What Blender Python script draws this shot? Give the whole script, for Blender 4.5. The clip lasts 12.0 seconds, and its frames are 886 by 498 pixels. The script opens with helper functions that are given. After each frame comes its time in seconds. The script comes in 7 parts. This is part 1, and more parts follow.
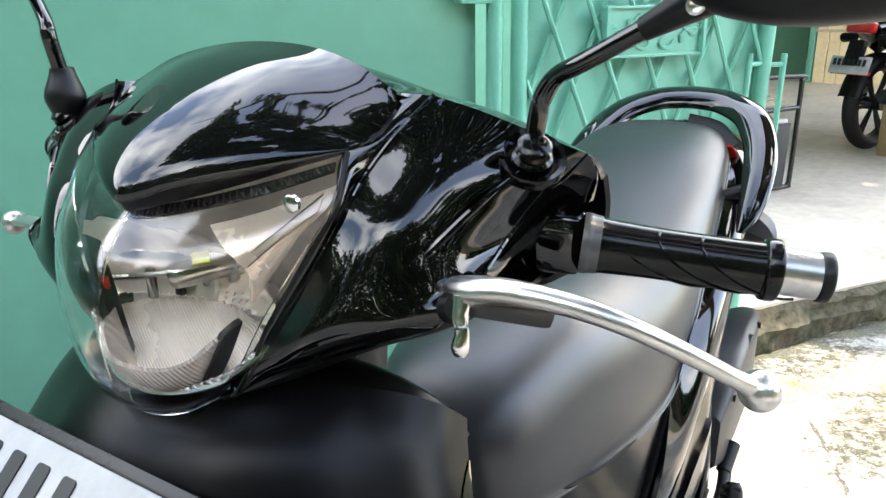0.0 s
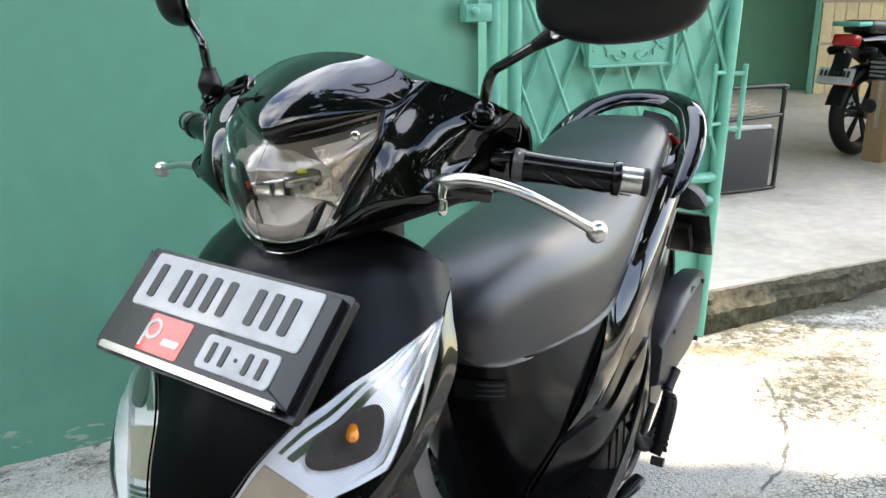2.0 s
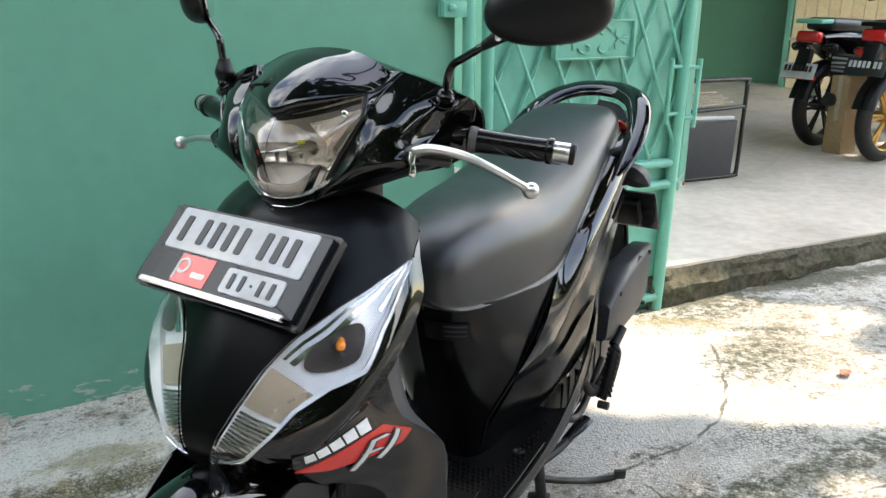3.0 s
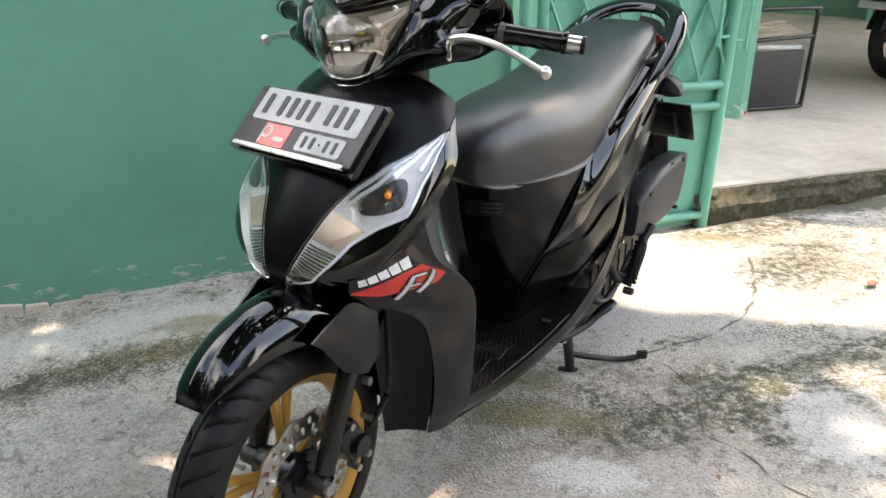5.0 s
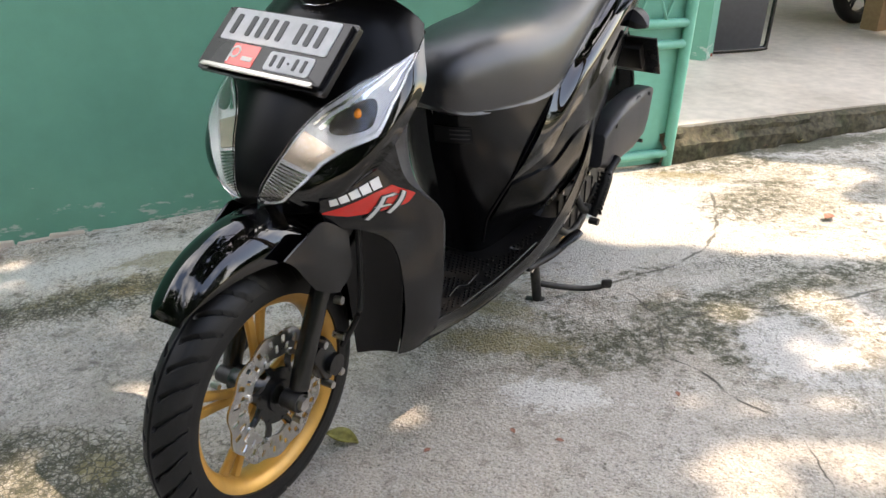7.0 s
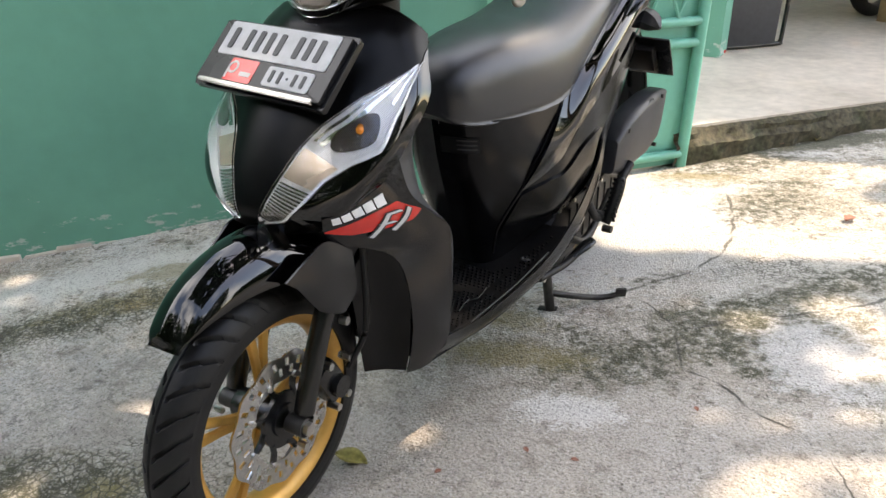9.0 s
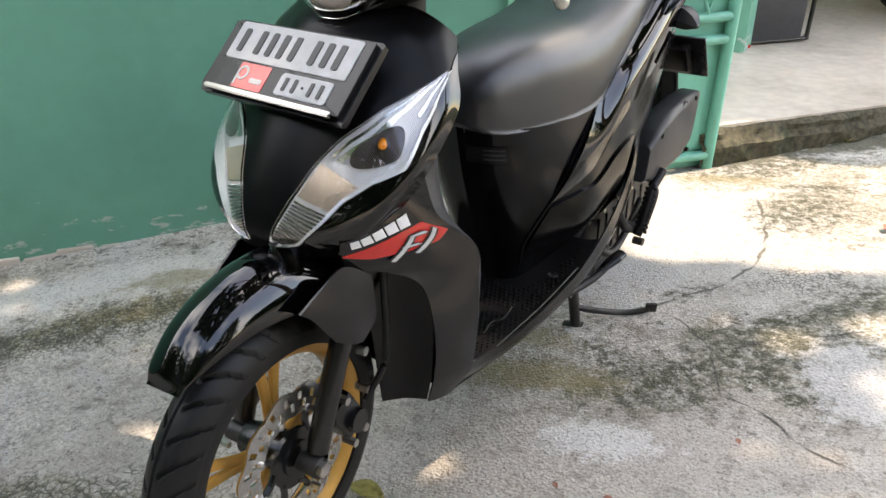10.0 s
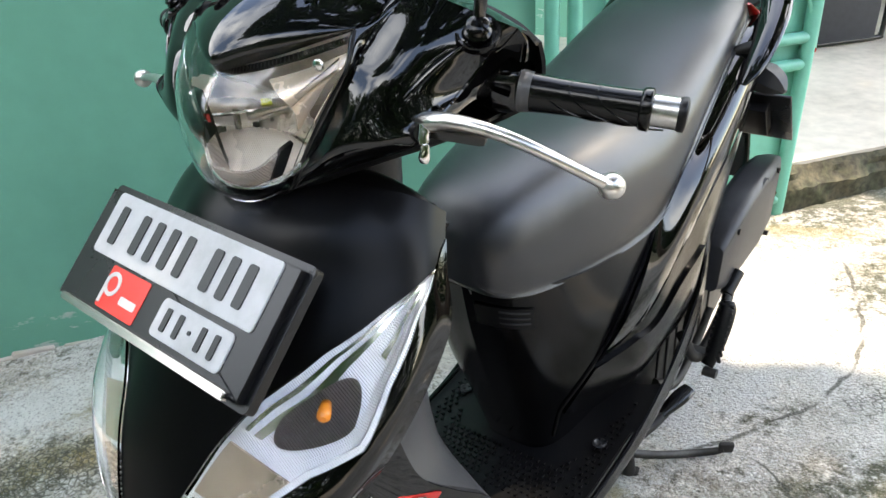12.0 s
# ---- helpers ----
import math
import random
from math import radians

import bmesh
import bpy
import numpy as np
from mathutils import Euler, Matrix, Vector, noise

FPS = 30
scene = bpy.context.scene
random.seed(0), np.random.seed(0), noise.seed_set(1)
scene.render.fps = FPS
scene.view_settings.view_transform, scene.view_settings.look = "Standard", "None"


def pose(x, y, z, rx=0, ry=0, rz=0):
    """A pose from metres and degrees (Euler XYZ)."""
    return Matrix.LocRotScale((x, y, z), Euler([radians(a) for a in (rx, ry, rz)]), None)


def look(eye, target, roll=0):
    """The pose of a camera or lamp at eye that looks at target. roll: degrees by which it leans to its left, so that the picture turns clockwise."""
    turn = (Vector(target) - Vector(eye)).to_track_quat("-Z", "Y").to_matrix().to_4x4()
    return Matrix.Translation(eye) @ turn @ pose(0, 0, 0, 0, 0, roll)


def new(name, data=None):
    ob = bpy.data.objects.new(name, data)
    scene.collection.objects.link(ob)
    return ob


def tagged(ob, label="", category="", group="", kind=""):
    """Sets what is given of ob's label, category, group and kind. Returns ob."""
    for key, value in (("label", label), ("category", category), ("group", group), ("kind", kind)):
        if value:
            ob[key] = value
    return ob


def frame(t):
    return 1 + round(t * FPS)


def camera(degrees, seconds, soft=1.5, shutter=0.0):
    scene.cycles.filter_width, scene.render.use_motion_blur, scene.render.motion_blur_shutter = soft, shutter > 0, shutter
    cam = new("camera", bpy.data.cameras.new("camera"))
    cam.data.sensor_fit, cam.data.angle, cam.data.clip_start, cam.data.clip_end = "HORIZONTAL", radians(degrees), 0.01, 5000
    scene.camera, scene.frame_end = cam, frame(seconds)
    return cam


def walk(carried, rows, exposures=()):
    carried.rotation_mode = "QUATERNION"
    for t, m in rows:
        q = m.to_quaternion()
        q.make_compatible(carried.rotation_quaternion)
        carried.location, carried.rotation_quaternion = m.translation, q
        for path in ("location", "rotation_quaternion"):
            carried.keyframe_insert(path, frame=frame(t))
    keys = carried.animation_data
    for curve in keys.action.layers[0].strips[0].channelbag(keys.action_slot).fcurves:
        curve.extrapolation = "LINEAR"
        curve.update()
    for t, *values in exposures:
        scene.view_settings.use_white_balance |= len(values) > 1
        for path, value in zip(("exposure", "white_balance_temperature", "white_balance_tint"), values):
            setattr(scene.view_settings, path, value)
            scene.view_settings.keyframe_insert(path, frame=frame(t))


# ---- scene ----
cam = camera(59.0, 12.0)
# seconds, eye, target, roll
ROWS = [
    (0.0, (0.312, -0.291, 1.133), (-0.53, 1.412, 0.509), -0.9),
    (0.5, (0.333, -0.319, 1.135), (-0.558, 1.365, 0.526), -1.8),
    (1.0, (0.384, -0.395, 1.127), (-0.485, 1.303, 0.525), -1.6),
    (1.5, (0.432, -0.5, 1.122), (-0.437, 1.195, 0.513), -1.6),
    (2.0, (0.506, -0.629, 1.153), (-0.376, 1.065, 0.558), -0.9),
    (2.5, (0.577, -0.734, 1.172), (-0.234, 0.985, 0.55), 0.6),
    (3.0, (0.629, -0.825, 1.177), (-0.212, 0.88, 0.556), 0.0),
    (5.0, (0.818, -1.035, 1.151), (-0.161, 0.533, 0.387), -0.2),
    (5.5, (0.824, -1.065, 1.113), (-0.145, 0.48, 0.295), -0.2),
    (6.0, (0.837, -1.077, 1.095), (-0.094, 0.459, 0.214), 0.4),
    (6.5, (0.848, -1.081, 1.1), (-0.071, 0.457, 0.212), 0.9),
    (7.0, (0.841, -1.076, 1.112), (-0.044, 0.49, 0.236), 0.5),
    (7.5, (0.839, -1.074, 1.123), (-0.056, 0.483, 0.244), -0.3),
    (9.5, (0.799, -0.982, 1.122), (-0.118, 0.559, 0.237), -0.7),
    (10.0, (0.726, -0.925, 1.12), (-0.196, 0.602, 0.214), -0.5),
    (10.5, (0.624, -0.844, 1.099), (-0.286, 0.673, 0.166), -2.6),
    (11.0, (0.574, -0.758, 1.145), (-0.345, 0.801, 0.295), -1.1),
    (11.5, (0.551, -0.604, 1.211), (-0.493, 0.884, 0.376), -4.1),
    (12.0, (0.506, -0.448, 1.197), (-0.487, 1.005, 0.247), -3.5),
]
EXPOSURES = [(0.0, 3.34, 8200, 13), (1.5, 3.08, 8200, 13), (3.0, 2.82, 8500, 13), (5.0, 2.76, 9000, 17), (6.0, 2.68, 9000, 18), (9.5, 2.70, 9000, 18), (10.5, 2.80, 8900, 17), (12.0, 3.06, 8400, 13)]
walk(cam, [(t, look(eye, target, roll)) for t, eye, target, roll in ROWS], EXPOSURES)

# ---- light ----
SUN_EL, SUN_AZ = radians(62.0), radians(48.0)  # azimuth from +x towards +y
world = bpy.data.worlds.new("sky")
scene.world = world
world.use_nodes = True
wn = world.node_tree.nodes
sky = wn.new("ShaderNodeTexSky")
sky.sky_type, sky.sun_disc = "NISHITA", False
sky.ozone_density, sky.dust_density = 2.0, 0.4
sky.sun_elevation, sky.sun_rotation = SUN_EL, math.pi / 2 - SUN_AZ
wn["Background"].inputs["Strength"].default_value = 0.15
wl = world.node_tree.links
# broken white cloud over the blue
sky_at, cloud, cover, mixed = wn.new("ShaderNodeTexCoord"), wn.new("ShaderNodeTexNoise"), wn.new("ShaderNodeMapRange"), wn.new("ShaderNodeMix")
cloud.inputs["Scale"].default_value, cloud.inputs["Detail"].default_value, cloud.inputs["Roughness"].default_value = 1.9, 7, 0.52
cover.inputs["From Min"].default_value, cover.inputs["From Max"].default_value, cover.inputs["To Max"].default_value = 0.42, 0.60, 0.92
mixed.data_type = "RGBA"
mixed.inputs["B"].default_value = (7.0, 8.2, 9.8, 1)
wl.new(sky_at.outputs["Generated"], cloud.inputs["Vector"])
wl.new(cloud.outputs["Fac"], cover.inputs["Value"])
height, clear, both = wn.new("ShaderNodeSeparateXYZ"), wn.new("ShaderNodeMapRange"), wn.new("ShaderNodeMath")
clear.inputs["From Min"].default_value, clear.inputs["From Max"].default_value, clear.inputs["To Min"].default_value = 0.97, 0.80, 0.12
both.operation = "MULTIPLY"
wl.new(sky_at.outputs["Generated"], height.inputs["Vector"])
wl.new(height.outputs["Z"], clear.inputs["Value"])
wl.new(cover.outputs["Result"], both.inputs[0])
wl.new(clear.outputs["Result"], both.inputs[1])
wl.new(both.outputs["Value"], mixed.inputs["Factor"])
wl.new(sky.outputs[0], mixed.inputs["A"])
wl.new(mixed.outputs["Result"], wn["Background"].inputs["Color"])
sun = new("sun", bpy.data.lights.new("sun", "SUN"))
sun.data.energy, sun.data.angle, sun.data.color = 1.2, radians(0.45), (1.0, 0.975, 0.93)
SUN_DIR = Vector((math.cos(SUN_EL) * math.cos(SUN_AZ), math.cos(SUN_EL) * math.sin(SUN_AZ), math.sin(SUN_EL)))
sun.matrix_world = look(SUN_DIR * 20, (0, 0, 0))

# ---- materials ----
def material(name, color, rough=0.5, metal=0.0, vary=0.12, grain=40.0, bump=0.0, bump_scale=200.0, coat=0.0,
             spread=0.0, trans=0.0, spec=0.5, stain=None, stain_scale=2.0, stain_amount=0.5, ior=1.5):
    """A surface with two scales of variation; stain is a second colour that lies in patches."""
    m = bpy.data.materials.new(name)
    m.use_nodes = True
    n, li = m.node_tree.nodes, m.node_tree.links
    b = n["Principled BSDF"]
    tc = n.new("ShaderNodeTexCoord")
    fine, broad = n.new("ShaderNodeTexNoise"), n.new("ShaderNodeTexNoise")
    fine.inputs["Scale"].default_value, fine.inputs["Detail"].default_value = grain, 6
    broad.inputs["Scale"].default_value, broad.inputs["Detail"].default_value = stain_scale, 8
    broad.inputs["Roughness"].default_value = 0.65
    for t in (fine, broad):
        li.new(tc.outputs["Object"], t.inputs["Vector"])
    ramp = n.new("ShaderNodeMapRange")
    ramp.inputs["To Min"].default_value, ramp.inputs["To Max"].default_value = 1 - vary, 1 + vary
    ramp.inputs["From Min"].default_value, ramp.inputs["From Max"].default_value = 0.3, 0.7
    li.new(fine.outputs["Fac"], ramp.inputs["Value"])
    mix = n.new("ShaderNodeMix")
    mix.data_type, mix.blend_type = "RGBA", "MIX"
    mix.inputs["A"].default_value = (*color, 1)
    mix.inputs["B"].default_value = (*(stain or [c * 0.8 for c in color]), 1)
    mask = n.new("ShaderNodeMapRange")
    mask.inputs["From Min"].default_value, mask.inputs["From Max"].default_value = 0.48, 0.66
    mask.inputs["To Max"].default_value = stain_amount
    li.new(broad.outputs["Fac"], mask.inputs["Value"])
    li.new(mask.outputs["Result"], mix.inputs["Factor"])
    mul = n.new("ShaderNodeMix")
    mul.data_type, mul.blend_type = "RGBA", "MULTIPLY"
    mul.inputs["Factor"].default_value = 1
    li.new(mix.outputs["Result"], mul.inputs["A"])
    li.new(ramp.outputs["Result"], mul.inputs["B"])
    li.new(mul.outputs["Result"], b.inputs["Base Color"])
    rr = n.new("ShaderNodeMapRange")
    rr.inputs["To Min"].default_value, rr.inputs["To Max"].default_value = max(0.0, rough - spread), min(1.0, rough + spread)
    li.new(broad.outputs["Fac"], rr.inputs["Value"])
    li.new(rr.outputs["Result"], b.inputs["Roughness"])
    b.inputs["Metallic"].default_value = metal
    b.inputs["Specular IOR Level"].default_value = spec
    b.inputs["Coat Weight"].default_value = coat
    b.inputs["Coat Roughness"].default_value = 0.03
    b.inputs["Transmission Weight"].default_value = trans
    b.inputs["IOR"].default_value = ior
    if bump:
        bn, bp = n.new("ShaderNodeTexNoise"), n.new("ShaderNodeBump")
        bn.inputs["Scale"].default_value, bn.inputs["Detail"].default_value = bump_scale, 4
        bp.inputs["Strength"].default_value, bp.inputs["Distance"].default_value = bump, 0.004
        li.new(tc.outputs["Object"], bn.inputs["Vector"])
        li.new(bn.outputs["Fac"], bp.inputs["Height"])
        li.new(bp.outputs["Normal"], b.inputs["Normal"])
    return m


GLOSS = material("gloss_black_paint", (0.0012, 0.0012, 0.0014), 0.03, spec=0.55, vary=0.05, spread=0.02, stain=(0.003, 0.003, 0.003), stain_scale=9)
MATTE = material("satin_black_paint", (0.002, 0.002, 0.0023), 0.30, spec=0.13, vary=0.1, spread=0.05, grain=300, bump=0.03, bump_scale=900)
GREYB = material("dark_grey_metallic_paint", (0.0075, 0.0075, 0.008), 0.20, metal=0.15, vary=0.12, grain=900, spec=0.5, spread=0.04)
PLASTIC = material("black_moulded_plastic", (0.004, 0.004, 0.0045), 0.40, spec=0.24, vary=0.15, bump=0.08, bump_scale=1400, spread=0.08)
GREYP = material("grey_moulded_plastic", (0.028, 0.029, 0.033), 0.42, spec=0.38, vary=0.12, bump=0.05, bump_scale=1200, spread=0.06)
GRIPR = material("black_grip_rubber", (0.002, 0.002, 0.002), 0.16, spec=0.3, vary=0.1, spread=0.05)
SATIN = material("satin_black_body_plastic", (0.002, 0.002, 0.0023), 0.17, spec=0.26, vary=0.1, spread=0.05, grain=300)
ALLOY = material("satin_cast_alloy", (0.62, 0.60, 0.57), 0.30, metal=1.0, vary=0.08, grain=80, spread=0.08)
VINYL = material("black_seat_vinyl", (0.014, 0.015, 0.018), 0.34, spec=0.6, vary=0.1, grain=150, bump=0.1, bump_scale=1800, spread=0.06)
RUBBER = material("tyre_rubber", (0.006, 0.006, 0.0065), 0.5, spec=0.30, vary=0.25, grain=60, bump=0.1, bump_scale=500, spread=0.1, stain=(0.012, 0.0115, 0.0105), stain_scale=6, stain_amount=0.5)
GOLD = material("gold_painted_alloy", (0.52, 0.27, 0.06), 0.38, metal=0.35, vary=0.08, spread=0.08, stain=(0.42, 0.23, 0.07), stain_scale=12)
STEEL = material("brushed_steel", (0.55, 0.54, 0.52), 0.28, metal=1.0, vary=0.12, grain=120, spread=0.1)
CHROME = material("polished_alloy", (0.72, 0.71, 0.69), 0.14, metal=1.0, vary=0.06, spread=0.06)
# lamp silvers carry the beige glow of reflected ground in their colour
DOME = material("headlamp_dome_ground_tint", (0.90, 0.80, 0.71), 0.30, metal=0.15, vary=0.10, grain=60, spread=0.08, bump=0.05, bump_scale=300)
MIRROR = material("headlamp_reflector", (0.90, 0.82, 0.73), 0.22, metal=0.6, vary=0.04, spread=0.05)
FACET = material("silver_facet_ground_tint", (0.66, 0.52, 0.40), 0.28, metal=0.45, vary=0.08, spread=0.06)
BEZEL = material("headlamp_bezel_silver", (0.42, 0.40, 0.37), 0.22, metal=1.0, vary=0.05, spread=0.05)
def ribbed(m, scale, axis):
    """Adds fine moulded ribs to a material."""
    n, li = m.node_tree.nodes, m.node_tree.links
    w, bp, tc = n.new("ShaderNodeTexWave"), n.new("ShaderNodeBump"), n.new("ShaderNodeTexCoord")
    w.bands_direction, w.inputs["Scale"].default_value = axis, scale
    bp.inputs["Strength"].default_value, bp.inputs["Distance"].default_value = 0.5, 0.0016
    li.new(tc.outputs["Object"], w.inputs["Vector"])
    li.new(w.outputs["Fac"], bp.inputs["Height"])
    li.new(bp.outputs["Normal"], n["Principled BSDF"].inputs["Normal"])
    return m


CHIN = ribbed(material("smoked_chin_reflector", (0.50, 0.43, 0.38), 0.25, metal=0.3, vary=0.08, spread=0.05), 150, "DIAGONAL")
LAMPM = ribbed(material("turn_lamp_reflector", (0.92, 0.92, 0.91), 0.20, metal=0.30, vary=0.06, spread=0.06), 170, "DIAGONAL")
TRAYM = ribbed(material("smoked_tray", (0.045, 0.034, 0.027), 0.24, metal=0.5, vary=0.1, spread=0.05), 150, "DIAGONAL")
DECKM = ribbed(material("ribbed_reflector_deck", (0.88, 0.78, 0.68), 0.28, metal=0.15, vary=0.06, spread=0.05), 210, "DIAGONAL")
GREYC = material("grey_collar_plastic", (0.06, 0.06, 0.063), 0.35, vary=0.08, spread=0.05)
DARKM = material("dark_cast_metal", (0.035, 0.034, 0.033), 0.5, metal=0.6, vary=0.3, spread=0.12, stain=(0.08, 0.075, 0.07), stain_scale=14)
BLACKM = material("black_painted_steel", (0.006, 0.006, 0.006), 0.26, vary=0.15, spread=0.08)
CLEAR = material("clear_lens_plastic", (0.97, 0.97, 0.97), 0.02, vary=0.0, trans=1.0, ior=1.42, stain=(0.95, 0.95, 0.95))
AMBER = material("amber_bulb", (0.75, 0.22, 0.02), 0.2, vary=0.05)
REDL = material("red_lens", (0.45, 0.012, 0.012), 0.12, vary=0.05, coat=0.5)
REDV = material("red_vinyl_decal", (0.62, 0.025, 0.02), 0.25, vary=0.06, coat=0.4)
SILV = material("silver_vinyl_decal", (0.55, 0.55, 0.54), 0.28, vary=0.06)
WHITEP = material("white_plate_paint", (0.46, 0.46, 0.46), 0.4, vary=0.06, spread=0.05, stain=(0.32, 0.32, 0.305), stain_scale=18)
WHITED = material("white_vinyl_decal", (0.78, 0.78, 0.77), 0.35, vary=0.05)
FRAMEP = material("worn_plate_frame_plastic", (0.007, 0.007, 0.0075), 0.28, spec=0.35, vary=0.2, spread=0.08, grain=90)
BARS = material("black_plate_bars", (0.012, 0.012, 0.012), 0.4)
LED = material("yellow_led_chip", (0.75, 0.78, 0.08), 0.3)
TEAL = material("teal_wall_paint", (0.088, 0.292, 0.212), 0.5, vary=0.03, grain=14, bump=0.06, bump_scale=60, spread=0.08,
                stain=(0.106, 0.338, 0.245), stain_scale=1.1, stain_amount=0.8)


def chipped(m):
    """Bare pale plaster where the paint has flaked low on the wall, with stray scratches."""
    n, li = m.node_tree.nodes, m.node_tree.links
    b = n["Principled BSDF"]
    tc, sp, a1, r1, mul, mx = n.new("ShaderNodeTexCoord"), n.new("ShaderNodeSeparateXYZ"), n.new("ShaderNodeTexNoise"), n.new("ShaderNodeMapRange"), n.new("ShaderNodeMath"), n.new("ShaderNodeMix")
    zr, mp = n.new("ShaderNodeMapRange"), n.new("ShaderNodeMapping")
    mp.inputs["Scale"].default_value = (1.0, 1.0, 3.0)
    a1.inputs["Scale"].default_value, a1.inputs["Detail"].default_value, a1.inputs["Roughness"].default_value = 7.0, 9, 0.72
    zr.inputs["From Min"].default_value, zr.inputs["From Max"].default_value = 0.28, -0.04
    zr.inputs["To Min"].default_value, zr.inputs["To Max"].default_value = 0.0, 0.17
    mul.operation = "ADD"
    r1.inputs["From Min"].default_value, r1.inputs["From Max"].default_value, r1.inputs["To Max"].default_value = 0.70, 0.73, 0.85
    mx.data_type = "RGBA"
    mx.inputs["B"].default_value = (0.42, 0.46, 0.42, 1)
    base = b.inputs["Base Color"].links[0].from_socket
    li.new(tc.outputs["Object"], mp.inputs["Vector"])
    li.new(mp.outputs["Vector"], a1.inputs["Vector"])
    li.new(tc.outputs["Object"], sp.inputs["Vector"])
    li.new(sp.outputs["Z"], zr.inputs["Value"])
    li.new(a1.outputs["Fac"], mul.inputs[0])
    li.new(zr.outputs["Result"], mul.inputs[1])
    li.new(mul.outputs["Value"], r1.inputs["Value"])
    li.new(r1.outputs["Result"], mx.inputs["Factor"])
    li.new(base, mx.inputs["A"])
    li.new(mx.outputs["Result"], b.inputs["Base Color"])
    return m


TEAL = chipped(TEAL)
TEALG = material("teal_gate_enamel", (0.105, 0.39, 0.30), 0.36, vary=0.05, grain=30, bump=0.03, bump_scale=120, spread=0.08,
                 stain=(0.10, 0.36, 0.26), stain_scale=5)
GREEND = material("deep_green_wall_paint", (0.07, 0.22, 0.135), 0.55, vary=0.05, bump=0.05, bump_scale=40, stain=(0.08, 0.245, 0.155))
CREAM = material("cream_shutter_paint", (0.70, 0.56, 0.34), 0.5, vary=0.08, stain=(0.6, 0.45, 0.26), stain_scale=6)
WOOD = material("pale_slat_wood", (0.42, 0.34, 0.25), 0.6, vary=0.2, grain=60)
CARD = material("brown_cardboard", (0.34, 0.22, 0.12), 0.75, vary=0.1)
LEAFD = material("fallen_leaf_brown", (0.26, 0.10, 0.06), 0.6, vary=0.25, grain=90)
LEAFY = material("fallen_leaf_olive", (0.22, 0.19, 0.05), 0.6, vary=0.3, grain=90)
LEAFT = material("tree_leaf_green", (0.035, 0.085, 0.022), 0.55, spec=0.2, vary=0.3, grain=4)
BARK = material("tree_bark", (0.12, 0.085, 0.06), 0.85, vary=0.3, grain=20, bump=0.4, bump_scale=20)
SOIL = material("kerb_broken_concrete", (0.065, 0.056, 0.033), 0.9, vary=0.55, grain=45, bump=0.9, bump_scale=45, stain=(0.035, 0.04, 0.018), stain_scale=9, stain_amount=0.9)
ROOFM = material("unseen_roof_sheet", (0.30, 0.29, 0.27), 0.6, vary=0.1)
FLOORI = material("carport_floor_cement", (0.52, 0.46, 0.39), 0.55, vary=0.12, grain=18, bump=0.06, bump_scale=90, spread=0.12,
                  stain=(0.36, 0.31, 0.25), stain_scale=1.6, stain_amount=0.75)


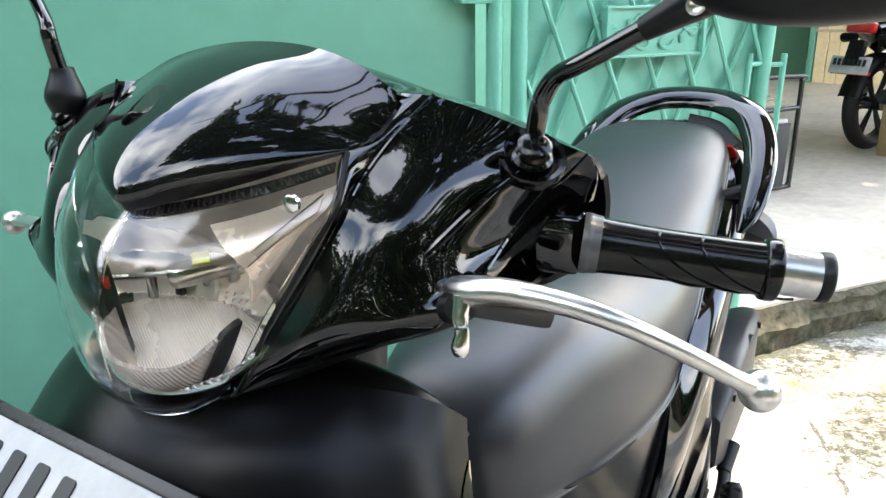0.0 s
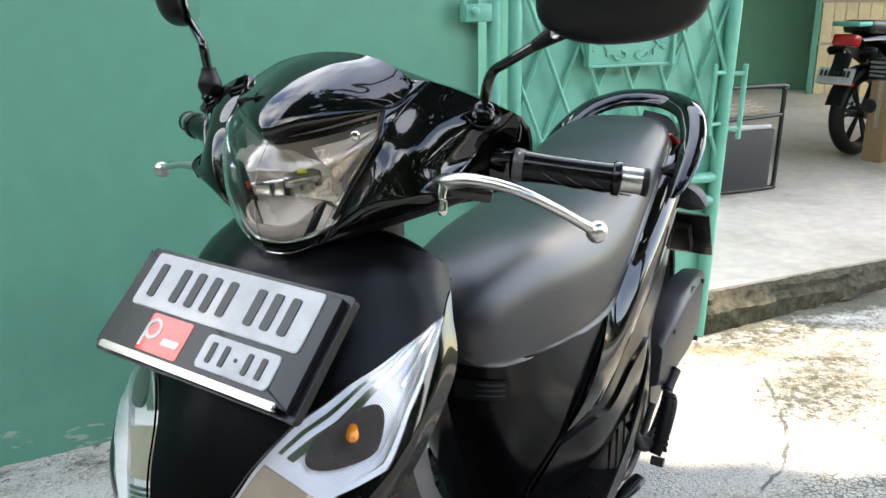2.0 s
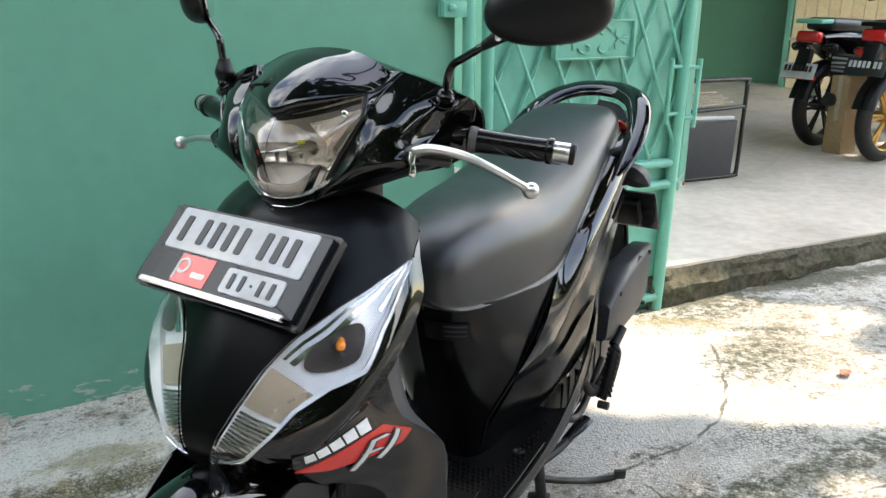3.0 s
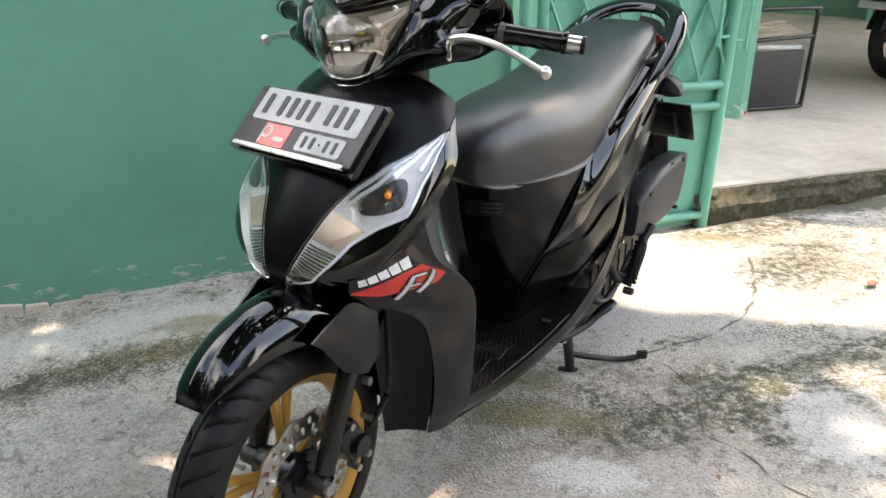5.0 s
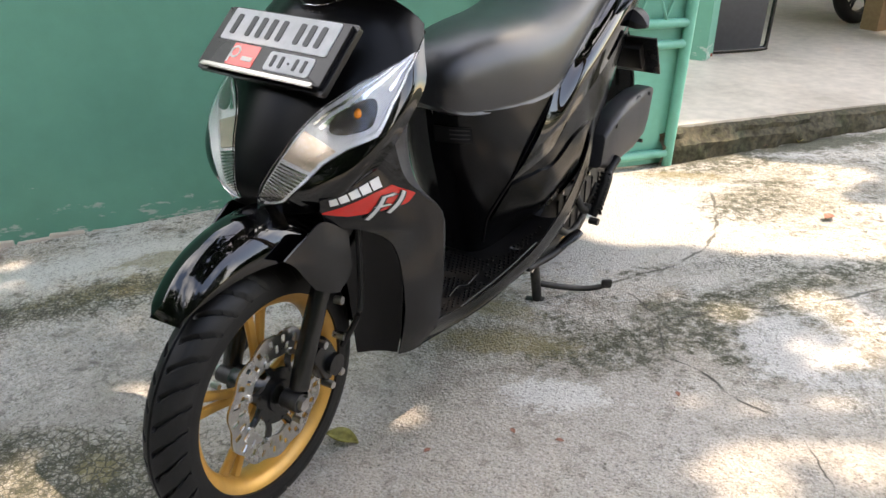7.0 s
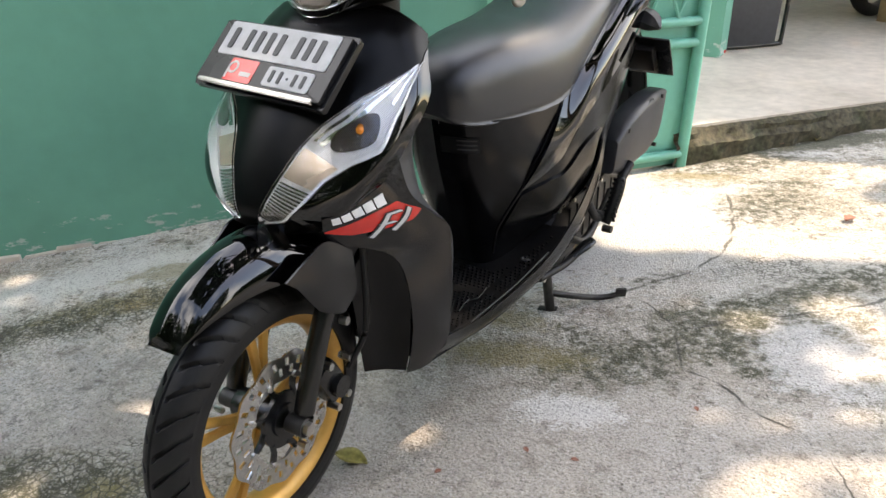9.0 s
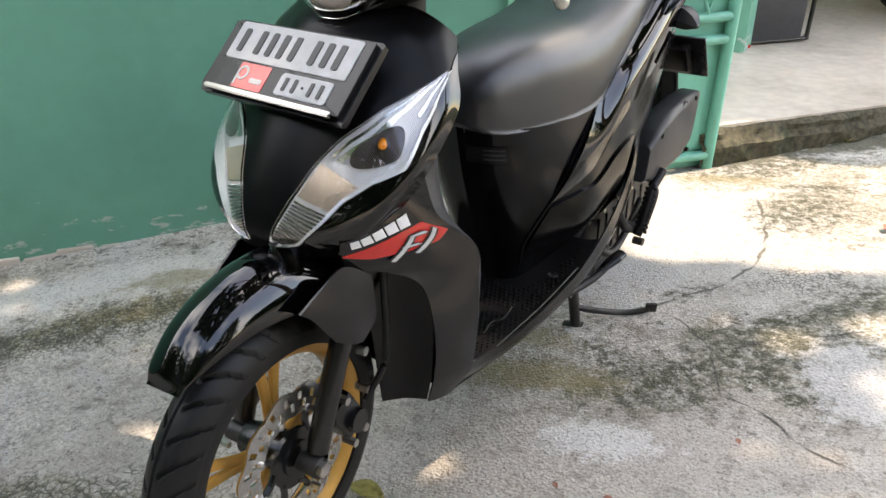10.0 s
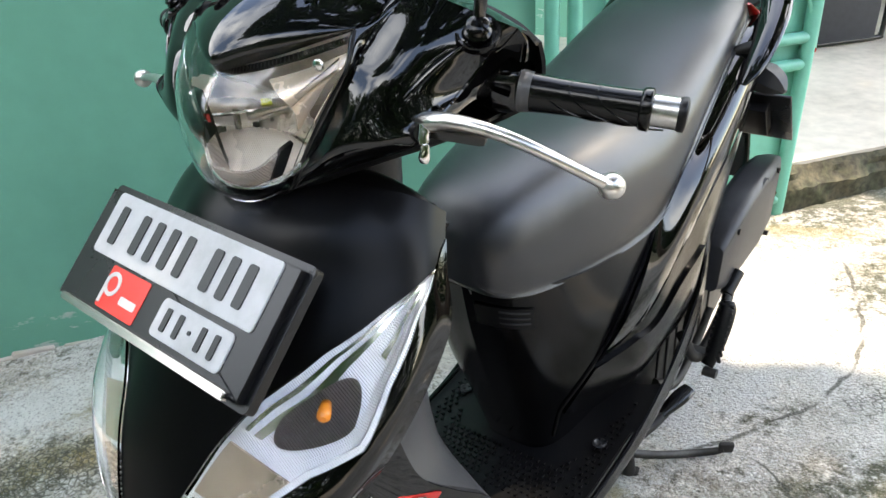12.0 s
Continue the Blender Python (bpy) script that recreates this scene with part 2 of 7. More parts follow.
def ground_material():
    """Worn cement: pale skin, brown-grey worn aggregate, dark moss in the damp joints."""
    m = material("worn_cement_yard", (0.56, 0.515, 0.455), 0.85, vary=0.42, grain=95, bump=0.9, bump_scale=150, spread=0.08,
                 stain=(0.38, 0.33, 0.27), stain_scale=1.5, stain_amount=0.8)
    n, li = m.node_tree.nodes, m.node_tree.links
    b = n["Principled BSDF"]
    base = b.inputs["Base Color"].links[0].from_socket
    tc = n.new("ShaderNodeTexCoord")

    def noise_mask(scale, lo, hi, amount, detail=9, rough=0.7, shift=(0, 0, 0)):
        mp, t, r = n.new("ShaderNodeMapping"), n.new("ShaderNodeTexNoise"), n.new("ShaderNodeMapRange")
        mp.inputs["Location"].default_value = shift
        t.inputs["Scale"].default_value, t.inputs["Detail"].default_value, t.inputs["Roughness"].default_value = scale, detail, rough
        r.inputs["From Min"].default_value, r.inputs["From Max"].default_value, r.inputs["To Max"].default_value = lo, hi, amount
        li.new(tc.outputs["Object"], mp.inputs["Vector"])
        li.new(mp.outputs["Vector"], t.inputs["Vector"])
        li.new(t.outputs["Fac"], r.inputs["Value"])
        return r.outputs["Result"]

    def over(prev, color, fac):
        x = n.new("ShaderNodeMix")
        x.data_type = "RGBA"
        x.inputs["B"].default_value = (*color, 1)
        li.new(prev, x.inputs["A"])
        li.new(fac, x.inputs["Factor"])
        return x.outputs["Result"]

    # unseen dark green-brown ground, added away from the yard to dim reflections
    # beyond the yard's straight, ragged edges
    fz, fs, fa, sx, far = n.new("ShaderNodeTexNoise"), n.new("ShaderNodeVectorMath"), n.new("ShaderNodeVectorMath"), n.new("ShaderNodeSeparateXYZ"), n.new("ShaderNodeMath")
    fz.inputs["Scale"].default_value, fz.inputs["Detail"].default_value = 1.3, 9
    fs.operation, fs.inputs["Scale"].default_value = "SCALE", 0.7
    li.new(tc.outputs["Object"], fz.inputs["Vector"])
    li.new(fz.outputs["Color"], fs.inputs["Vector"])
    li.new(tc.outputs["Object"], fa.inputs[0])
    li.new(fs.outputs["Vector"], fa.inputs[1])
    li.new(fa.outputs["Vector"], sx.inputs["Vector"])
    far.operation = "MAXIMUM"
    for k, (axis, lo, hi) in enumerate((("X", 4.1, 4.3), ("Y", -4.2, -4.4))):
        fr = n.new("ShaderNodeMapRange")
        fr.inputs["From Min"].default_value, fr.inputs["From Max"].default_value = lo, hi
        li.new(sx.outputs[axis], fr.inputs["Value"])
        li.new(fr.outputs["Result"], far.inputs[k])
    unseen_dark = n.new("ShaderNodeMix")
    unseen_dark.data_type = "RGBA"
    unseen_dark.inputs["A"].default_value, unseen_dark.inputs["B"].default_value = (0.075, 0.06, 0.035, 1), (0.03, 0.055, 0.014, 1)
    li.new(noise_mask(3.5, 0.40, 0.56, 1.0, rough=0.75, shift=(6, 6, 0)), unseen_dark.inputs["Factor"])
    c = over(base, (0.60, 0.575, 0.535), noise_mask(2.6, 0.50, 0.57, 0.85, shift=(3.1, 1.7, 0)))
    c = over(c, (0.22, 0.18, 0.135), noise_mask(5.5, 0.53, 0.63, 0.85, rough=0.75, shift=(9.1, 4.4, 0)))
    c = over(c, (0.055, 0.06, 0.03), noise_mask(1.7, 0.585, 0.66, 0.95, rough=0.78, shift=(0.4, 7.3, 0)))
    c = over(c, (0.17, 0.15, 0.105), noise_mask(13.0, 0.55, 0.61, 0.8, rough=0.75, shift=(1.5, 6.1, 0)))
    c = over(c, (0.60, 0.58, 0.54), noise_mask(11.0, 0.57, 0.61, 0.75, rough=0.8, shift=(7.5, 3.1, 0)))
    c = over(c, (0.09, 0.08, 0.055), noise_mask(26.0, 0.57, 0.62, 0.9, detail=5, shift=(5, 2, 0)))
    c = over(c, (0.62, 0.60, 0.57), noise_mask(48.0, 0.60, 0.65, 0.8, detail=3, shift=(2, 8, 0)))
    # coarse sand grains that show in the worn skin
    c = over(c, (0.11, 0.095, 0.07), noise_mask(110.0, 0.57, 0.63, 0.45, detail=3, shift=(4, 1, 0)))
    c = over(c, (0.66, 0.63, 0.58), noise_mask(140.0, 0.58, 0.64, 0.4, detail=3, shift=(1, 9, 0)))
    c = over(c, (0.06, 0.055, 0.04), noise_mask(230.0, 0.60, 0.66, 0.75, detail=2, shift=(6, 3, 0)))
    c = over(c, (0.66, 0.645, 0.61), noise_mask(270.0, 0.60, 0.66, 0.6, detail=2, shift=(3, 2, 0)))
    c = over(c, (0.10, 0.09, 0.065), noise_mask(60.0, 0.60, 0.66, 0.6, detail=6, rough=0.75, shift=(8, 1, 0)))
    # joints and cracks of their own course
    wz, ws, wa = n.new("ShaderNodeTexNoise"), n.new("ShaderNodeVectorMath"), n.new("ShaderNodeVectorMath")
    wz.inputs["Scale"].default_value, wz.inputs["Detail"].default_value = 11, 7
    ws.operation, ws.inputs["Scale"].default_value = "SCALE", 0.05
    li.new(tc.outputs["Object"], wz.inputs["Vector"])
    li.new(wz.outputs["Color"], ws.inputs["Vector"])
    li.new(tc.outputs["Object"], wa.inputs[0])
    li.new(ws.outputs["Vector"], wa.inputs[1])

    def crack(x0, y0, x1, y1, width, amount):
        mp, ln, r = n.new("ShaderNodeMapping"), n.new("ShaderNodeVectorMath"), n.new("ShaderNodeMapRange")
        mp.vector_type, ln.operation = "TEXTURE", "LENGTH"
        mp.inputs["Location"].default_value = ((x0 + x1) / 2 + 0.025, (y0 + y1) / 2 + 0.025, 0)
        mp.inputs["Rotation"].default_value = (0, 0, math.atan2(y1 - y0, x1 - x0))
        mp.inputs["Scale"].default_value = (math.hypot(x1 - x0, y1 - y0) * 0.56, width * 0.6, 50)
        r.inputs["From Min"].default_value, r.inputs["From Max"].default_value = 1.0, 0.5
        r.inputs["To Max"].default_value = amount
        li.new(wa.outputs["Vector"], mp.inputs["Vector"])
        li.new(mp.outputs["Vector"], ln.inputs[0])
        li.new(ln.outputs["Value"], r.inputs["Value"])
        return r.outputs["Result"]

    # patches: a pale apron by the gate, moss in the damp hollows
    def blob(cx, cy, rx, ry, turn, edge=0.35, rough_scale=7.0, amount=1.0):
        mp, ln, t, ad2, r = n.new("ShaderNodeMapping"), n.new("ShaderNodeVectorMath"), n.new("ShaderNodeTexNoise"), n.new("ShaderNodeMath"), n.new("ShaderNodeMapRange")
        mp.vector_type = "TEXTURE"
        mp.inputs["Location"].default_value, mp.inputs["Rotation"].default_value, mp.inputs["Scale"].default_value = (cx, cy, 0), (0, 0, radians(turn)), (rx, ry, 50)
        ln.operation = "LENGTH"
        t.inputs["Scale"].default_value, t.inputs["Detail"].default_value, t.inputs["Roughness"].default_value = rough_scale, 10, 0.78
        ad2.operation = "MULTIPLY_ADD"
        ad2.inputs[1].default_value = 4.2
        r.inputs["From Min"].default_value, r.inputs["From Max"].default_value = 3.1 + 0.45 * edge, 3.1 - 0.45 * edge
        r.inputs["To Min"].default_value, r.inputs["To Max"].default_value = 0.0, amount
        li.new(tc.outputs["Object"], mp.inputs["Vector"])
        li.new(mp.outputs["Vector"], ln.inputs[0])
        li.new(tc.outputs["Object"], t.inputs["Vector"])
        li.new(t.outputs["Fac"], ad2.inputs[0])
        li.new(ln.outputs["Value"], ad2.inputs[2])
        li.new(ad2.outputs["Value"], r.inputs["Value"])
        return r.outputs["Result"]

    def lace(scale, width, fac):
        """A network of fine dark cracks, only where fac lets it through."""
        v, r, mu = n.new("ShaderNodeTexVoronoi"), n.new("ShaderNodeMapRange"), n.new("ShaderNodeMath")
        v.feature, v.inputs["Scale"].default_value = "DISTANCE_TO_EDGE", scale
        r.inputs["From Min"].default_value, r.inputs["From Max"].default_value = width, width * 0.3
        mu.operation = "MULTIPLY"
        li.new(wa.outputs["Vector"], v.inputs["Vector"])
        li.new(v.outputs["Distance"], r.inputs["Value"])
        li.new(r.outputs["Result"], mu.inputs[0])
        li.new(fac, mu.inputs[1])
        return mu.outputs["Value"]

    broken, crumbs = noise_mask(30.0, 0.44, 0.54, 1.0, detail=10, rough=0.8, shift=(3, 3, 0)), noise_mask(75.0, 0.42, 0.56, 1.0, detail=8, rough=0.8, shift=(1, 4, 0))

    def thin(fac, by):
        """Lets the bare cement show through in specks."""
        mu = n.new("ShaderNodeMath")
        mu.operation = "MULTIPLY"
        li.new(fac, mu.inputs[0])
        li.new(by, mu.inputs[1])
        return mu.outputs["Value"]

    # grey-brown worn middle of the yard, pale apron by the gate, pale wash along the wall
    c = over(c, (0.36, 0.315, 0.265), blob(0.30, 0.05, 0.95, 0.50, 20, 0.7, 5.0, 0.65))
    c = over(c, (0.31, 0.30, 0.29), blob(-0.70, -0.22, 0.42, 0.24, 40, 0.8, 6.0, 0.35))
    c = over(c, (0.53, 0.515, 0.49), blob(0.10, 1.48, 0.36, 0.68, -14, 0.25, 7.0, 0.92))
    c = over(c, (0.50, 0.47, 0.42), blob(0.62, 1.25, 0.34, 0.28, 35, 0.5, 9.0, 0.6))
    for spot in ((-1.08, 0.36, 0.46, 0.11, 49), (-0.80, 0.28, 0.30, 0.08, 45), (-1.45, -0.10, 0.40, 0.12, 49)):
        c = over(c, (0.66, 0.64, 0.60), blob(*spot, 0.7, 15.0, 0.8))
    # damp brown-green stains, then thick moss on them
    for spot in ((0.45, 2.16, 0.42, 0.14, 40), (0.58, 1.84, 0.20, 0.24, -30), (0.58, 0.76, 0.20, 0.16, 40), (0.36, 0.52, 0.19, 0.12, 35), (0.72, 1.02, 0.30, 0.08, 42), (0.86, 0.80, 0.10, 0.26, 20),
                 (0.12, 0.47, 0.20, 0.09, 20), (-0.98, 0.02, 0.26, 0.07, 55), (-0.42, -0.40, 0.28, 0.13, 30), (0.70, 2.72, 0.34, 0.09, 41)):
        c = over(c, (0.16, 0.145, 0.095), thin(blob(*spot, 0.6, 12.0, 0.85), crumbs))
    for spot in ((0.38, 0.52, 0.17, 0.10, 25), (0.60, 0.80, 0.20, 0.13, 35), (0.74, 1.08, 0.34, 0.05, 42), (0.32, 2.24, 0.30, 0.11, 45), (0.52, 1.74, 0.13, 0.20, -20), (0.55, 2.02, 0.12, 0.05, 10),
                 (-1.00, 0.05, 0.28, 0.055, 57), (-0.78, 0.38, 0.16, 0.03, 50), (0.24, 0.62, 0.07, 0.04, 0), (0.46, 0.63, 0.06, 0.04, 20), (0.68, 0.62, 0.12, 0.06, -32),
                 (-0.42, -0.44, 0.30, 0.12, 25), (0.34, 1.00, 0.08, 0.03, 50), (0.90, 1.30, 0.26, 0.05, 38), (0.62, 2.66, 0.30, 0.06, 41)):
        c = over(c, (0.045, 0.048, 0.024), thin(blob(*spot, 0.6, 22.0, 0.95), broken))
    for spot in ((0.16, 0.46, 0.16, 0.05, 12), (-0.90, 0.24, 0.26, 0.06, 52), (-0.98, 0.38, 0.12, 0.05, 50), (0.20, 2.02, 0.16, 0.05, 10), (0.05, 0.62, 0.12, 0.05, 10), (-0.36, -0.35, 0.05, 0.04, 0)):
        c = over(c, (0.24, 0.195, 0.08), blob(*spot, 0.8, 20.0, 0.62))
    c = over(c, (0.60, 0.585, 0.545), blob(0.36, 0.30, 0.12, 0.06, 15, 0.4, 26.0, 0.85))
    c = over(c, (0.58, 0.565, 0.54), blob(0.80, 0.72, 0.13, 0.16, 10, 0.5, 14.0, 0.7))
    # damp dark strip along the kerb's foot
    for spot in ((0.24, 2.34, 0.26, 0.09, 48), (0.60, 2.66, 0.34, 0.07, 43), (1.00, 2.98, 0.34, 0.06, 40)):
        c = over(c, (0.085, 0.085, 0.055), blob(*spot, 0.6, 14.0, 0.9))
    # crazed skin by the wall and round the front of the yard
    for spot, scale in (((-0.97, 0.06, 0.36, 0.09, 55), 62), ((-0.46, -0.42, 0.36, 0.14, 30), 55), ((0.60, 1.20, 0.14, 0.08, 30), 70), ((-0.85, 0.32, 0.30, 0.05, 52), 75)):
        c = over(c, (0.05, 0.05, 0.034), lace(scale, 0.13, blob(*spot, 0.6, 26.0, 0.85)))
    for line, width, amount in (([(0.33, 0.86), (0.48, 0.72), (0.54, 0.54)], 0.007, 0.8), ([(0.60, 0.53), (0.70, 0.46), (0.80, 0.42)], 0.009, 0.95),
                                ([(0.87, 0.35), (0.93, 0.23), (0.94, 0.02)], 0.007, 0.85), ([(0.20, 0.80), (0.34, 0.96), (0.42, 1.11), (0.47, 1.26), (0.47, 1.42), (0.43, 1.62), (0.35, 1.86)], 0.013, 0.8),
                                ([(0.54, 0.54), (0.60, 0.53)], 0.007, 0.8), ([(0.48, 0.72), (0.62, 0.86), (0.80, 0.98), (1.0, 1.20)], 0.010, 0.8)):
        for (x0, y0), (x1, y1) in zip(line, line[1:]):
            c = over(c, (0.045, 0.043, 0.032), crack(x0, y0, x1, y1, width, amount))
    # fine dark pits over all of it
    c = over(c, (0.07, 0.065, 0.05), noise_mask(85.0, 0.57, 0.63, 0.65, detail=6, rough=0.75, shift=(7, 6, 0)))
    c = over(c, (0.07, 0.065, 0.05), noise_mask(170.0, 0.57, 0.63, 0.6, detail=3, shift=(2, 6, 0)))
    c = over(c, (0.62, 0.60, 0.57), noise_mask(190.0, 0.60, 0.65, 0.4, detail=3, shift=(5, 5, 0)))
    for node in n:
        if node.bl_idname == "ShaderNodeBump":
            node.inputs["Distance"].default_value = 0.008
    last = n.new("ShaderNodeMix")
    last.data_type = "RGBA"
    li.new(c, last.inputs["A"])
    li.new(unseen_dark.outputs["Result"], last.inputs["B"])
    li.new(far.outputs["Value"], last.inputs["Factor"])
    c = last.outputs["Result"]
    li.new(c, b.inputs["Base Color"])
    return m


GROUND = ground_material()

# ---- mesh helpers ----
def mesh_object(name, bm, mat, smooth=True):
    me = bpy.data.meshes.new(name)
    bmesh.ops.recalc_face_normals(bm, faces=bm.faces[:])
    bm.to_mesh(me)
    bm.free()
    if smooth:
        me.shade_smooth()
        me.set_sharp_from_angle(angle=radians(40))
    me.materials.append(mat)
    return new(name, me)


def part(name, bm, mat, parent, label="", smooth=True):
    ob = mesh_object(name, bm, mat, smooth)
    ob.parent = parent
    return tagged(ob, label)


def thing(name, at, label, category, group="", kind=""):
    ob = new(name)
    ob.matrix_world = at
    ob.empty_display_size = 0.1
    return tagged(ob, label, category, group, kind)


def solo(name, bm, mat, label, category, group="", kind="", at=None, smooth=True):
    ob = mesh_object(name, bm, mat, smooth)
    if at is not None:
        ob.matrix_world = at
    return tagged(ob, label, category, group, kind)


def weights(n, ts):
    """Catmull-Rom weights of n evenly spaced control points at ts in 0..1."""
    w = np.zeros((len(ts), n))
    for k, t in enumerate(ts):
        s = min(max(t, 0.0), 1.0) * (n - 1)
        i = min(int(s), n - 2)
        f = s - i
        c = (-f / 2 + f * f - f ** 3 / 2, 1 - 2.5 * f * f + 1.5 * f ** 3, f / 2 + 2 * f * f - 1.5 * f ** 3, -f * f / 2 + f ** 3 / 2)
        for j, cj in zip((i - 1, i, i + 1, i + 2), c):
            if j < 0:
                w[k, 0] += 2 * cj
                w[k, 1] -= cj
            elif j >= n:
                w[k, n - 1] += 2 * cj
                w[k, n - 2] -= cj
            else:
                w[k, j] += cj
    return w


def spline(pts, n):
    p = np.array(pts, float)
    return weights(len(p), np.linspace(0, 1, n)) @ p


def sample(rows, us, vs):
    """Points of the smooth surface through a grid of control points, at pairs of us (down the rows) and vs (along them)."""
    a = np.array(rows, float)
    n = a.shape[1]
    if np.abs(a[:, 0, 0]).max() < 1e-6:  # the rows start on the middle line: carry on smoothly into the mirrored half
        a = np.concatenate([a[:, 1:2] * (-1, 1, 1), a], axis=1)
        vs = (np.clip(vs, 0, 1) * (n - 1) + 1) / n
    return np.einsum("ki,ijc,kj->kc", weights(a.shape[0], us), a, weights(a.shape[1], vs))


def patch(rows, nu, nv, dom=None, off=0.0, thick=0.003, side=1, both=False, bm=None, bulge=0.0):
    """A piece of the surface through rows, as a shell, swelling by bulge across its width. dom maps (a, b) in 0..1 to (u, v); side -1 mirrors it in x, both joins the halves."""
    bm = bm or bmesh.new()
    us, vs = [], []
    for i in range(nu + 1):
        for j in range(nv + 1):
            u, v = (i / nu, j / nv) if dom is None else dom(i / nu, j / nv)
            us.append(u)
            vs.append(v)
    p = sample(rows, us, vs)
    e = 0.004
    du = sample(rows, np.minimum(np.array(us) + e, 1), vs) - sample(rows, np.maximum(np.array(us) - e, 0), vs)
    dv = sample(rows, us, np.minimum(np.array(vs) + e, 1)) - sample(rows, us, np.maximum(np.array(vs) - e, 0))
    nrm = np.cross(dv, du)
    nrm /= np.maximum(np.linalg.norm(nrm, axis=1, keepdims=True), 1e-9)
    mid = p[(nu // 2) * (nv + 1) + nv // 2]
    swell = np.array([[bulge * math.sin(math.pi * j / nv)] for i in range(nu + 1) for j in range(nv + 1)])
    ref = np.array([mid[0], -0.1, 0.05]) if abs(mid[0]) < 0.04 else np.array([np.sign(mid[0]), -0.3, 0.1])
    if nrm[(nu // 2) * (nv + 1) + nv // 2] @ ref < 0:
        nrm = -nrm
    for sx in ((1, -1) if both else (side,)):
        m = np.array([sx, 1, 1])
        lay = [[bm.verts.new(q * m) for q in p + nrm * (swell + d)] for d in ((off, off - thick) if thick else (off,))]
        for i in range(nu):
            for j in range(nv):
                a, b, c, d = i * (nv + 1) + j, i * (nv + 1) + j + 1, (i + 1) * (nv + 1) + j + 1, (i + 1) * (nv + 1) + j
                for ring in lay:
                    bm.faces.new((ring[a], ring[b], ring[c], ring[d]))
        if thick:
            edge = [j for j in range(nv)] + [i * (nv + 1) + nv for i in range(nu)]
            edge += [nu * (nv + 1) + j for j in range(nv, 0, -1)] + [i * (nv + 1) for i in range(nu, 0, -1)]
            for a, b in zip(edge, edge[1:] + edge[:1]):
                bm.faces.new((lay[0][a], lay[0][b], lay[1][b], lay[1][a]))
    if both:
        bmesh.ops.remove_doubles(bm, verts=bm.verts[:], dist=0.0004)
    return bm


def tube(pts, radii, segs=12, n=None, flat=1.0, bm=None, up=(0, 0, 1), smooth=True):
    """A round bar along a smooth line through pts; radii is one number or one per point; flat squeezes it along up."""
    bm = bm or bmesh.new()
    r = [radii] * len(pts) if isinstance(radii, (int, float)) else radii
    n = n or (len(pts) * 6 if smooth and len(pts) > 2 else len(pts))
    c = spline([(*p, q) for p, q in zip(pts, r)], n) if len(pts) > 2 and smooth else np.array([(*p, q) for p, q in zip(pts, r)], float)
    rings = []
    for k in range(len(c)):
        t = Vector(c[min(k + 1, len(c) - 1)][:3].tolist()) - Vector(c[max(k - 1, 0)][:3].tolist())
        t.normalize()
        u = Vector(up)
        if abs(t.dot(u)) > 0.95:
            u = Vector((0, 1, 0))
        a = t.cross(u).normalized()
        b = a.cross(t).normalized()
        ctr, rad = Vector(c[k][:3].tolist()), float(max(c[k][3], 1e-4))
        rings.append([bm.verts.new(ctr + rad * (math.cos(w) * a + flat * math.sin(w) * b))
                      for w in (2 * math.pi * i / segs for i in range(segs))])
    for p, q in zip(rings, rings[1:]):
        for i in range(segs):
            bm.faces.new((p[i], p[(i + 1) % segs], q[(i + 1) % segs], q[i]))
    bm.faces.new(rings[0][::-1])
    bm.faces.new(rings[-1])
    return bm


def lathe(profile, segs=32, axis="X", at=(0, 0, 0), closed=False, bm=None):
    """Turns (along, radius) points round an axis."""
    bm = bm or bmesh.new()
    rings = []
    for k in range(segs):
        w = 2 * math.pi * k / segs
        c, s = math.cos(w), math.sin(w)
        ring = []
        for al, r in profile:
            v = {"X": (al, r * c, r * s), "Y": (r * c, al, r * s), "Z": (r * c, r * s, al)}[axis]
            ring.append(bm.verts.new(Vector(v) + Vector(at)))
        rings.append(ring)
    m = len(profile)
    for k in range(segs):
        a, b = rings[k], rings[(k + 1) % segs]
        for i in range(m if closed else m - 1):
            bm.faces.new((a[i], a[(i + 1) % m], b[(i + 1) % m], b[i]))
    if not closed:
        for i in (0, m - 1):
            if profile[i][1] > 1e-5:
                bm.faces.new([r[i] for r in rings])
    bmesh.ops.remove_doubles(bm, verts=bm.verts[:], dist=1e-6)
    return bm


def box(size, at=(0, 0, 0), turn=(0, 0, 0), bevel=0.0, bm=None, segs=2):
    bm = bm or bmesh.new()
    b2 = bmesh.new()
    bmesh.ops.create_cube(b2, size=1, matrix=Matrix.Diagonal((*size, 1)))
    if bevel:
        bmesh.ops.bevel(b2, geom=b2.edges[:], offset=bevel, segments=segs, affect="EDGES", profile=0.6)
    b2.transform(pose(*at, *turn))
    tmp = bpy.data.meshes.new("tmp")
    b2.to_mesh(tmp)
    b2.free()
    bm.from_mesh(tmp)
    bpy.data.meshes.remove(tmp)
    return bm


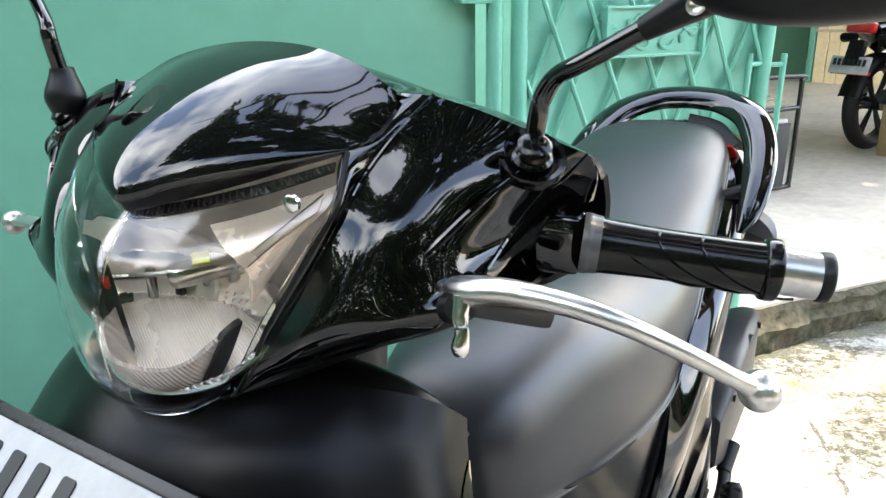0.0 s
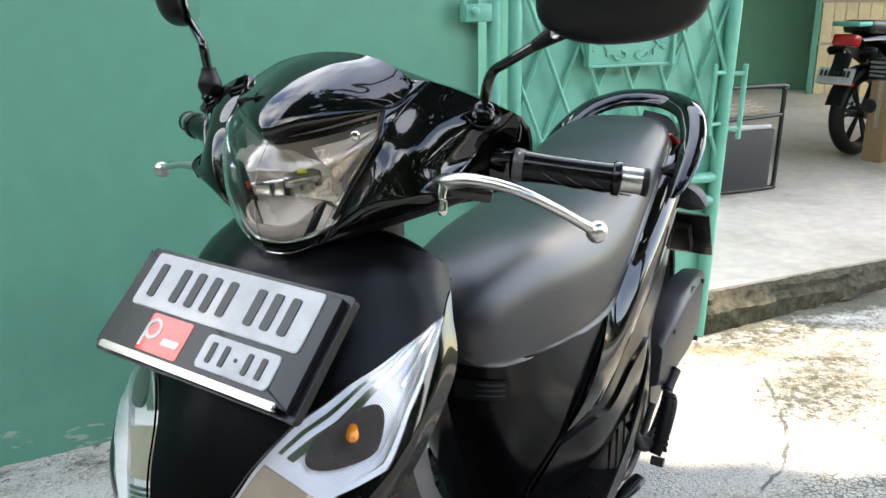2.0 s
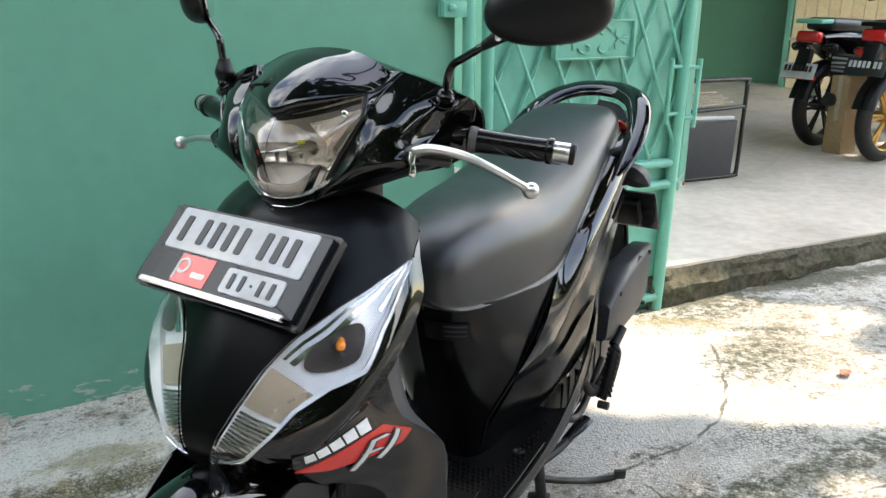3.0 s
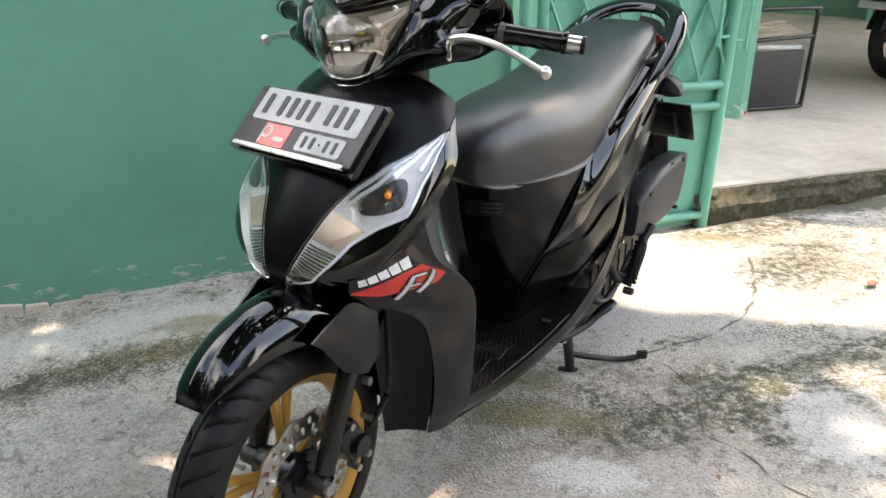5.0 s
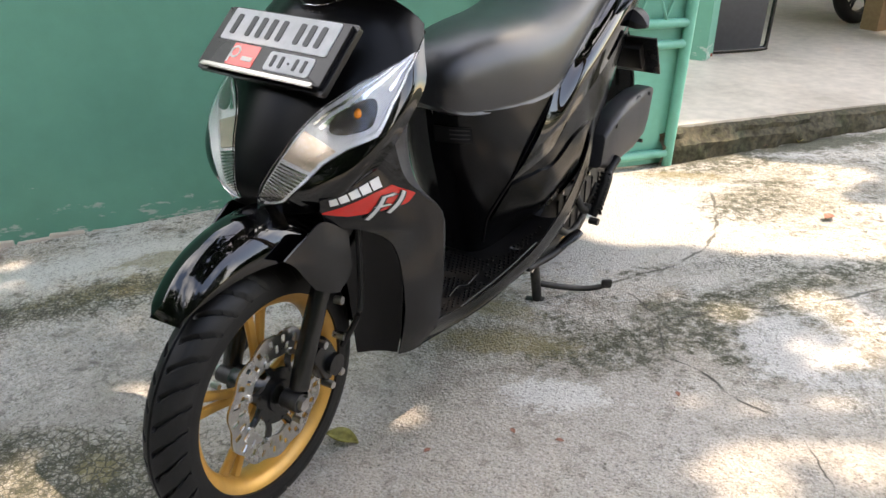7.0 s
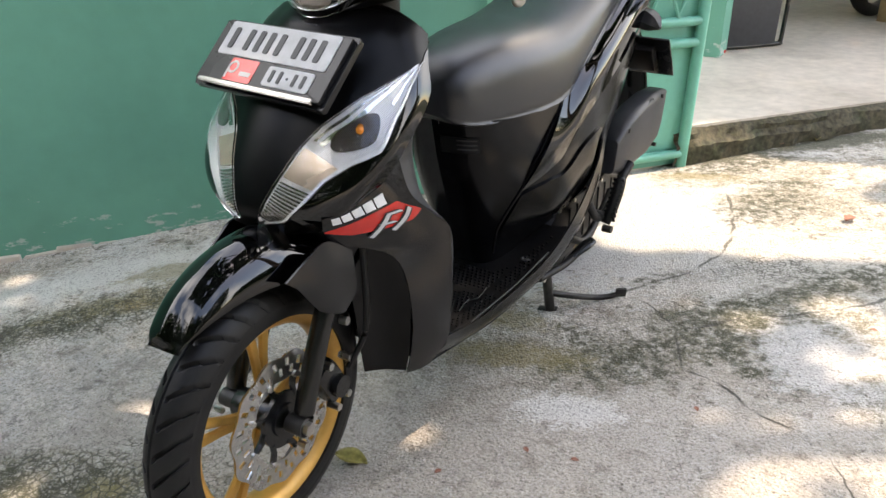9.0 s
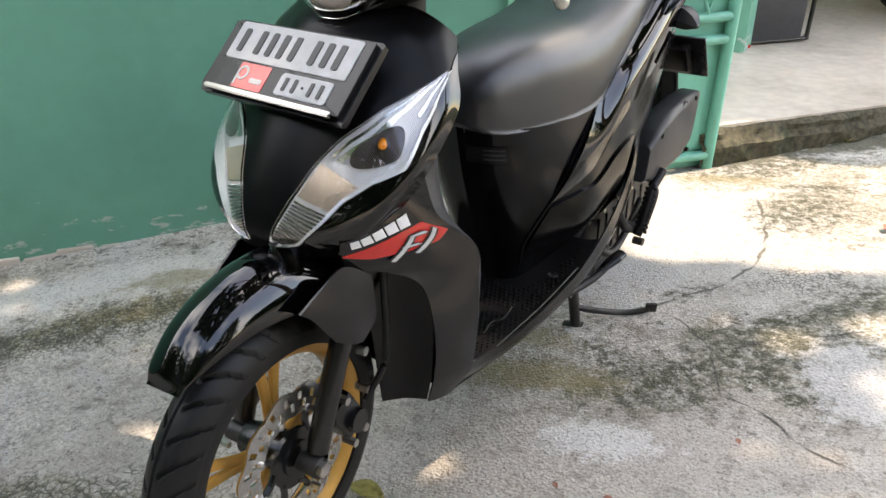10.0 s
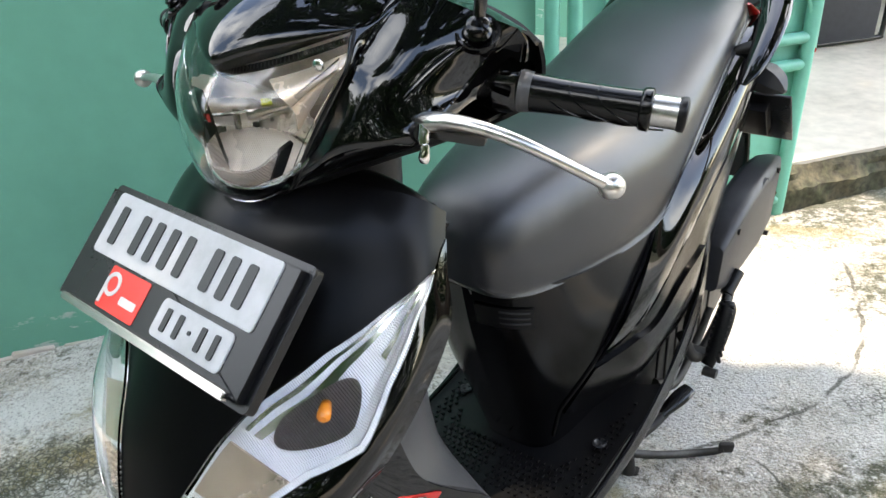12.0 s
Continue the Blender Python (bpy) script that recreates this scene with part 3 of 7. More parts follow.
def prism(outline, depth, m=Matrix(), bevel=0.0, bm=None):
    """A plate: a flat outline (x, y) raised by depth along z, posed by m."""
    bm = bm or bmesh.new()
    b2 = bmesh.new()
    lo = [b2.verts.new((x, y, 0)) for x, y in outline]
    hi = [b2.verts.new((x, y, depth)) for x, y in outline]
    b2.faces.new(lo[::-1])
    top = b2.faces.new(hi)
    for i in range(len(lo)):
        j = (i + 1) % len(lo)
        b2.faces.new((lo[i], lo[j], hi[j], hi[i]))
    if bevel:
        bmesh.ops.bevel(b2, geom=list(top.edges), offset=bevel, segments=2, affect="EDGES")
    b2.transform(m)
    tmp = bpy.data.meshes.new("tmp")
    b2.to_mesh(tmp)
    b2.free()
    bm.from_mesh(tmp)
    bpy.data.meshes.remove(tmp)
    return bm


def rounded(w, h, r, n=4):
    """The outline of a rounded rectangle about the origin."""
    out = []
    for cx, cy, a0 in ((w / 2 - r, h / 2 - r, 0), (-w / 2 + r, h / 2 - r, 90), (-w / 2 + r, -h / 2 + r, 180), (w / 2 - r, -h / 2 + r, 270)):
        out += [(cx + r * math.cos(radians(a0 + 90 * i / n)), cy + r * math.sin(radians(a0 + 90 * i / n))) for i in range(n + 1)]
    return out


def frame_between(o, x_to, y_to):
    """A pose at o whose x axis points to x_to and whose y axis leans towards y_to."""
    x = (Vector(x_to) - Vector(o)).normalized()
    z = x.cross(Vector(y_to) - Vector(o)).normalized()
    y = z.cross(x)
    m = Matrix((x, y, z)).transposed().to_4x4()
    m.translation = o
    return m

# ---- the place ----
WALL = pose(0.09, 2.19, 0, 0, 0, 49.46)  # x runs along the street wall, y into the house


def ground_height(x, y):
    rise = 0.095 * (1.5 * (1 - math.exp(-max(x, 0) / 1.5)) * 1.18 if x > 0 else 0)
    fall = 0.036 * max(0.0, min(y, 2.6) - 0.7)
    dip = 0.09 * max(0.0, -x - 1.0) * (1 if y < 0.7 else max(0.0, 1.5 - y) / 0.8)
    return 0.018 + min(rise, 0.17) - fall - min(dip, 0.06)


def build_ground():
    """One sheet, fine round the yard and coarse out to the horizon."""
    def axis(lo, hi, step):
        a = list(np.arange(lo, hi + 1e-6, step))
        far = [0.5, 1.2, 2.5, 5, 10, 25, 60, 150, 400, 1000]
        return [lo - f for f in far[::-1]] + a + [hi + f for f in far]
    xs, ys = axis(-2.6, 3.0, 0.035), axis(-2.2, 3.2, 0.035)
    bm = bmesh.new()
    vs = []
    for x in xs:
        for y in ys:
            z = ground_height(x, y)
            near = max(0.0, 1 - max(0, abs(x) - 2.5) / 2) * max(0.0, 1 - max(0, abs(y) - 2.2) / 2)
            z += near * (0.004 * noise.noise((x * 3, y * 3, 0)) + 0.0022 * noise.noise((x * 14, y * 14, 3)))
            vs.append(bm.verts.new((x, y, z)))
    k = len(ys)
    for i in range(len(xs) - 1):
        for j in range(k - 1):
            bm.faces.new((vs[i * k + j], vs[(i + 1) * k + j], vs[(i + 1) * k + j + 1], vs[i * k + j + 1]))
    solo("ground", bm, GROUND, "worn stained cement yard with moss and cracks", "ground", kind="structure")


build_ground()

# street wall, with the gate's fixed post at its end
bm = box((7.4, 0.16, 2.5), (-0.88 - 3.7, 0.09, 1.00))
solo("wall_street", bm, TEAL, "smooth plastered wall painted teal green", "wall", kind="structure", at=WALL, smooth=False)
bm = bmesh.new()
for k in range(34):
    x = -0.95 - k * 0.115 - random.uniform(0, 0.05)
    box((random.uniform(0.05, 0.16), 0.02, random.uniform(0.01, 0.05)), (x, 0.008, -0.045 + random.uniform(0, 0.02)), (0, random.uniform(-8, 8), 0), 0.004, bm, 1)
solo("wall_footing", bm, FLOORI, "chipped bare plaster along the wall's foot", "wall base", kind="structure", at=WALL)

# raised house floor with a broken kerb edge
bm = bmesh.new()
box((9.0, 11.0, 0.30), (2.62, 5.512, -0.02), bm=bm)
solo("floor", bm, FLOORI, "smooth grey-brown cement carport floor", "floor", kind="structure", at=WALL, smooth=False)


def build_kerb():
    bm = bmesh.new()
    nx, nz = 150, 10
    vs = []
    for i in range(nx + 1):
        for j in range(nz + 1):
            x, z = -0.05 + 3.2 * i / nx, -0.1 + 0.226 * j / nz
            d = 0.030 * noise.noise((x * 9, z * 14, 1)) + 0.014 * noise.noise((x * 32, z * 40, 5))
            d += -0.022 if j < nz - 2 else 0.0
            vs.append(bm.verts.new((x, (0.012 - 0.03 + d) if j < nz else 0.02, z)))
    for i in range(nx):
        for j in range(nz):
            a = i * (nz + 1) + j
            bm.faces.new((vs[a], vs[a + nz + 1], vs[a + nz + 2], vs[a + 1]))
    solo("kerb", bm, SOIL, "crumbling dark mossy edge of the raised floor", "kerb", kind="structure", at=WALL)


build_kerb()

# inner walls, roof
bm = box((2.4, 0.18, 2.9), (0, 0, 1.45))
solo("wall_inner", bm, TEAL, "teal painted inner wall end", "wall", kind="structure", at=pose(-1.275, 3.66, 0.12, 0, 0, 0), smooth=False)
bm = box((14, 0.2, 3.2), (0, 0, 1.5))
solo("wall_back", bm, GREEND, "dark green painted back wall of the carport", "wall", kind="structure", at=pose(-2.0, 9.9, 0.1, 0, 0, -4), smooth=False)
bm = box((0.2, 9.0, 3.2), (0, 0, 1.5))
solo("wall_side", bm, GREEND, "dark green painted side wall", "wall", kind="structure", at=pose(-3.6, 7.0, 0.1, 0, 0, -10), smooth=False)
# unseen roof, added to shade the floor; its front edge leaves sky for reflections
bm = box((9.0, 8.6, 0.12), (2.9, 5.9, 3.15))
solo("ceiling", bm, ROOFM, "unseen grey roof sheet added to shade the carport floor", "ceiling", kind="structure", at=WALL, smooth=False)


def build_shutter():
    """Cream folding shutter of narrow upright boards, at the back of the carport."""
    root = thing("folding_shutter", pose(0.10, 9.3, 0.13, 0, 0, -12), "cream folding shutter of narrow upright boards", "shutter")
    for k in range(22):
        part("board", box((0.115, 0.03, 2.5), (0.06 + k * 0.12, 0, 1.25), bevel=0.006, segs=1), CREAM, root, smooth=False)
    for z in (0.55, 1.0, 1.45, 1.9):
        part("rail", box((2.7, 0.02, 0.03), (1.3, -0.02, z)), WOOD, root, smooth=False)
    part("frame", box((0.06, 0.08, 2.6), (-0.04, 0, 1.3), bevel=0.005), TEAL, root, smooth=False)


build_shutter()


def build_gate():
    root = thing("iron_gate", WALL, "teal iron gate with diamond lattice and sheet backing", "gate")
    y = -0.03

    def bar(name, a, b, r, segs=12):
        part(name, tube([a, b], r, segs), TEALG, root)

    bar("hinge_post", (-0.848, y, -0.06), (-0.848, y, 2.2), 0.021)
    bar("stile", (-0.780, y, 0.02), (-0.780, y, 2.1), 0.021)
    bar("stile", (-0.014, y, -0.05), (0.058, y, 2.1), 0.023)
    for z, x1 in ((0.57, -0.002), (0.487, -0.004), (2.08, 0.05), (0.03, -0.02)):
        bar("rail", (-0.780, y, z), (x1, y, z), 0.019)
    part("backing_sheet", prism([(-0.787, -0.02), (-0.024, -0.02), (0.048, 2.08), (-0.787, 2.08)], 0.004,
                                Matrix(((1, 0, 0, 0), (0, 0, -1, y + 0.026), (0, 1, 0, 0), (0, 0, 0, 1)))), TEALG, root, smooth=False)
    x0, w, h = -0.619, 0.128, 0.30
    zc = 0.88
    for s in (1, -1):
        for k in range(-8, 22):
            # x = x0 + k*w + s*(z - zc)*w/h
            lo, hi = 0.585, 2.07
            pts = []
            for z in (lo, hi):
                pts.append((x0 + k * w + s * (z - zc) * w / h, z))
            (xa, za), (xb, zb) = pts
            L, R = -0.764, 0.0
            f = (xb - xa) / (zb - za)
            if xa < L:
                za, xa = za + (L - xa) / f, L
            if xa > R:
                za, xa = za + (R - xa) / f, R
            if xb < L:
                zb, xb = zb + (L - xb) / f, L
            if xb > R + 0.05:
                zb, xb = zb + (R + 0.05 - xb) / f, R + 0.05
            if zb - za > 0.06 and lo - 0.001 <= za < hi and lo < zb <= hi + 0.001:
                part("lattice_bar", tube([(xa, y + 0.008 * s, za), (xb, y + 0.008 * s, zb)], 0.0065, 6), TEALG, root)
    # scroll panel
    cx, cz, hw, hh = -0.385, 1.027, 0.155, 0.062
    panel = part("scroll_panel", box((2 * hw, 0.004, 2 * hh), (cx, y - 0.012, cz)), TEALG, root, "ornamental scroll panel in a flat frame", smooth=False)
    for sx in (-1, 1):
        part("panel_edge", box((0.010, 0.03, 2 * hh), (cx + sx * hw, y - 0.016, cz), bevel=0.002), TEALG, panel, smooth=False)
    for sz in (-1, 1):
        part("panel_edge", box((2 * hw, 0.016, 0.007), (cx, y - 0.016, cz + sz * hh), bevel=0.002), TEALG, panel, smooth=False)
    for sx in (-1, 1):
        for sz in (-1, 1):
            pts = []
            for k in range(15):
                a, r = k / 14 * 4.6, 0.030 - 0.0016 * k
                pts.append((cx + sx * (0.034 + r * math.cos(a)), y - 0.018, cz + sz * (0.026 + r * math.sin(a) * 0.8)))
            part("scroll", tube(pts, 0.0045, 6, n=30, up=(0, 1, 0)), TEALG, panel)
            pts = [(cx + sx * (0.068 + 0.01 * k + 0.014 * math.cos(k * 0.9)), y - 0.018, cz + sz * (0.012 + 0.018 * math.sin(k * 0.9))) for k in range(8)]
            part("scroll", tube(pts, 0.004, 6, n=24, up=(0, 1, 0)), TEALG, panel)
    for sx in (-1, 1):
        part("scroll", lathe([(-0.004, 0.009), (-0.006, 0.013), (-0.004, 0.018), (0, 0.019)], 16, "Y", (cx + sx * 0.128, y - 0.014, cz)), TEALG, panel)
    # pull bars either side of the stile
    for x, za, zb in ((0.070, 0.70, 0.95), (-0.058, 0.72, 0.955)):
        h = part("pull_bar", tube([(x, y - 0.02, za), (x + 0.006, y - 0.02, zb)], 0.0085, 10), TEALG, root)
        for z in (za + 0.035, zb - 0.03):
            part("stub", tube([(x, y - 0.02, z), (0.015, y - 0.005, z)], 0.007, 8), TEALG, h)
    br = part("hinge_bracket", box((0.085, 0.05, 0.05), (-0.900, -0.02, 1.13), bevel=0.006), TEALG, root, "painted hinge bracket with bolts")
    part("bolt", lathe([(0, 0.012), (-0.012, 0.012), (-0.016, 0.006), (-0.016, 0)], 10, "Y", (-0.915, -0.044, 1.135)), TEALG, br)
    part("clip", box((0.012, 0.03, 0.06), (-0.94, -0.02, 1.14), bevel=0.004), TEALG, br)


build_gate()


def build_bed_frame():
    """A folded steel frame with slats and a dark board, stood on end behind the gate."""
    root = thing("folding_bed_frame", pose(0.17, 4.05, 0.13, 0, 0, 47), "black steel folding bed frame stood on end with a grey board", "bed frame")
    w = 0.62
    part("outer_tube", tube([(-w, 0, 0.018), (-0.05, 0, 0.018), (-0.012, 0, 0.03), (0, 0, 0.07), (0.035, 0.03, 0.50), (0.03, 0.03, 0.55), (0.0, 0.03, 0.575), (-w, 0.03, 0.575)], 0.0125, 10, n=60), BLACKM, root)
    part("cross_tube", tube([(-w, 0.0, 0.40), (0.02, 0.02, 0.42)], 0.0115, 10), BLACKM, root)
    part("board", box((0.50, 0.012, 0.33), (-0.30, -0.012, 0.185), (2, 0, 0), 0.008), GREYP, root, "dark grey board")
    for k in range(4):
        part("slat", box((0.50, 0.028, 0.010), (-0.29, 0.06 + 0.05 * k, 0.43 + 0.012 * k), (12, -4, 0), 0.003), WOOD, root, "pale wooden slat")
    part("cloth", box((0.30, 0.02, 0.022), (-0.22, -0.01, 0.37), (0, 2, 0), 0.008), WHITEP, root, "folded white cloth")


build_bed_frame()
bm = bmesh.new()
for k in range(7):
    a = k * 0.9
    box((0.04, 0.03, 0.018), (0.018 * math.cos(a), 0.014 * math.sin(a), 0.012 + 0.004 * k), (20 * k, 15 * k, 40 * k), 0.007, bm)
solo("red_rag", bm, REDV, "small crumpled red rag on the cement floor", "rag", at=pose(-0.105, 3.70, 0.131))

# ---- the scooter ----
# x to the scooter's left, y to its rear from the front axle, z up from the ground
SC = thing("motor_scooter", pose(-0.03, -0.21, 0.015, 0, 0, -3.5), "glossy black motor scooter with gold front wheel, on its stand", "motor scooter")


def mir(pts, s):
    return [(s * p[0], *p[1:]) for p in pts]


# front wheel
def build_tyre(R, half, rim_r, at, parent, label=""):
    prof = []
    for k in range(57):
        a = math.pi * (k / 56 - 0.5) * 1.16
        x = half * math.sin(a) / math.sin(math.pi * 0.5) * (1.0 if abs(a) < 1.4 else 0.98)
        r = R - (R - rim_r) * (1 - math.cos(a)) * 0.80
        prof.append((x, r))
    segs, bm, rings = 560, bmesh.new(), []
    for i in range(segs):
        th = 2 * math.pi * i / segs
        ring = []
        for k, (x, r) in enumerate(prof):
            s = (k - 28) / 28
            g = (i / segs * 34 + 1.5 * abs(s) ** 0.8 + (0.5 if s > 0 else 0)) % 1.0
            cut = 0.007 if (0.10 < abs(s) < 0.74 and g < 0.15 + 0.07 * (0.6 - abs(s))) else (0.004 if abs(s) < 0.03 else 0.0)
            rr = r - cut
            ring.append(bm.verts.new((at[0] + x, at[1] + rr * math.cos(th), at[2] + rr * math.sin(th))))
        rings.append(ring)
    m = len(prof)
    for i in range(segs):
        a, b = rings[i], rings[(i + 1) % segs]
        for k in range(m - 1):
            bm.faces.new((a[k], a[k + 1], b[k + 1], b[k]))
        bm.faces.new((a[m - 1], a[0], b[0], b[m - 1]))
    return part("tyre", bm, RUBBER, parent, label)


def build_wheel(at, R, half, mat, spokes=5, disc=True, parent=None):
    rim = part("front_wheel" if disc else "rear_wheel", lathe([(-0.030, 0.176), (-0.034, 0.190), (-0.029, 0.194), (-0.024, 0.182), (-0.014, 0.170), (0.014, 0.170), (0.024, 0.182), (0.029, 0.194), (0.034, 0.190), (0.030, 0.176), (0.018, 0.165), (0, 0.162), (-0.018, 0.165)],
                                96, "X", at, closed=True), mat, parent, "gold cast alloy wheel rim" if disc else "cast alloy wheel rim")
    build_tyre(R, half, 0.186, at, rim, "grooved black rubber tyre")
    part("hub", lathe([(-0.055, 0.0), (-0.055, 0.028), (-0.03, 0.033), (0.03, 0.033), (0.05, 0.03), (0.05, 0.0)], 28, "X", at), BLACKM if disc else mat, rim)
    for k in range(spokes):
        w = 2 * math.pi * (k / spokes) + 0.28
        for d in (-0.085, 0.085):
            c, s = math.cos(w + d), math.sin(w + d)
            c2, s2 = math.cos(w + d * 1.2), math.sin(w + d * 1.2)
            p = [(at[0] + 0.0, at[1] + r * cc, at[2] + r * ss) for r, cc, ss in ((0.028, c, s), (0.09, c, s), (0.163, c2, s2))]
            part("spoke", tube(p, [0.0125, 0.0092, 0.0105], 8, n=10, flat=0.8, up=(1, 0, 0)), mat, rim)
    return rim


STEERED = Matrix.Translation((0.013, -0.014, -0.002)) @ pose(0, 0, 0, 0, 0, 3.5)  # wheel and fork, a little turned
FA = (0, 0, 0.25)
FW = build_wheel(FA, 0.252, 0.041, GOLD, parent=SC)
FW.matrix_basis = STEERED


def build_disc(at, parent):
    """Petal brake disc with slots cut through, on a dark carrier."""
    bm = bmesh.new()
    na, radii = 220, [0.078, 0.0855, 0.093, 0.1005, 0.108, 0.1155, 0.123]
    vs = {}

    def vert(i, j, lay):
        key = (i % na, j, lay)
        if key not in vs:
            w = 2 * math.pi * (i % na) / na
            r = radii[j] + (0.0035 * math.cos(w * 11) if j == len(radii) - 1 else 0) + (0.002 * math.cos(w * 11) if j == 0 else 0)
            tw = w + 0.9 * (r - 0.09)
            vs[key] = bm.verts.new((at[0] + (0.002 if lay else -0.002), at[1] + r * math.cos(tw), at[2] + r * math.sin(tw)))
        return vs[key]

    def solid(i, j):
        c = i % 10
        return not ((j in (1, 2) and 1 <= c <= 3) or (j in (3, 4) and 5 <= c <= 7))

    for i in range(na):
        for j in range(len(radii) - 1):
            if not solid(i, j):
                continue
            for lay in (0, 1):
                bm.faces.new([vert(*q, lay) for q in ((i, j), (i + 1, j), (i + 1, j + 1), (i, j + 1))])
            for (q, a, b) in (((i, j - 1), (i, j), (i + 1, j)), ((i, j + 1), (i, j + 1), (i + 1, j + 1)), ((i - 1, j), (i, j), (i, j + 1)), ((i + 1, j), (i + 1, j), (i + 1, j + 1))):
                if not (0 <= q[1] < len(radii) - 1) or not solid(*q):
                    bm.faces.new((vert(*a, 0), vert(*b, 0), vert(*b, 1), vert(*a, 1)))
    d = part("brake_disc", bm, STEEL, parent, "silver petal brake disc with slots", smooth=False)
    d.matrix_basis = STEERED
    part("carrier", lathe([(-0.004, 0.030), (0.004, 0.030), (0.004, 0.052), (-0.004, 0.052)], 40, "X", at, closed=True), BLACKM, d)
    for k in range(8):
        w = 2 * math.pi * k / 8
        p = [(at[0], at[1] + r * math.cos(w + t), at[2] + r * math.sin(w + t)) for r, t in ((0.048, 0), (0.062, 0.25), (0.084, 0.3))]
        part("carrier_arm", tube(p, 0.006, 6, n=6, up=(1, 0, 0)), BLACKM, d)
    for k in range(8):
        w = 2 * math.pi * k / 8 + 0.3
        part("rivet", lathe([(-0.004, 0), (-0.004, 0.006), (0.006, 0.006), (0.007, 0.003), (0.007, 0)], 12, "X", (at[0], at[1] + 0.082 * math.cos(w), at[2] + 0.082 * math.sin(w))), STEEL, d)


build_disc((0.042, 0, 0.25), SC)

# fork
def fpart(*args, **kw):
    ob = part(*args, **kw)
    ob.matrix_basis = STEERED @ ob.matrix_basis
    return ob


for s in (1, -1):
    leg = fpart("fork_leg", tube([(s * 0.078, 0.006, 0.238), (s * 0.079, 0.028, 0.30), (s * 0.080, 0.080, 0.41), (s * 0.081, 0.115, 0.475)], [0.017, 0.0185, 0.0185, 0.016], 16), BLACKM, SC)
    part("axle_lug", tube([(s * 0.058, 0.0, 0.25), (s * 0.094, 0.0, 0.25)], 0.0175, 18), DARKM, leg)
    part("axle_nut", tube([(s * 0.092, 0.0, 0.25), (s * 0.104, 0.0, 0.25)], 0.0125, 6), STEEL, leg)
    part("pinch_bolt", tube([(s * 0.088, -0.016, 0.228), (s * 0.106, -0.016, 0.228)], 0.006, 6), STEEL, leg)
bm = box((0.040, 0.055, 0.085), (0.068, 0.092, 0.285), (28, 0, 0), 0.012)
cal = fpart("brake_caliper", bm, BLACKM, SC, "black brake caliper with bolts")
part("cylinder", tube([(0.063, 0.100, 0.275), (0.100, 0.100, 0.275)], 0.021, 18), BLACKM, cal)
for y, z in ((0.075, 0.330), (0.118, 0.248), (0.130, 0.318), (0.088, 0.236)):
    part("bolt", tube([(0.073, y, z), (0.098, y, z)], 0.0075, 6), STEEL, cal)
fpart("brake_hose", tube([(0.093, 0.125, 0.30), (0.110, 0.160, 0.36), (0.108, 0.172, 0.45), (0.09, 0.19, 0.60)], 0.006, 8, n=24), PLASTIC, SC)
fpart("speed_cable", tube([(-0.09, 0.02, 0.25), (-0.10, 0.12, 0.30), (-0.1, 0.17, 0.42), (-0.08, 0.2, 0.6)], 0.005, 8, n=24), PLASTIC, SC)


# front mudguard
def build_fender():
    rows = []
    for phi, hw, rc, re in ((52, 0.028, 0.294, 0.294), (57, 0.040, 0.310, 0.296), (67, 0.052, 0.327, 0.288), (80, 0.060, 0.338, 0.276), (96, 0.067, 0.345, 0.264), (112, 0.071, 0.343, 0.258), (130, 0.073, 0.332, 0.252)):
        a, d = radians(phi), rc - re
        rows.append([(f * hw, -r * math.cos(a), 0.25 + r * math.sin(a)) for f, r in ((0, rc), (0.36, rc - 0.07 * d), (0.70, rc - 0.28 * d), (0.92, rc - 0.58 * d), (1.0, rc - 0.85 * d), (1.0, re))])
    return rows


FENDER = build_fender()
fpart("front_mudguard", patch(FENDER, 40, 18, both=True, thick=0.003), GLOSS, SC, "glossy black front mudguard")
GUARD = [[(0.090, -0.004, 0.530), (0.096, 0.040, 0.552), (0.100, 0.087, 0.567), (0.102, 0.150, 0.526)],
         [(0.092, 0.016, 0.512), (0.099, 0.055, 0.517), (0.103, 0.100, 0.515), (0.104, 0.152, 0.485)],
         [(0.092, 0.038, 0.482), (0.099, 0.070, 0.475), (0.103, 0.110, 0.465), (0.104, 0.150, 0.446)],
         [(0.091, 0.066, 0.445), (0.097, 0.082, 0.435), (0.101, 0.098, 0.427), (0.102, 0.118, 0.420)]]
for s in (1, -1):
    fpart("fork_guard", patch(GUARD, 14, 14, side=s, thick=0.004), GREYB, SC, "satin grey fork guard")
    fpart("reflector_bolt", tube([(s * 0.090, 0.118, 0.402), (s * 0.105, 0.120, 0.402)], 0.008, 10), STEEL, SC)

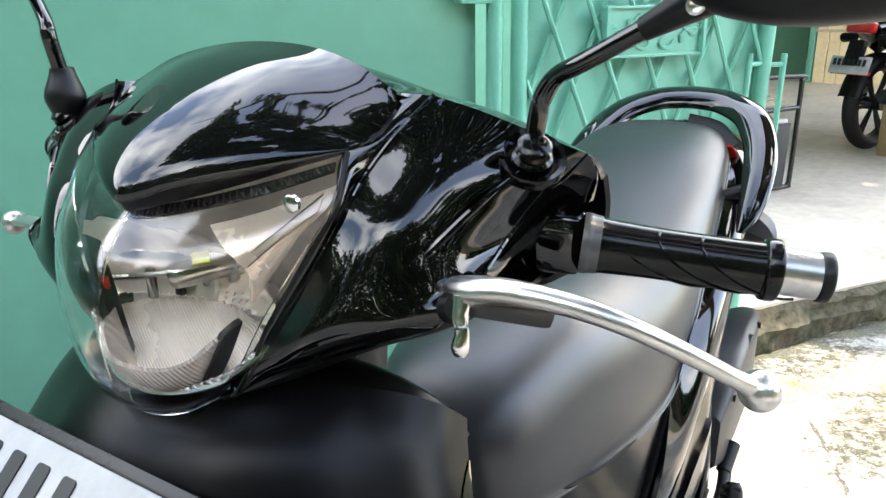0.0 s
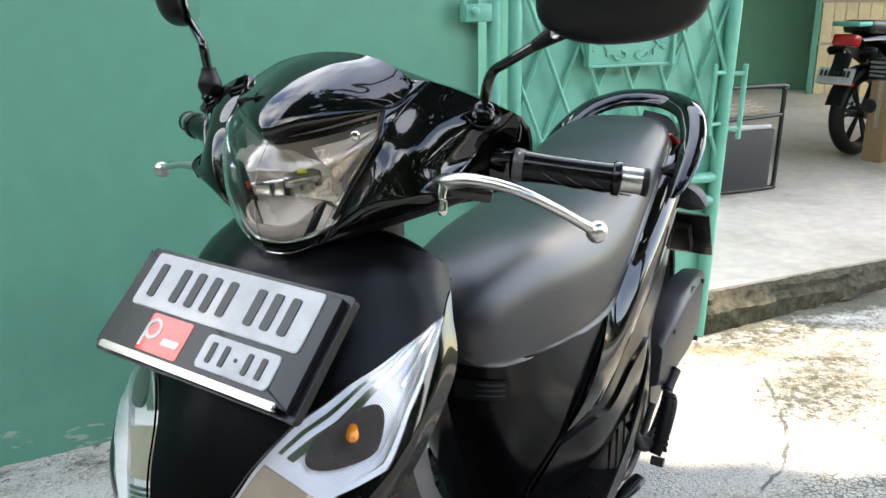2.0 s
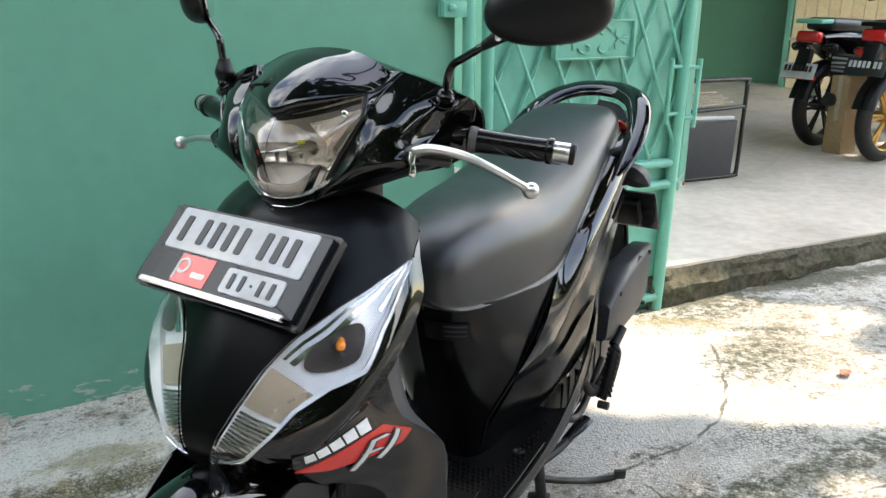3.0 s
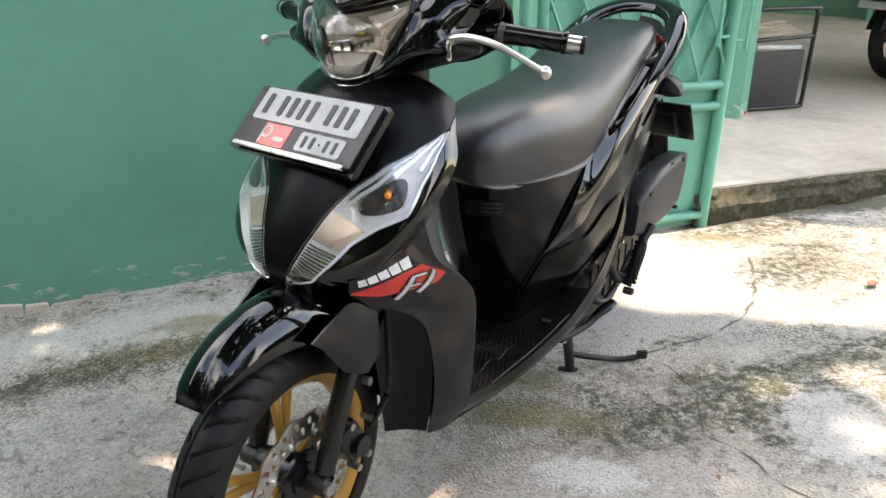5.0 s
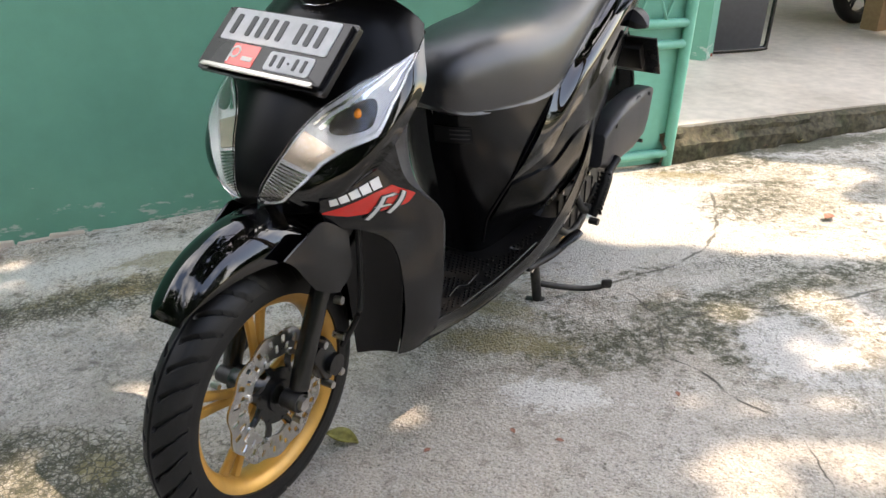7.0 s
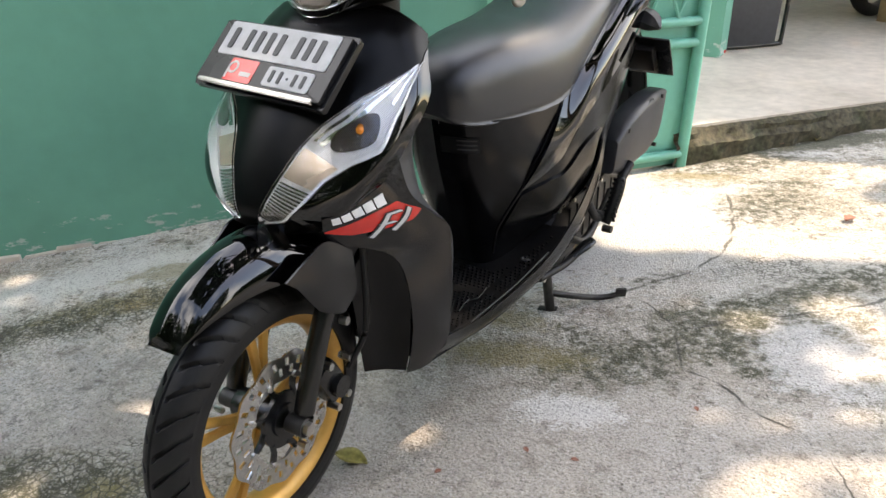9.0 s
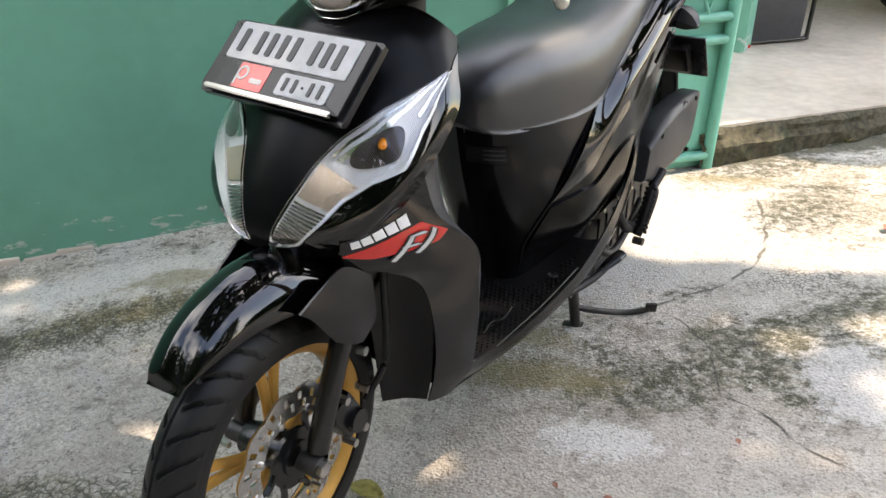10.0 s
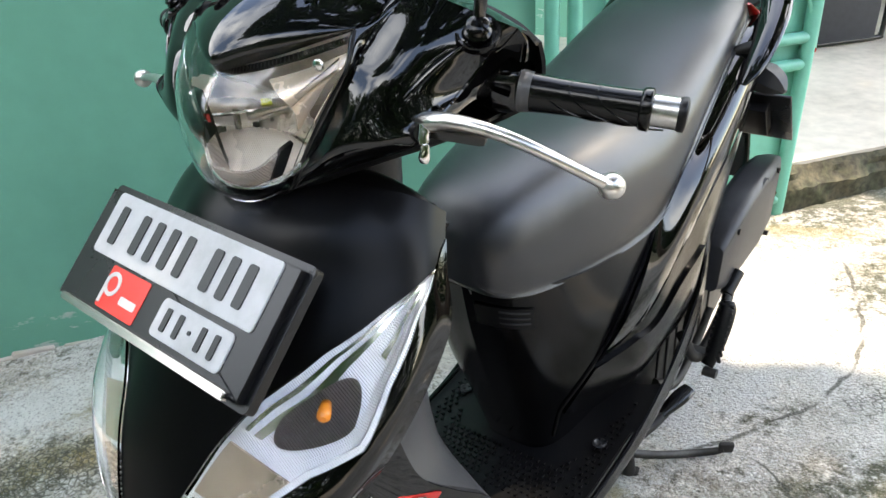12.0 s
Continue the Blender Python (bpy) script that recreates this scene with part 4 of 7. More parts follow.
# front cowl: centre to side at falling heights
COWL = [[(0, 0.245, 0.905), (0.05, 0.250, 0.902), (0.10, 0.275, 0.895), (0.126, 0.300, 0.884), (0.143, 0.320, 0.870), (0.150, 0.340, 0.852)],
        [(0, 0.195, 0.880), (0.05, 0.202, 0.878), (0.10, 0.232, 0.872), (0.134, 0.268, 0.862), (0.152, 0.296, 0.850), (0.159, 0.325, 0.836)],
        [(0, 0.165, 0.840), (0.06, 0.175, 0.838), (0.115, 0.210, 0.832), (0.148, 0.248, 0.826), (0.164, 0.278, 0.820), (0.168, 0.308, 0.812)],
        [(0, 0.125, 0.780), (0.06, 0.135, 0.780), (0.115, 0.163, 0.777), (0.152, 0.203, 0.772), (0.173, 0.240, 0.768), (0.177, 0.285, 0.764)],
        [(0, 0.085, 0.720), (0.052, 0.093, 0.720), (0.102, 0.120, 0.719), (0.146, 0.155, 0.716), (0.168, 0.185, 0.714), (0.171, 0.230, 0.712)],
        [(0, 0.052, 0.660), (0.050, 0.057, 0.660), (0.095, 0.077, 0.660), (0.132, 0.105, 0.660), (0.152, 0.135, 0.660), (0.157, 0.185, 0.660)],
        [(0, 0.032, 0.610), (0.040, 0.035, 0.610), (0.075, 0.050, 0.610), (0.105, 0.073, 0.610), (0.125, 0.105, 0.610), (0.130, 0.155, 0.610)],
        [(0, 0.042, 0.575), (0.035, 0.044, 0.575), (0.060, 0.055, 0.575), (0.085, 0.078, 0.575), (0.100, 0.108, 0.575), (0.105, 0.150, 0.575)]]


COWL = [[(x * (1.0 + 0.13 * min(1.0, max(0.0, (0.83 - z) / 0.13))), y, z) for x, y, z in row] for row in COWL]


LENS_IN = [(0.281, 0.900), (0.355, 0.615), (0.420, 0.450), (0.512, 0.322), (0.608, 0.240), (0.715, 0.168), (0.803, 0.133), (0.930, 0.095)]
LENS_OUT = [(0.281, 0.900), (0.381, 0.772), (0.495, 0.722), (0.605, 0.735), (0.647, 0.560), (0.707, 0.455), (0.788, 0.418), (0.890, 0.350), (0.930, 0.120)]


def poly(pts, f):
    """A point at the share f along a line through pts."""
    k = min(int(f * (len(pts) - 1)), len(pts) - 2)
    g = f * (len(pts) - 1) - k
    return tuple(p + (q - p) * g for p, q in zip(pts[k], pts[k + 1]))


def along(pts, u, before, after):
    us, vs = [0.15, *[p[0] for p in pts], 1.0], [before, *[p[1] for p in pts], after]
    return float(np.interp(u, us, vs))


def lens_dom(a, b):
    (u0, v0), (u1, v1) = poly(LENS_IN, a), poly(LENS_OUT, a)
    return u0 + (u1 - u0) * b, v0 + (v1 - v0) * b


def centre_dom(a, b):
    return a, b * max(0.0, along(LENS_IN, a, 1.0, 0.30) - 0.008)


def skirt_dom(a, b):
    """The glossy part outside and below the lamp."""
    u = 0.16 + 0.84 * a
    v0 = min(0.995, along(LENS_OUT, u, 1.0, 0.31) + 0.010)
    return u, v0 + (1 - v0) * b


def cowl_part(*args, **kw):
    ob = part(*args, **kw)
    ob.matrix_basis = Matrix.Translation((-0.016, 0, 0))
    widen(ob)
    return ob


def widen(ob):
    """The cowl's right half stands out a little further."""
    for v in ob.data.vertices:
        f = min(1.0, max(0.0, (-v.co.x - 0.07) / 0.08))
        v.co.x -= 0.024 * f * f * (3 - 2 * f)


cowl_part("front_panel", patch(COWL, 60, 36, dom=centre_dom, both=True), MATTE, SC, "satin black front cowl panel")
for s in (1, -1):
    cowl_part("cowl_side", patch(COWL, 60, 14, dom=skirt_dom, side=s), GLOSS, SC, "glossy black cowl flank")
    lamp = cowl_part("front_turn_lamp", patch(COWL, 48, 20, dom=lens_dom, off=-0.007, thick=0.003, side=s), LAMPM, SC, "clear front turn lamp with silver reflector")
    part("lens", patch(COWL, 48, 20, dom=lens_dom, off=0.003, thick=0.0025, side=s), CLEAR, lamp, "clear plastic lens").visible_shadow = False
    part("bulb_tray", patch(COWL, 8, 28, dom=lambda a, b: lens_dom(0.39 + 0.10 * a * math.cos(2 * math.pi * b), 0.47 + 0.25 * a * math.sin(2 * math.pi * b)), off=-0.003, thick=0.003, side=s), TRAYM, lamp, "smoked bulb tray")
    if s > 0:
        part("bulb", tube([(0.141, 0.160, 0.738), (0.150, 0.147, 0.737), (0.153, 0.143, 0.737)], [0.005, 0.0065, 0.003], 12, n=8), AMBER, lamp, "amber bulb")
    # wider on the far lamp, its pale colour standing in for reflected sky
    part("outer_wall", patch(COWL, 40, 6, dom=lambda a, b, s=s: lens_dom(0.02 + 0.96 * a, (0.90 if s > 0 else 0.62) + (0.10 if s > 0 else 0.38) * b), off=-0.0002, thick=0.010, side=s), LAMPM, lamp, "silver outer wall, pale in place of sky reflection")
    part("facet", patch(COWL, 10, 10, dom=lambda a, b: lens_dom(0.54 + 0.14 * a, 0.06 + 0.84 * b), off=-0.003, thick=0.004, side=s), FACET, lamp, "smooth silver facet tinted with reflected ground beige")
    for b0, wd, mat in ((0.08, 0.05, BEZEL), (0.20, 0.10, CHROME), (0.40, 0.04, LAMPM), (0.56, 0.12, CHROME), (0.78, 0.06, LAMPM)):
        part("reflector_strip", patch(COWL, 24, 4, dom=lambda a, b, b0=b0, wd=wd: lens_dom(0.06 + (0.16 if 0.2 < b0 < 0.7 else 0.44) * a, b0 + wd * b), off=-0.0045, thick=0.002, side=s), mat, lamp)
    for k in range(14):
        dom = (lambda a, b, k=k: lens_dom(0.70 + 0.018 * k + 0.009 * a, 0.08 + 0.84 * b))
        part("rib", patch(COWL, 2, 10, dom=dom, off=-0.002, thick=0.004, side=s), BEZEL, lamp)

for ob in SC.children:
    if ob.name.startswith("front_turn_lamp"):
        for piece in ob.children:
            widen(piece)

# leg shield flanks
FLANK = [[(0.106, 0.074, 0.606), (0.122, 0.100, 0.612), (0.138, 0.135, 0.630), (0.152, 0.175, 0.655), (0.160, 0.205, 0.690)],
         [(0.098, 0.085, 0.575), (0.120, 0.120, 0.580), (0.139, 0.160, 0.588), (0.153, 0.200, 0.598), (0.163, 0.232, 0.612)],
         [(0.098, 0.105, 0.545), (0.124, 0.150, 0.548), (0.146, 0.200, 0.552), (0.163, 0.245, 0.556), (0.174, 0.275, 0.562)],
         [(0.119, 0.158, 0.524), (0.136, 0.195, 0.520), (0.154, 0.235, 0.516), (0.173, 0.280, 0.517), (0.186, 0.318, 0.520)],
         [(0.144, 0.205, 0.494), (0.156, 0.235, 0.487), (0.167, 0.265, 0.480), (0.178, 0.295, 0.474), (0.187, 0.323, 0.468)],
         [(0.156, 0.224, 0.446), (0.165, 0.250, 0.435), (0.172, 0.277, 0.426), (0.180, 0.303, 0.418), (0.186, 0.326, 0.410)],
         [(0.157, 0.238, 0.356), (0.165, 0.262, 0.352), (0.172, 0.286, 0.348), (0.177, 0.309, 0.345), (0.181, 0.330, 0.342)],
         [(0.142, 0.252, 0.278), (0.151, 0.272, 0.275), (0.159, 0.293, 0.272), (0.165, 0.313, 0.269), (0.170, 0.332, 0.267)],
         [(0.118, 0.266, 0.205), (0.122, 0.276, 0.203), (0.127, 0.288, 0.202), (0.132, 0.302, 0.202), (0.137, 0.318, 0.204)]]
INNER = [[(0, 0.330, 0.865), (0.07, 0.335, 0.860), (0.112, 0.338, 0.848), (0.136, 0.332, 0.830)],
         [(0, 0.345, 0.76), (0.08, 0.345, 0.76), (0.125, 0.325, 0.755), (0.157, 0.292, 0.750)],
         [(0, 0.345, 0.66), (0.08, 0.34, 0.66), (0.12, 0.30, 0.66), (0.144, 0.225, 0.66)],
         [(0, 0.350, 0.59), (0.08, 0.345, 0.585), (0.135, 0.30, 0.585), (0.163, 0.240, 0.600)],
         [(0, 0.355, 0.52), (0.08, 0.352, 0.52), (0.14, 0.338, 0.52), (0.185, 0.322, 0.518)],
         [(0, 0.362, 0.42), (0.08, 0.360, 0.42), (0.14, 0.345, 0.42), (0.185, 0.330, 0.41)],
         [(0, 0.375, 0.33), (0.08, 0.372, 0.33), (0.14, 0.355, 0.33), (0.178, 0.335, 0.33)],
         [(0, 0.400, 0.255), (0.08, 0.395, 0.255), (0.135, 0.37, 0.255), (0.165, 0.338, 0.26)]]
RECESS = [[(0.085, 0.110, 0.565), (0.112, 0.17, 0.540), (0.136, 0.235, 0.505)],
          [(0.082, 0.140, 0.49), (0.103, 0.20, 0.47), (0.140, 0.245, 0.46)],
          [(0.078, 0.165, 0.40), (0.102, 0.22, 0.39), (0.142, 0.252, 0.39)],
          [(0.072, 0.185, 0.29), (0.094, 0.235, 0.28), (0.130, 0.262, 0.28)],
          [(0.065, 0.200, 0.225), (0.085, 0.24, 0.215), (0.112, 0.27, 0.205)]]
STRIPE_UP = [(0.115, 0.005), (0.112, 0.30), (0.112, 0.58), (0.120, 0.80), (0.205, 0.945)]
STRIPE_LO = [(0.125, 0.010), (0.200, 0.22), (0.235, 0.46), (0.245, 0.72), (0.215, 0.950)]
NAME_U, NAME_V, NAME_H = (0.046, 0.076), (0.11, 0.70), 0.052
FI_STROKES = [((0.262, 0.30), (0.152, 0.63)), ((0.152, 0.62), (0.164, 0.76)), ((0.196, 0.47), (0.208, 0.60)), ((0.260, 0.50), (0.172, 0.86))]

for s in (1, -1):
    fl = part("leg_shield_flank", patch(FLANK, 56, 20, side=s), GREYB, SC, "dark grey leg shield flank")
    part("recess_panel", patch(RECESS, 20, 12, side=s, thick=0.004), SATIN, SC)
    # stripe decals and the maker's name as plain bars
    up, lo = STRIPE_UP, STRIPE_LO
    part("stripe_upper", patch(FLANK, 10, 30, dom=lambda a, b: (0.004 + (poly(up, b)[0] - 0.004) * a, b if b < 0.999 else 1.0), off=0.0010, thick=0.0010, side=s), GLOSS, fl, "glossy black upper flank")
    part("stripe", patch(FLANK, 8, 30, dom=lambda a, b: tuple(p + (q - p) * a for p, q in zip(poly(up, b), poly(lo, b))), off=0.0016, thick=0.0012, side=s), REDV, fl, "red stripe decal")
    for k in range(5):
        f0, f1 = k / 5 + 0.01, k / 5 + 0.18
        part("name_bar", patch(FLANK, 4, 4, dom=lambda a, b, f0=f0, f1=f1: (NAME_U[0] + (NAME_U[1] - NAME_U[0]) * (f0 + (f1 - f0) * b) + NAME_H * (a - 0.5), NAME_V[0] + (NAME_V[1] - NAME_V[0]) * (f0 + (f1 - f0) * b)), off=0.0030, thick=0.0010, side=s), WHITED, fl, "white maker's mark bar")
    for p, q in FI_STROKES:
        for wd, mat, h in ((0.026, BARS, 0.0034), (0.013, SILV, 0.0040)):
            part("letter_stroke", patch(FLANK, 8, 2, dom=lambda a, b, p=p, q=q, wd=wd: (p[0] + (q[0] - p[0]) * a + wd * (b - 0.5), p[1] + (q[1] - p[1]) * a + wd * 1.3 * (b - 0.5)), off=h, thick=0.0008, side=s), mat, fl)
part("inner_shield", patch(INNER, 28, 14, both=True, thick=0.005), GREYP, SC, "dark grey inner leg shield")
cowl_part("glove_rim", tube([(-0.148, 0.338, 0.836), (-0.10, 0.338, 0.864), (0, 0.333, 0.872), (0.10, 0.338, 0.864), (0.148, 0.338, 0.836)], 0.006, 8), PLASTIC, SC)
# cowl top deck and steering stem
DECK = [[(0, 0.245, 0.905), (0.05, 0.250, 0.902), (0.10, 0.275, 0.895), (0.126, 0.300, 0.884), (0.143, 0.320, 0.870)],
        [(0, 0.29, 0.908), (0.05, 0.292, 0.905), (0.10, 0.303, 0.897), (0.128, 0.318, 0.880), (0.146, 0.330, 0.862)],
        [(0, 0.335, 0.872), (0.05, 0.337, 0.87), (0.10, 0.338, 0.868), (0.130, 0.338, 0.855), (0.150, 0.338, 0.836)]]
cowl_part("cowl_top", patch(DECK, 12, 20, both=True), MATTE, SC)
part("steering_stem", tube([(0, 0.27, 0.70), (0, 0.325, 0.87), (0, 0.345, 0.95)], [0.042, 0.040, 0.038], 20), DARKM, SC)
part("stem_cover", tube([(0, 0.355, 0.80), (0, 0.36, 0.90)], 0.05, 18), PLASTIC, SC)

# handlebar cowl and headlamp, in the turned bars' own axes
STEER = pose(0, 0, 0, 0, 0, 3.5) @ Matrix.Translation((0.0075, 0, 0))


def steered(ob):
    ob.matrix_basis = STEER @ ob.matrix_basis
    return ob


# visor: rows from the dashboard forward and down, from the middle to the side groove
VISOR = [[(0, 0.337, 1.0885), (0.036, 0.337, 1.0860), (0.072, 0.332, 1.0775), (0.104, 0.327, 1.0615)],
         [(0, 0.300, 1.0780), (0.037, 0.305, 1.0765), (0.075, 0.315, 1.0680), (0.107, 0.317, 1.0535)],
         [(0, 0.263, 1.0625), (0.035, 0.271, 1.0620), (0.073, 0.290, 1.0560), (0.1065, 0.304, 1.0455)],
         [(0, 0.229, 1.0430), (0.032, 0.239, 1.0445), (0.067, 0.263, 1.0440), (0.103, 0.289, 1.0390)],
         [(0, 0.208, 1.0210), (0.028, 0.220, 1.0260), (0.060, 0.246, 1.0310), (0.099, 0.281, 1.0365)],
         [(0, 0.212, 1.0085), (0.026, 0.228, 1.0135), (0.057, 0.249, 1.0220), (0.0965, 0.279, 1.0345)]]
# headlamp glass: rows down from the visor, from the middle to the outer edge
GLASS = [[(0, 0.216, 1.012), (0.026, 0.230, 1.016), (0.057, 0.250, 1.023), (0.0965, 0.278, 1.034)],
         [(0, 0.192, 0.985), (0.035, 0.201, 0.988), (0.070, 0.223, 0.995), (0.1000, 0.258, 1.008)],
         [(0, 0.182, 0.955), (0.035, 0.190, 0.958), (0.067, 0.212, 0.966), (0.0870, 0.246, 0.982)],
         [(0, 0.182, 0.925), (0.031, 0.189, 0.926), (0.054, 0.207, 0.933), (0.0655, 0.236, 0.946)],
         [(0, 0.190, 0.902), (0.022, 0.194, 0.902), (0.038, 0.206, 0.904), (0.0460, 0.227, 0.906)],
         [(0, 0.203, 0.889), (0.013, 0.205, 0.889), (0.025, 0.213, 0.890), (0.0350, 0.228, 0.894)]]
# the bright edge line between lamp surround and wing, top to bottom
SEAM = [(0.1270, 0.330, 1.0609), (0.1167, 0.315, 1.0465), (0.1120, 0.303, 1.0377), (0.1050, 0.284, 1.0200), (0.1035, 0.266, 1.0050), (0.0925, 0.251, 0.9770), (0.0690, 0.240, 0.9370), (0.0480, 0.228, 0.8985)]
GROOVE = [(0.1035, 0.333, 1.0612), (0.1068, 0.314, 1.0504), (0.1047, 0.301, 1.0426), (0.0972, 0.279, 1.0345), (0.1002, 0.260, 1.0080), (0.0880, 0.247, 0.9810), (0.0650, 0.237, 0.9400), (0.0400, 0.228, 0.8950)]
# wing: rows down, from the seam round the ridge to the outer crease
WING = [[SEAM[0], (0.155, 0.335, 1.0525), (0.185, 0.345, 1.0400), (0.2123, 0.359, 1.0272)],
        [SEAM[2], (0.147, 0.302, 1.0300), (0.178, 0.322, 1.0200), (0.1998, 0.355, 1.0129)],
        [SEAM[3], (0.140, 0.280, 1.0100), (0.170, 0.308, 1.0040), (0.1888, 0.347, 1.0034)],
        [SEAM[4], (0.132, 0.262, 0.9920), (0.160, 0.288, 0.9850), (0.1756, 0.327, 0.9814)],
        [SEAM[5], (0.118, 0.246, 0.9680), (0.151, 0.266, 0.9670), (0.1736, 0.298, 0.9696)],
        [SEAM[6], (0.098, 0.236, 0.9420), (0.136, 0.250, 0.9490), (0.1700, 0.272, 0.9600)],
        [(0.057, 0.233, 0.917), (0.086, 0.238, 0.9220), (0.118, 0.252, 0.9330), (0.1577, 0.266, 0.9454)],
        [SEAM[7], (0.070, 0.244, 0.9120), (0.101, 0.258, 0.9210), (0.1400, 0.272, 0.9340)]]
# hollow face behind the wing's outer crease
HOLLOW = [[(0.2123, 0.359, 1.0272), (0.2160, 0.366, 1.0140), (0.2117, 0.372, 0.9980)],
          [(0.1998, 0.355, 1.0129), (0.2050, 0.370, 1.0010), (0.2040, 0.378, 0.9860)],
          [(0.1888, 0.347, 1.0034), (0.1920, 0.366, 0.9890), (0.1880, 0.374, 0.9720)],
          [(0.1756, 0.327, 0.9814), (0.1770, 0.345, 0.9700), (0.1700, 0.355, 0.9560)],
          [(0.1736, 0.298, 0.9696), (0.1730, 0.312, 0.9610), (0.1670, 0.318, 0.9500)],
          [(0.1700, 0.272, 0.9600), (0.1680, 0.285, 0.9520), (0.1620, 0.290, 0.9440)]]

HB = steered(part("handlebar_cowl", patch(WING, 64, 30, thick=0.004), GLOSS, SC, "glossy black handlebar cowl"))
part("wing", patch(WING, 64, 30, thick=0.004, side=-1), GLOSS, HB)
part("visor", patch(VISOR, 64, 56, off=0.001, both=True, thick=0.006), GLOSS, HB, "bulging glossy black visor over the headlamp")
for s in (1, -1):
    part("hollow_face", patch(HOLLOW, 30, 10, thick=0.003, side=s), GLOSS, HB)
    part("lamp_surround", patch([[p, tuple((Vector(p) + Vector(q)) / 2 + Vector((0.001, -0.0015, 0.0005))), q] for p, q in zip(GROOVE, SEAM)], 48, 8, off=-0.0005, thick=0.004, side=s), GLOSS, HB, "black strip round the lamp")
    part("seam_ridge", tube(mir([(x + 0.0002, y - 0.0006, z + 0.0006) for x, y, z in SEAM], s), 0.0011, 6, n=48), GLOSS, HB)
    part("cowl_crease", tube(mir([(0.1835, 0.322, 1.0225), (0.166, 0.296, 1.004), (0.146, 0.272, 0.980), (0.118, 0.247, 0.951), (0.095, 0.2395, 0.926)], s), [0.0004, 0.0022, 0.0024, 0.0020, 0.0004], 8, n=40), GLOSS, HB)
    part("edge_crease", tube(mir([WING[k][3] for k in range(7)], s), 0.0014, 6, n=40), GLOSS, HB)
    part("under_wing", patch([[SEAM[7], (0.070, 0.262, 0.900), (0.085, 0.330, 0.905)], [(0.101, 0.258, 0.9210), (0.105, 0.300, 0.910), (0.115, 0.360, 0.912)], [(0.140, 0.272, 0.934), (0.150, 0.310, 0.928), (0.155, 0.380, 0.925)], [(0.162, 0.290, 0.944), (0.176, 0.340, 0.938), (0.180, 0.400, 0.938)]], 20, 12, thick=0.003, side=s), PLASTIC, HB)
TOP = [[(0, 0.337, 1.0865), (0.060, 0.334, 1.0795), (0.104, 0.328, 1.0605), (0.127, 0.331, 1.0600), (0.155, 0.336, 1.0515), (0.185, 0.346, 1.0390), (0.2115, 0.360, 1.0262)],
       [(0, 0.382, 1.074), (0.060, 0.380, 1.068), (0.104, 0.380, 1.056), (0.127, 0.376, 1.052), (0.155, 0.375, 1.045), (0.185, 0.374, 1.034), (0.2130, 0.376, 1.021)],
       [(0, 0.430, 1.050), (0.060, 0.428, 1.046), (0.104, 0.424, 1.037), (0.127, 0.422, 1.033), (0.155, 0.416, 1.027), (0.185, 0.408, 1.018), (0.2130, 0.396, 1.006)]]
part("top_cover", patch(TOP, 14, 36, both=True, thick=0.003), GLOSS, HB)
REAR = [[(0, 0.430, 1.050), (0.070, 0.428, 1.044), (0.127, 0.422, 1.033), (0.178, 0.410, 1.020), (0.212, 0.396, 1.006)],
        [(0, 0.448, 1.02), (0.070, 0.446, 1.015), (0.127, 0.440, 1.005), (0.178, 0.424, 0.995), (0.213, 0.402, 0.982)],
        [(0, 0.45, 0.97), (0.070, 0.45, 0.965), (0.127, 0.445, 0.960), (0.175, 0.425, 0.955), (0.208, 0.400, 0.955)],
        [(0, 0.40, 0.91), (0.070, 0.40, 0.91), (0.110, 0.395, 0.912), (0.150, 0.390, 0.922), (0.182, 0.385, 0.938)]]
part("rear_cover", patch(REAR, 20, 20, both=True, thick=0.004), PLASTIC, HB)

bm = patch(GLASS, 24, 8, dom=lambda a, b: (0.64 + 0.36 * a, 0.86 + 0.135 * b), off=-0.011, thick=0.004)
bm = patch(GLASS, 48, 8, dom=lambda a, b: (a, 0.86 + 0.135 * b), off=-0.011, thick=0.004, side=-1, bm=bm)
lamp = part("headlamp", bm, PLASTIC, HB, "headlamp with faceted silver reflector")
part("lens", patch(GLASS, 56, 44, off=0.0, both=True, thick=0.0022), CLEAR, lamp, "clear headlamp lens").visible_shadow = False
part("lens_rim", tube(mir([(x + 0.001, y + 0.001, z) for x, y, z in GROOVE[3:]], 1) + mir([(x + 0.001, y + 0.001, z) for x, y, z in GROOVE[3:]], -1)[::-1], 0.0016, 8, n=90), PLASTIC, lamp)
LC = (-0.006, 0.212, 0.951)  # middle of the reflector's mouth
LX, LZ = 0.0745, 0.0500


def mouth(x):
    """How far the reflector's mouth sweeps back with the glass."""
    return 6.0 * x * x


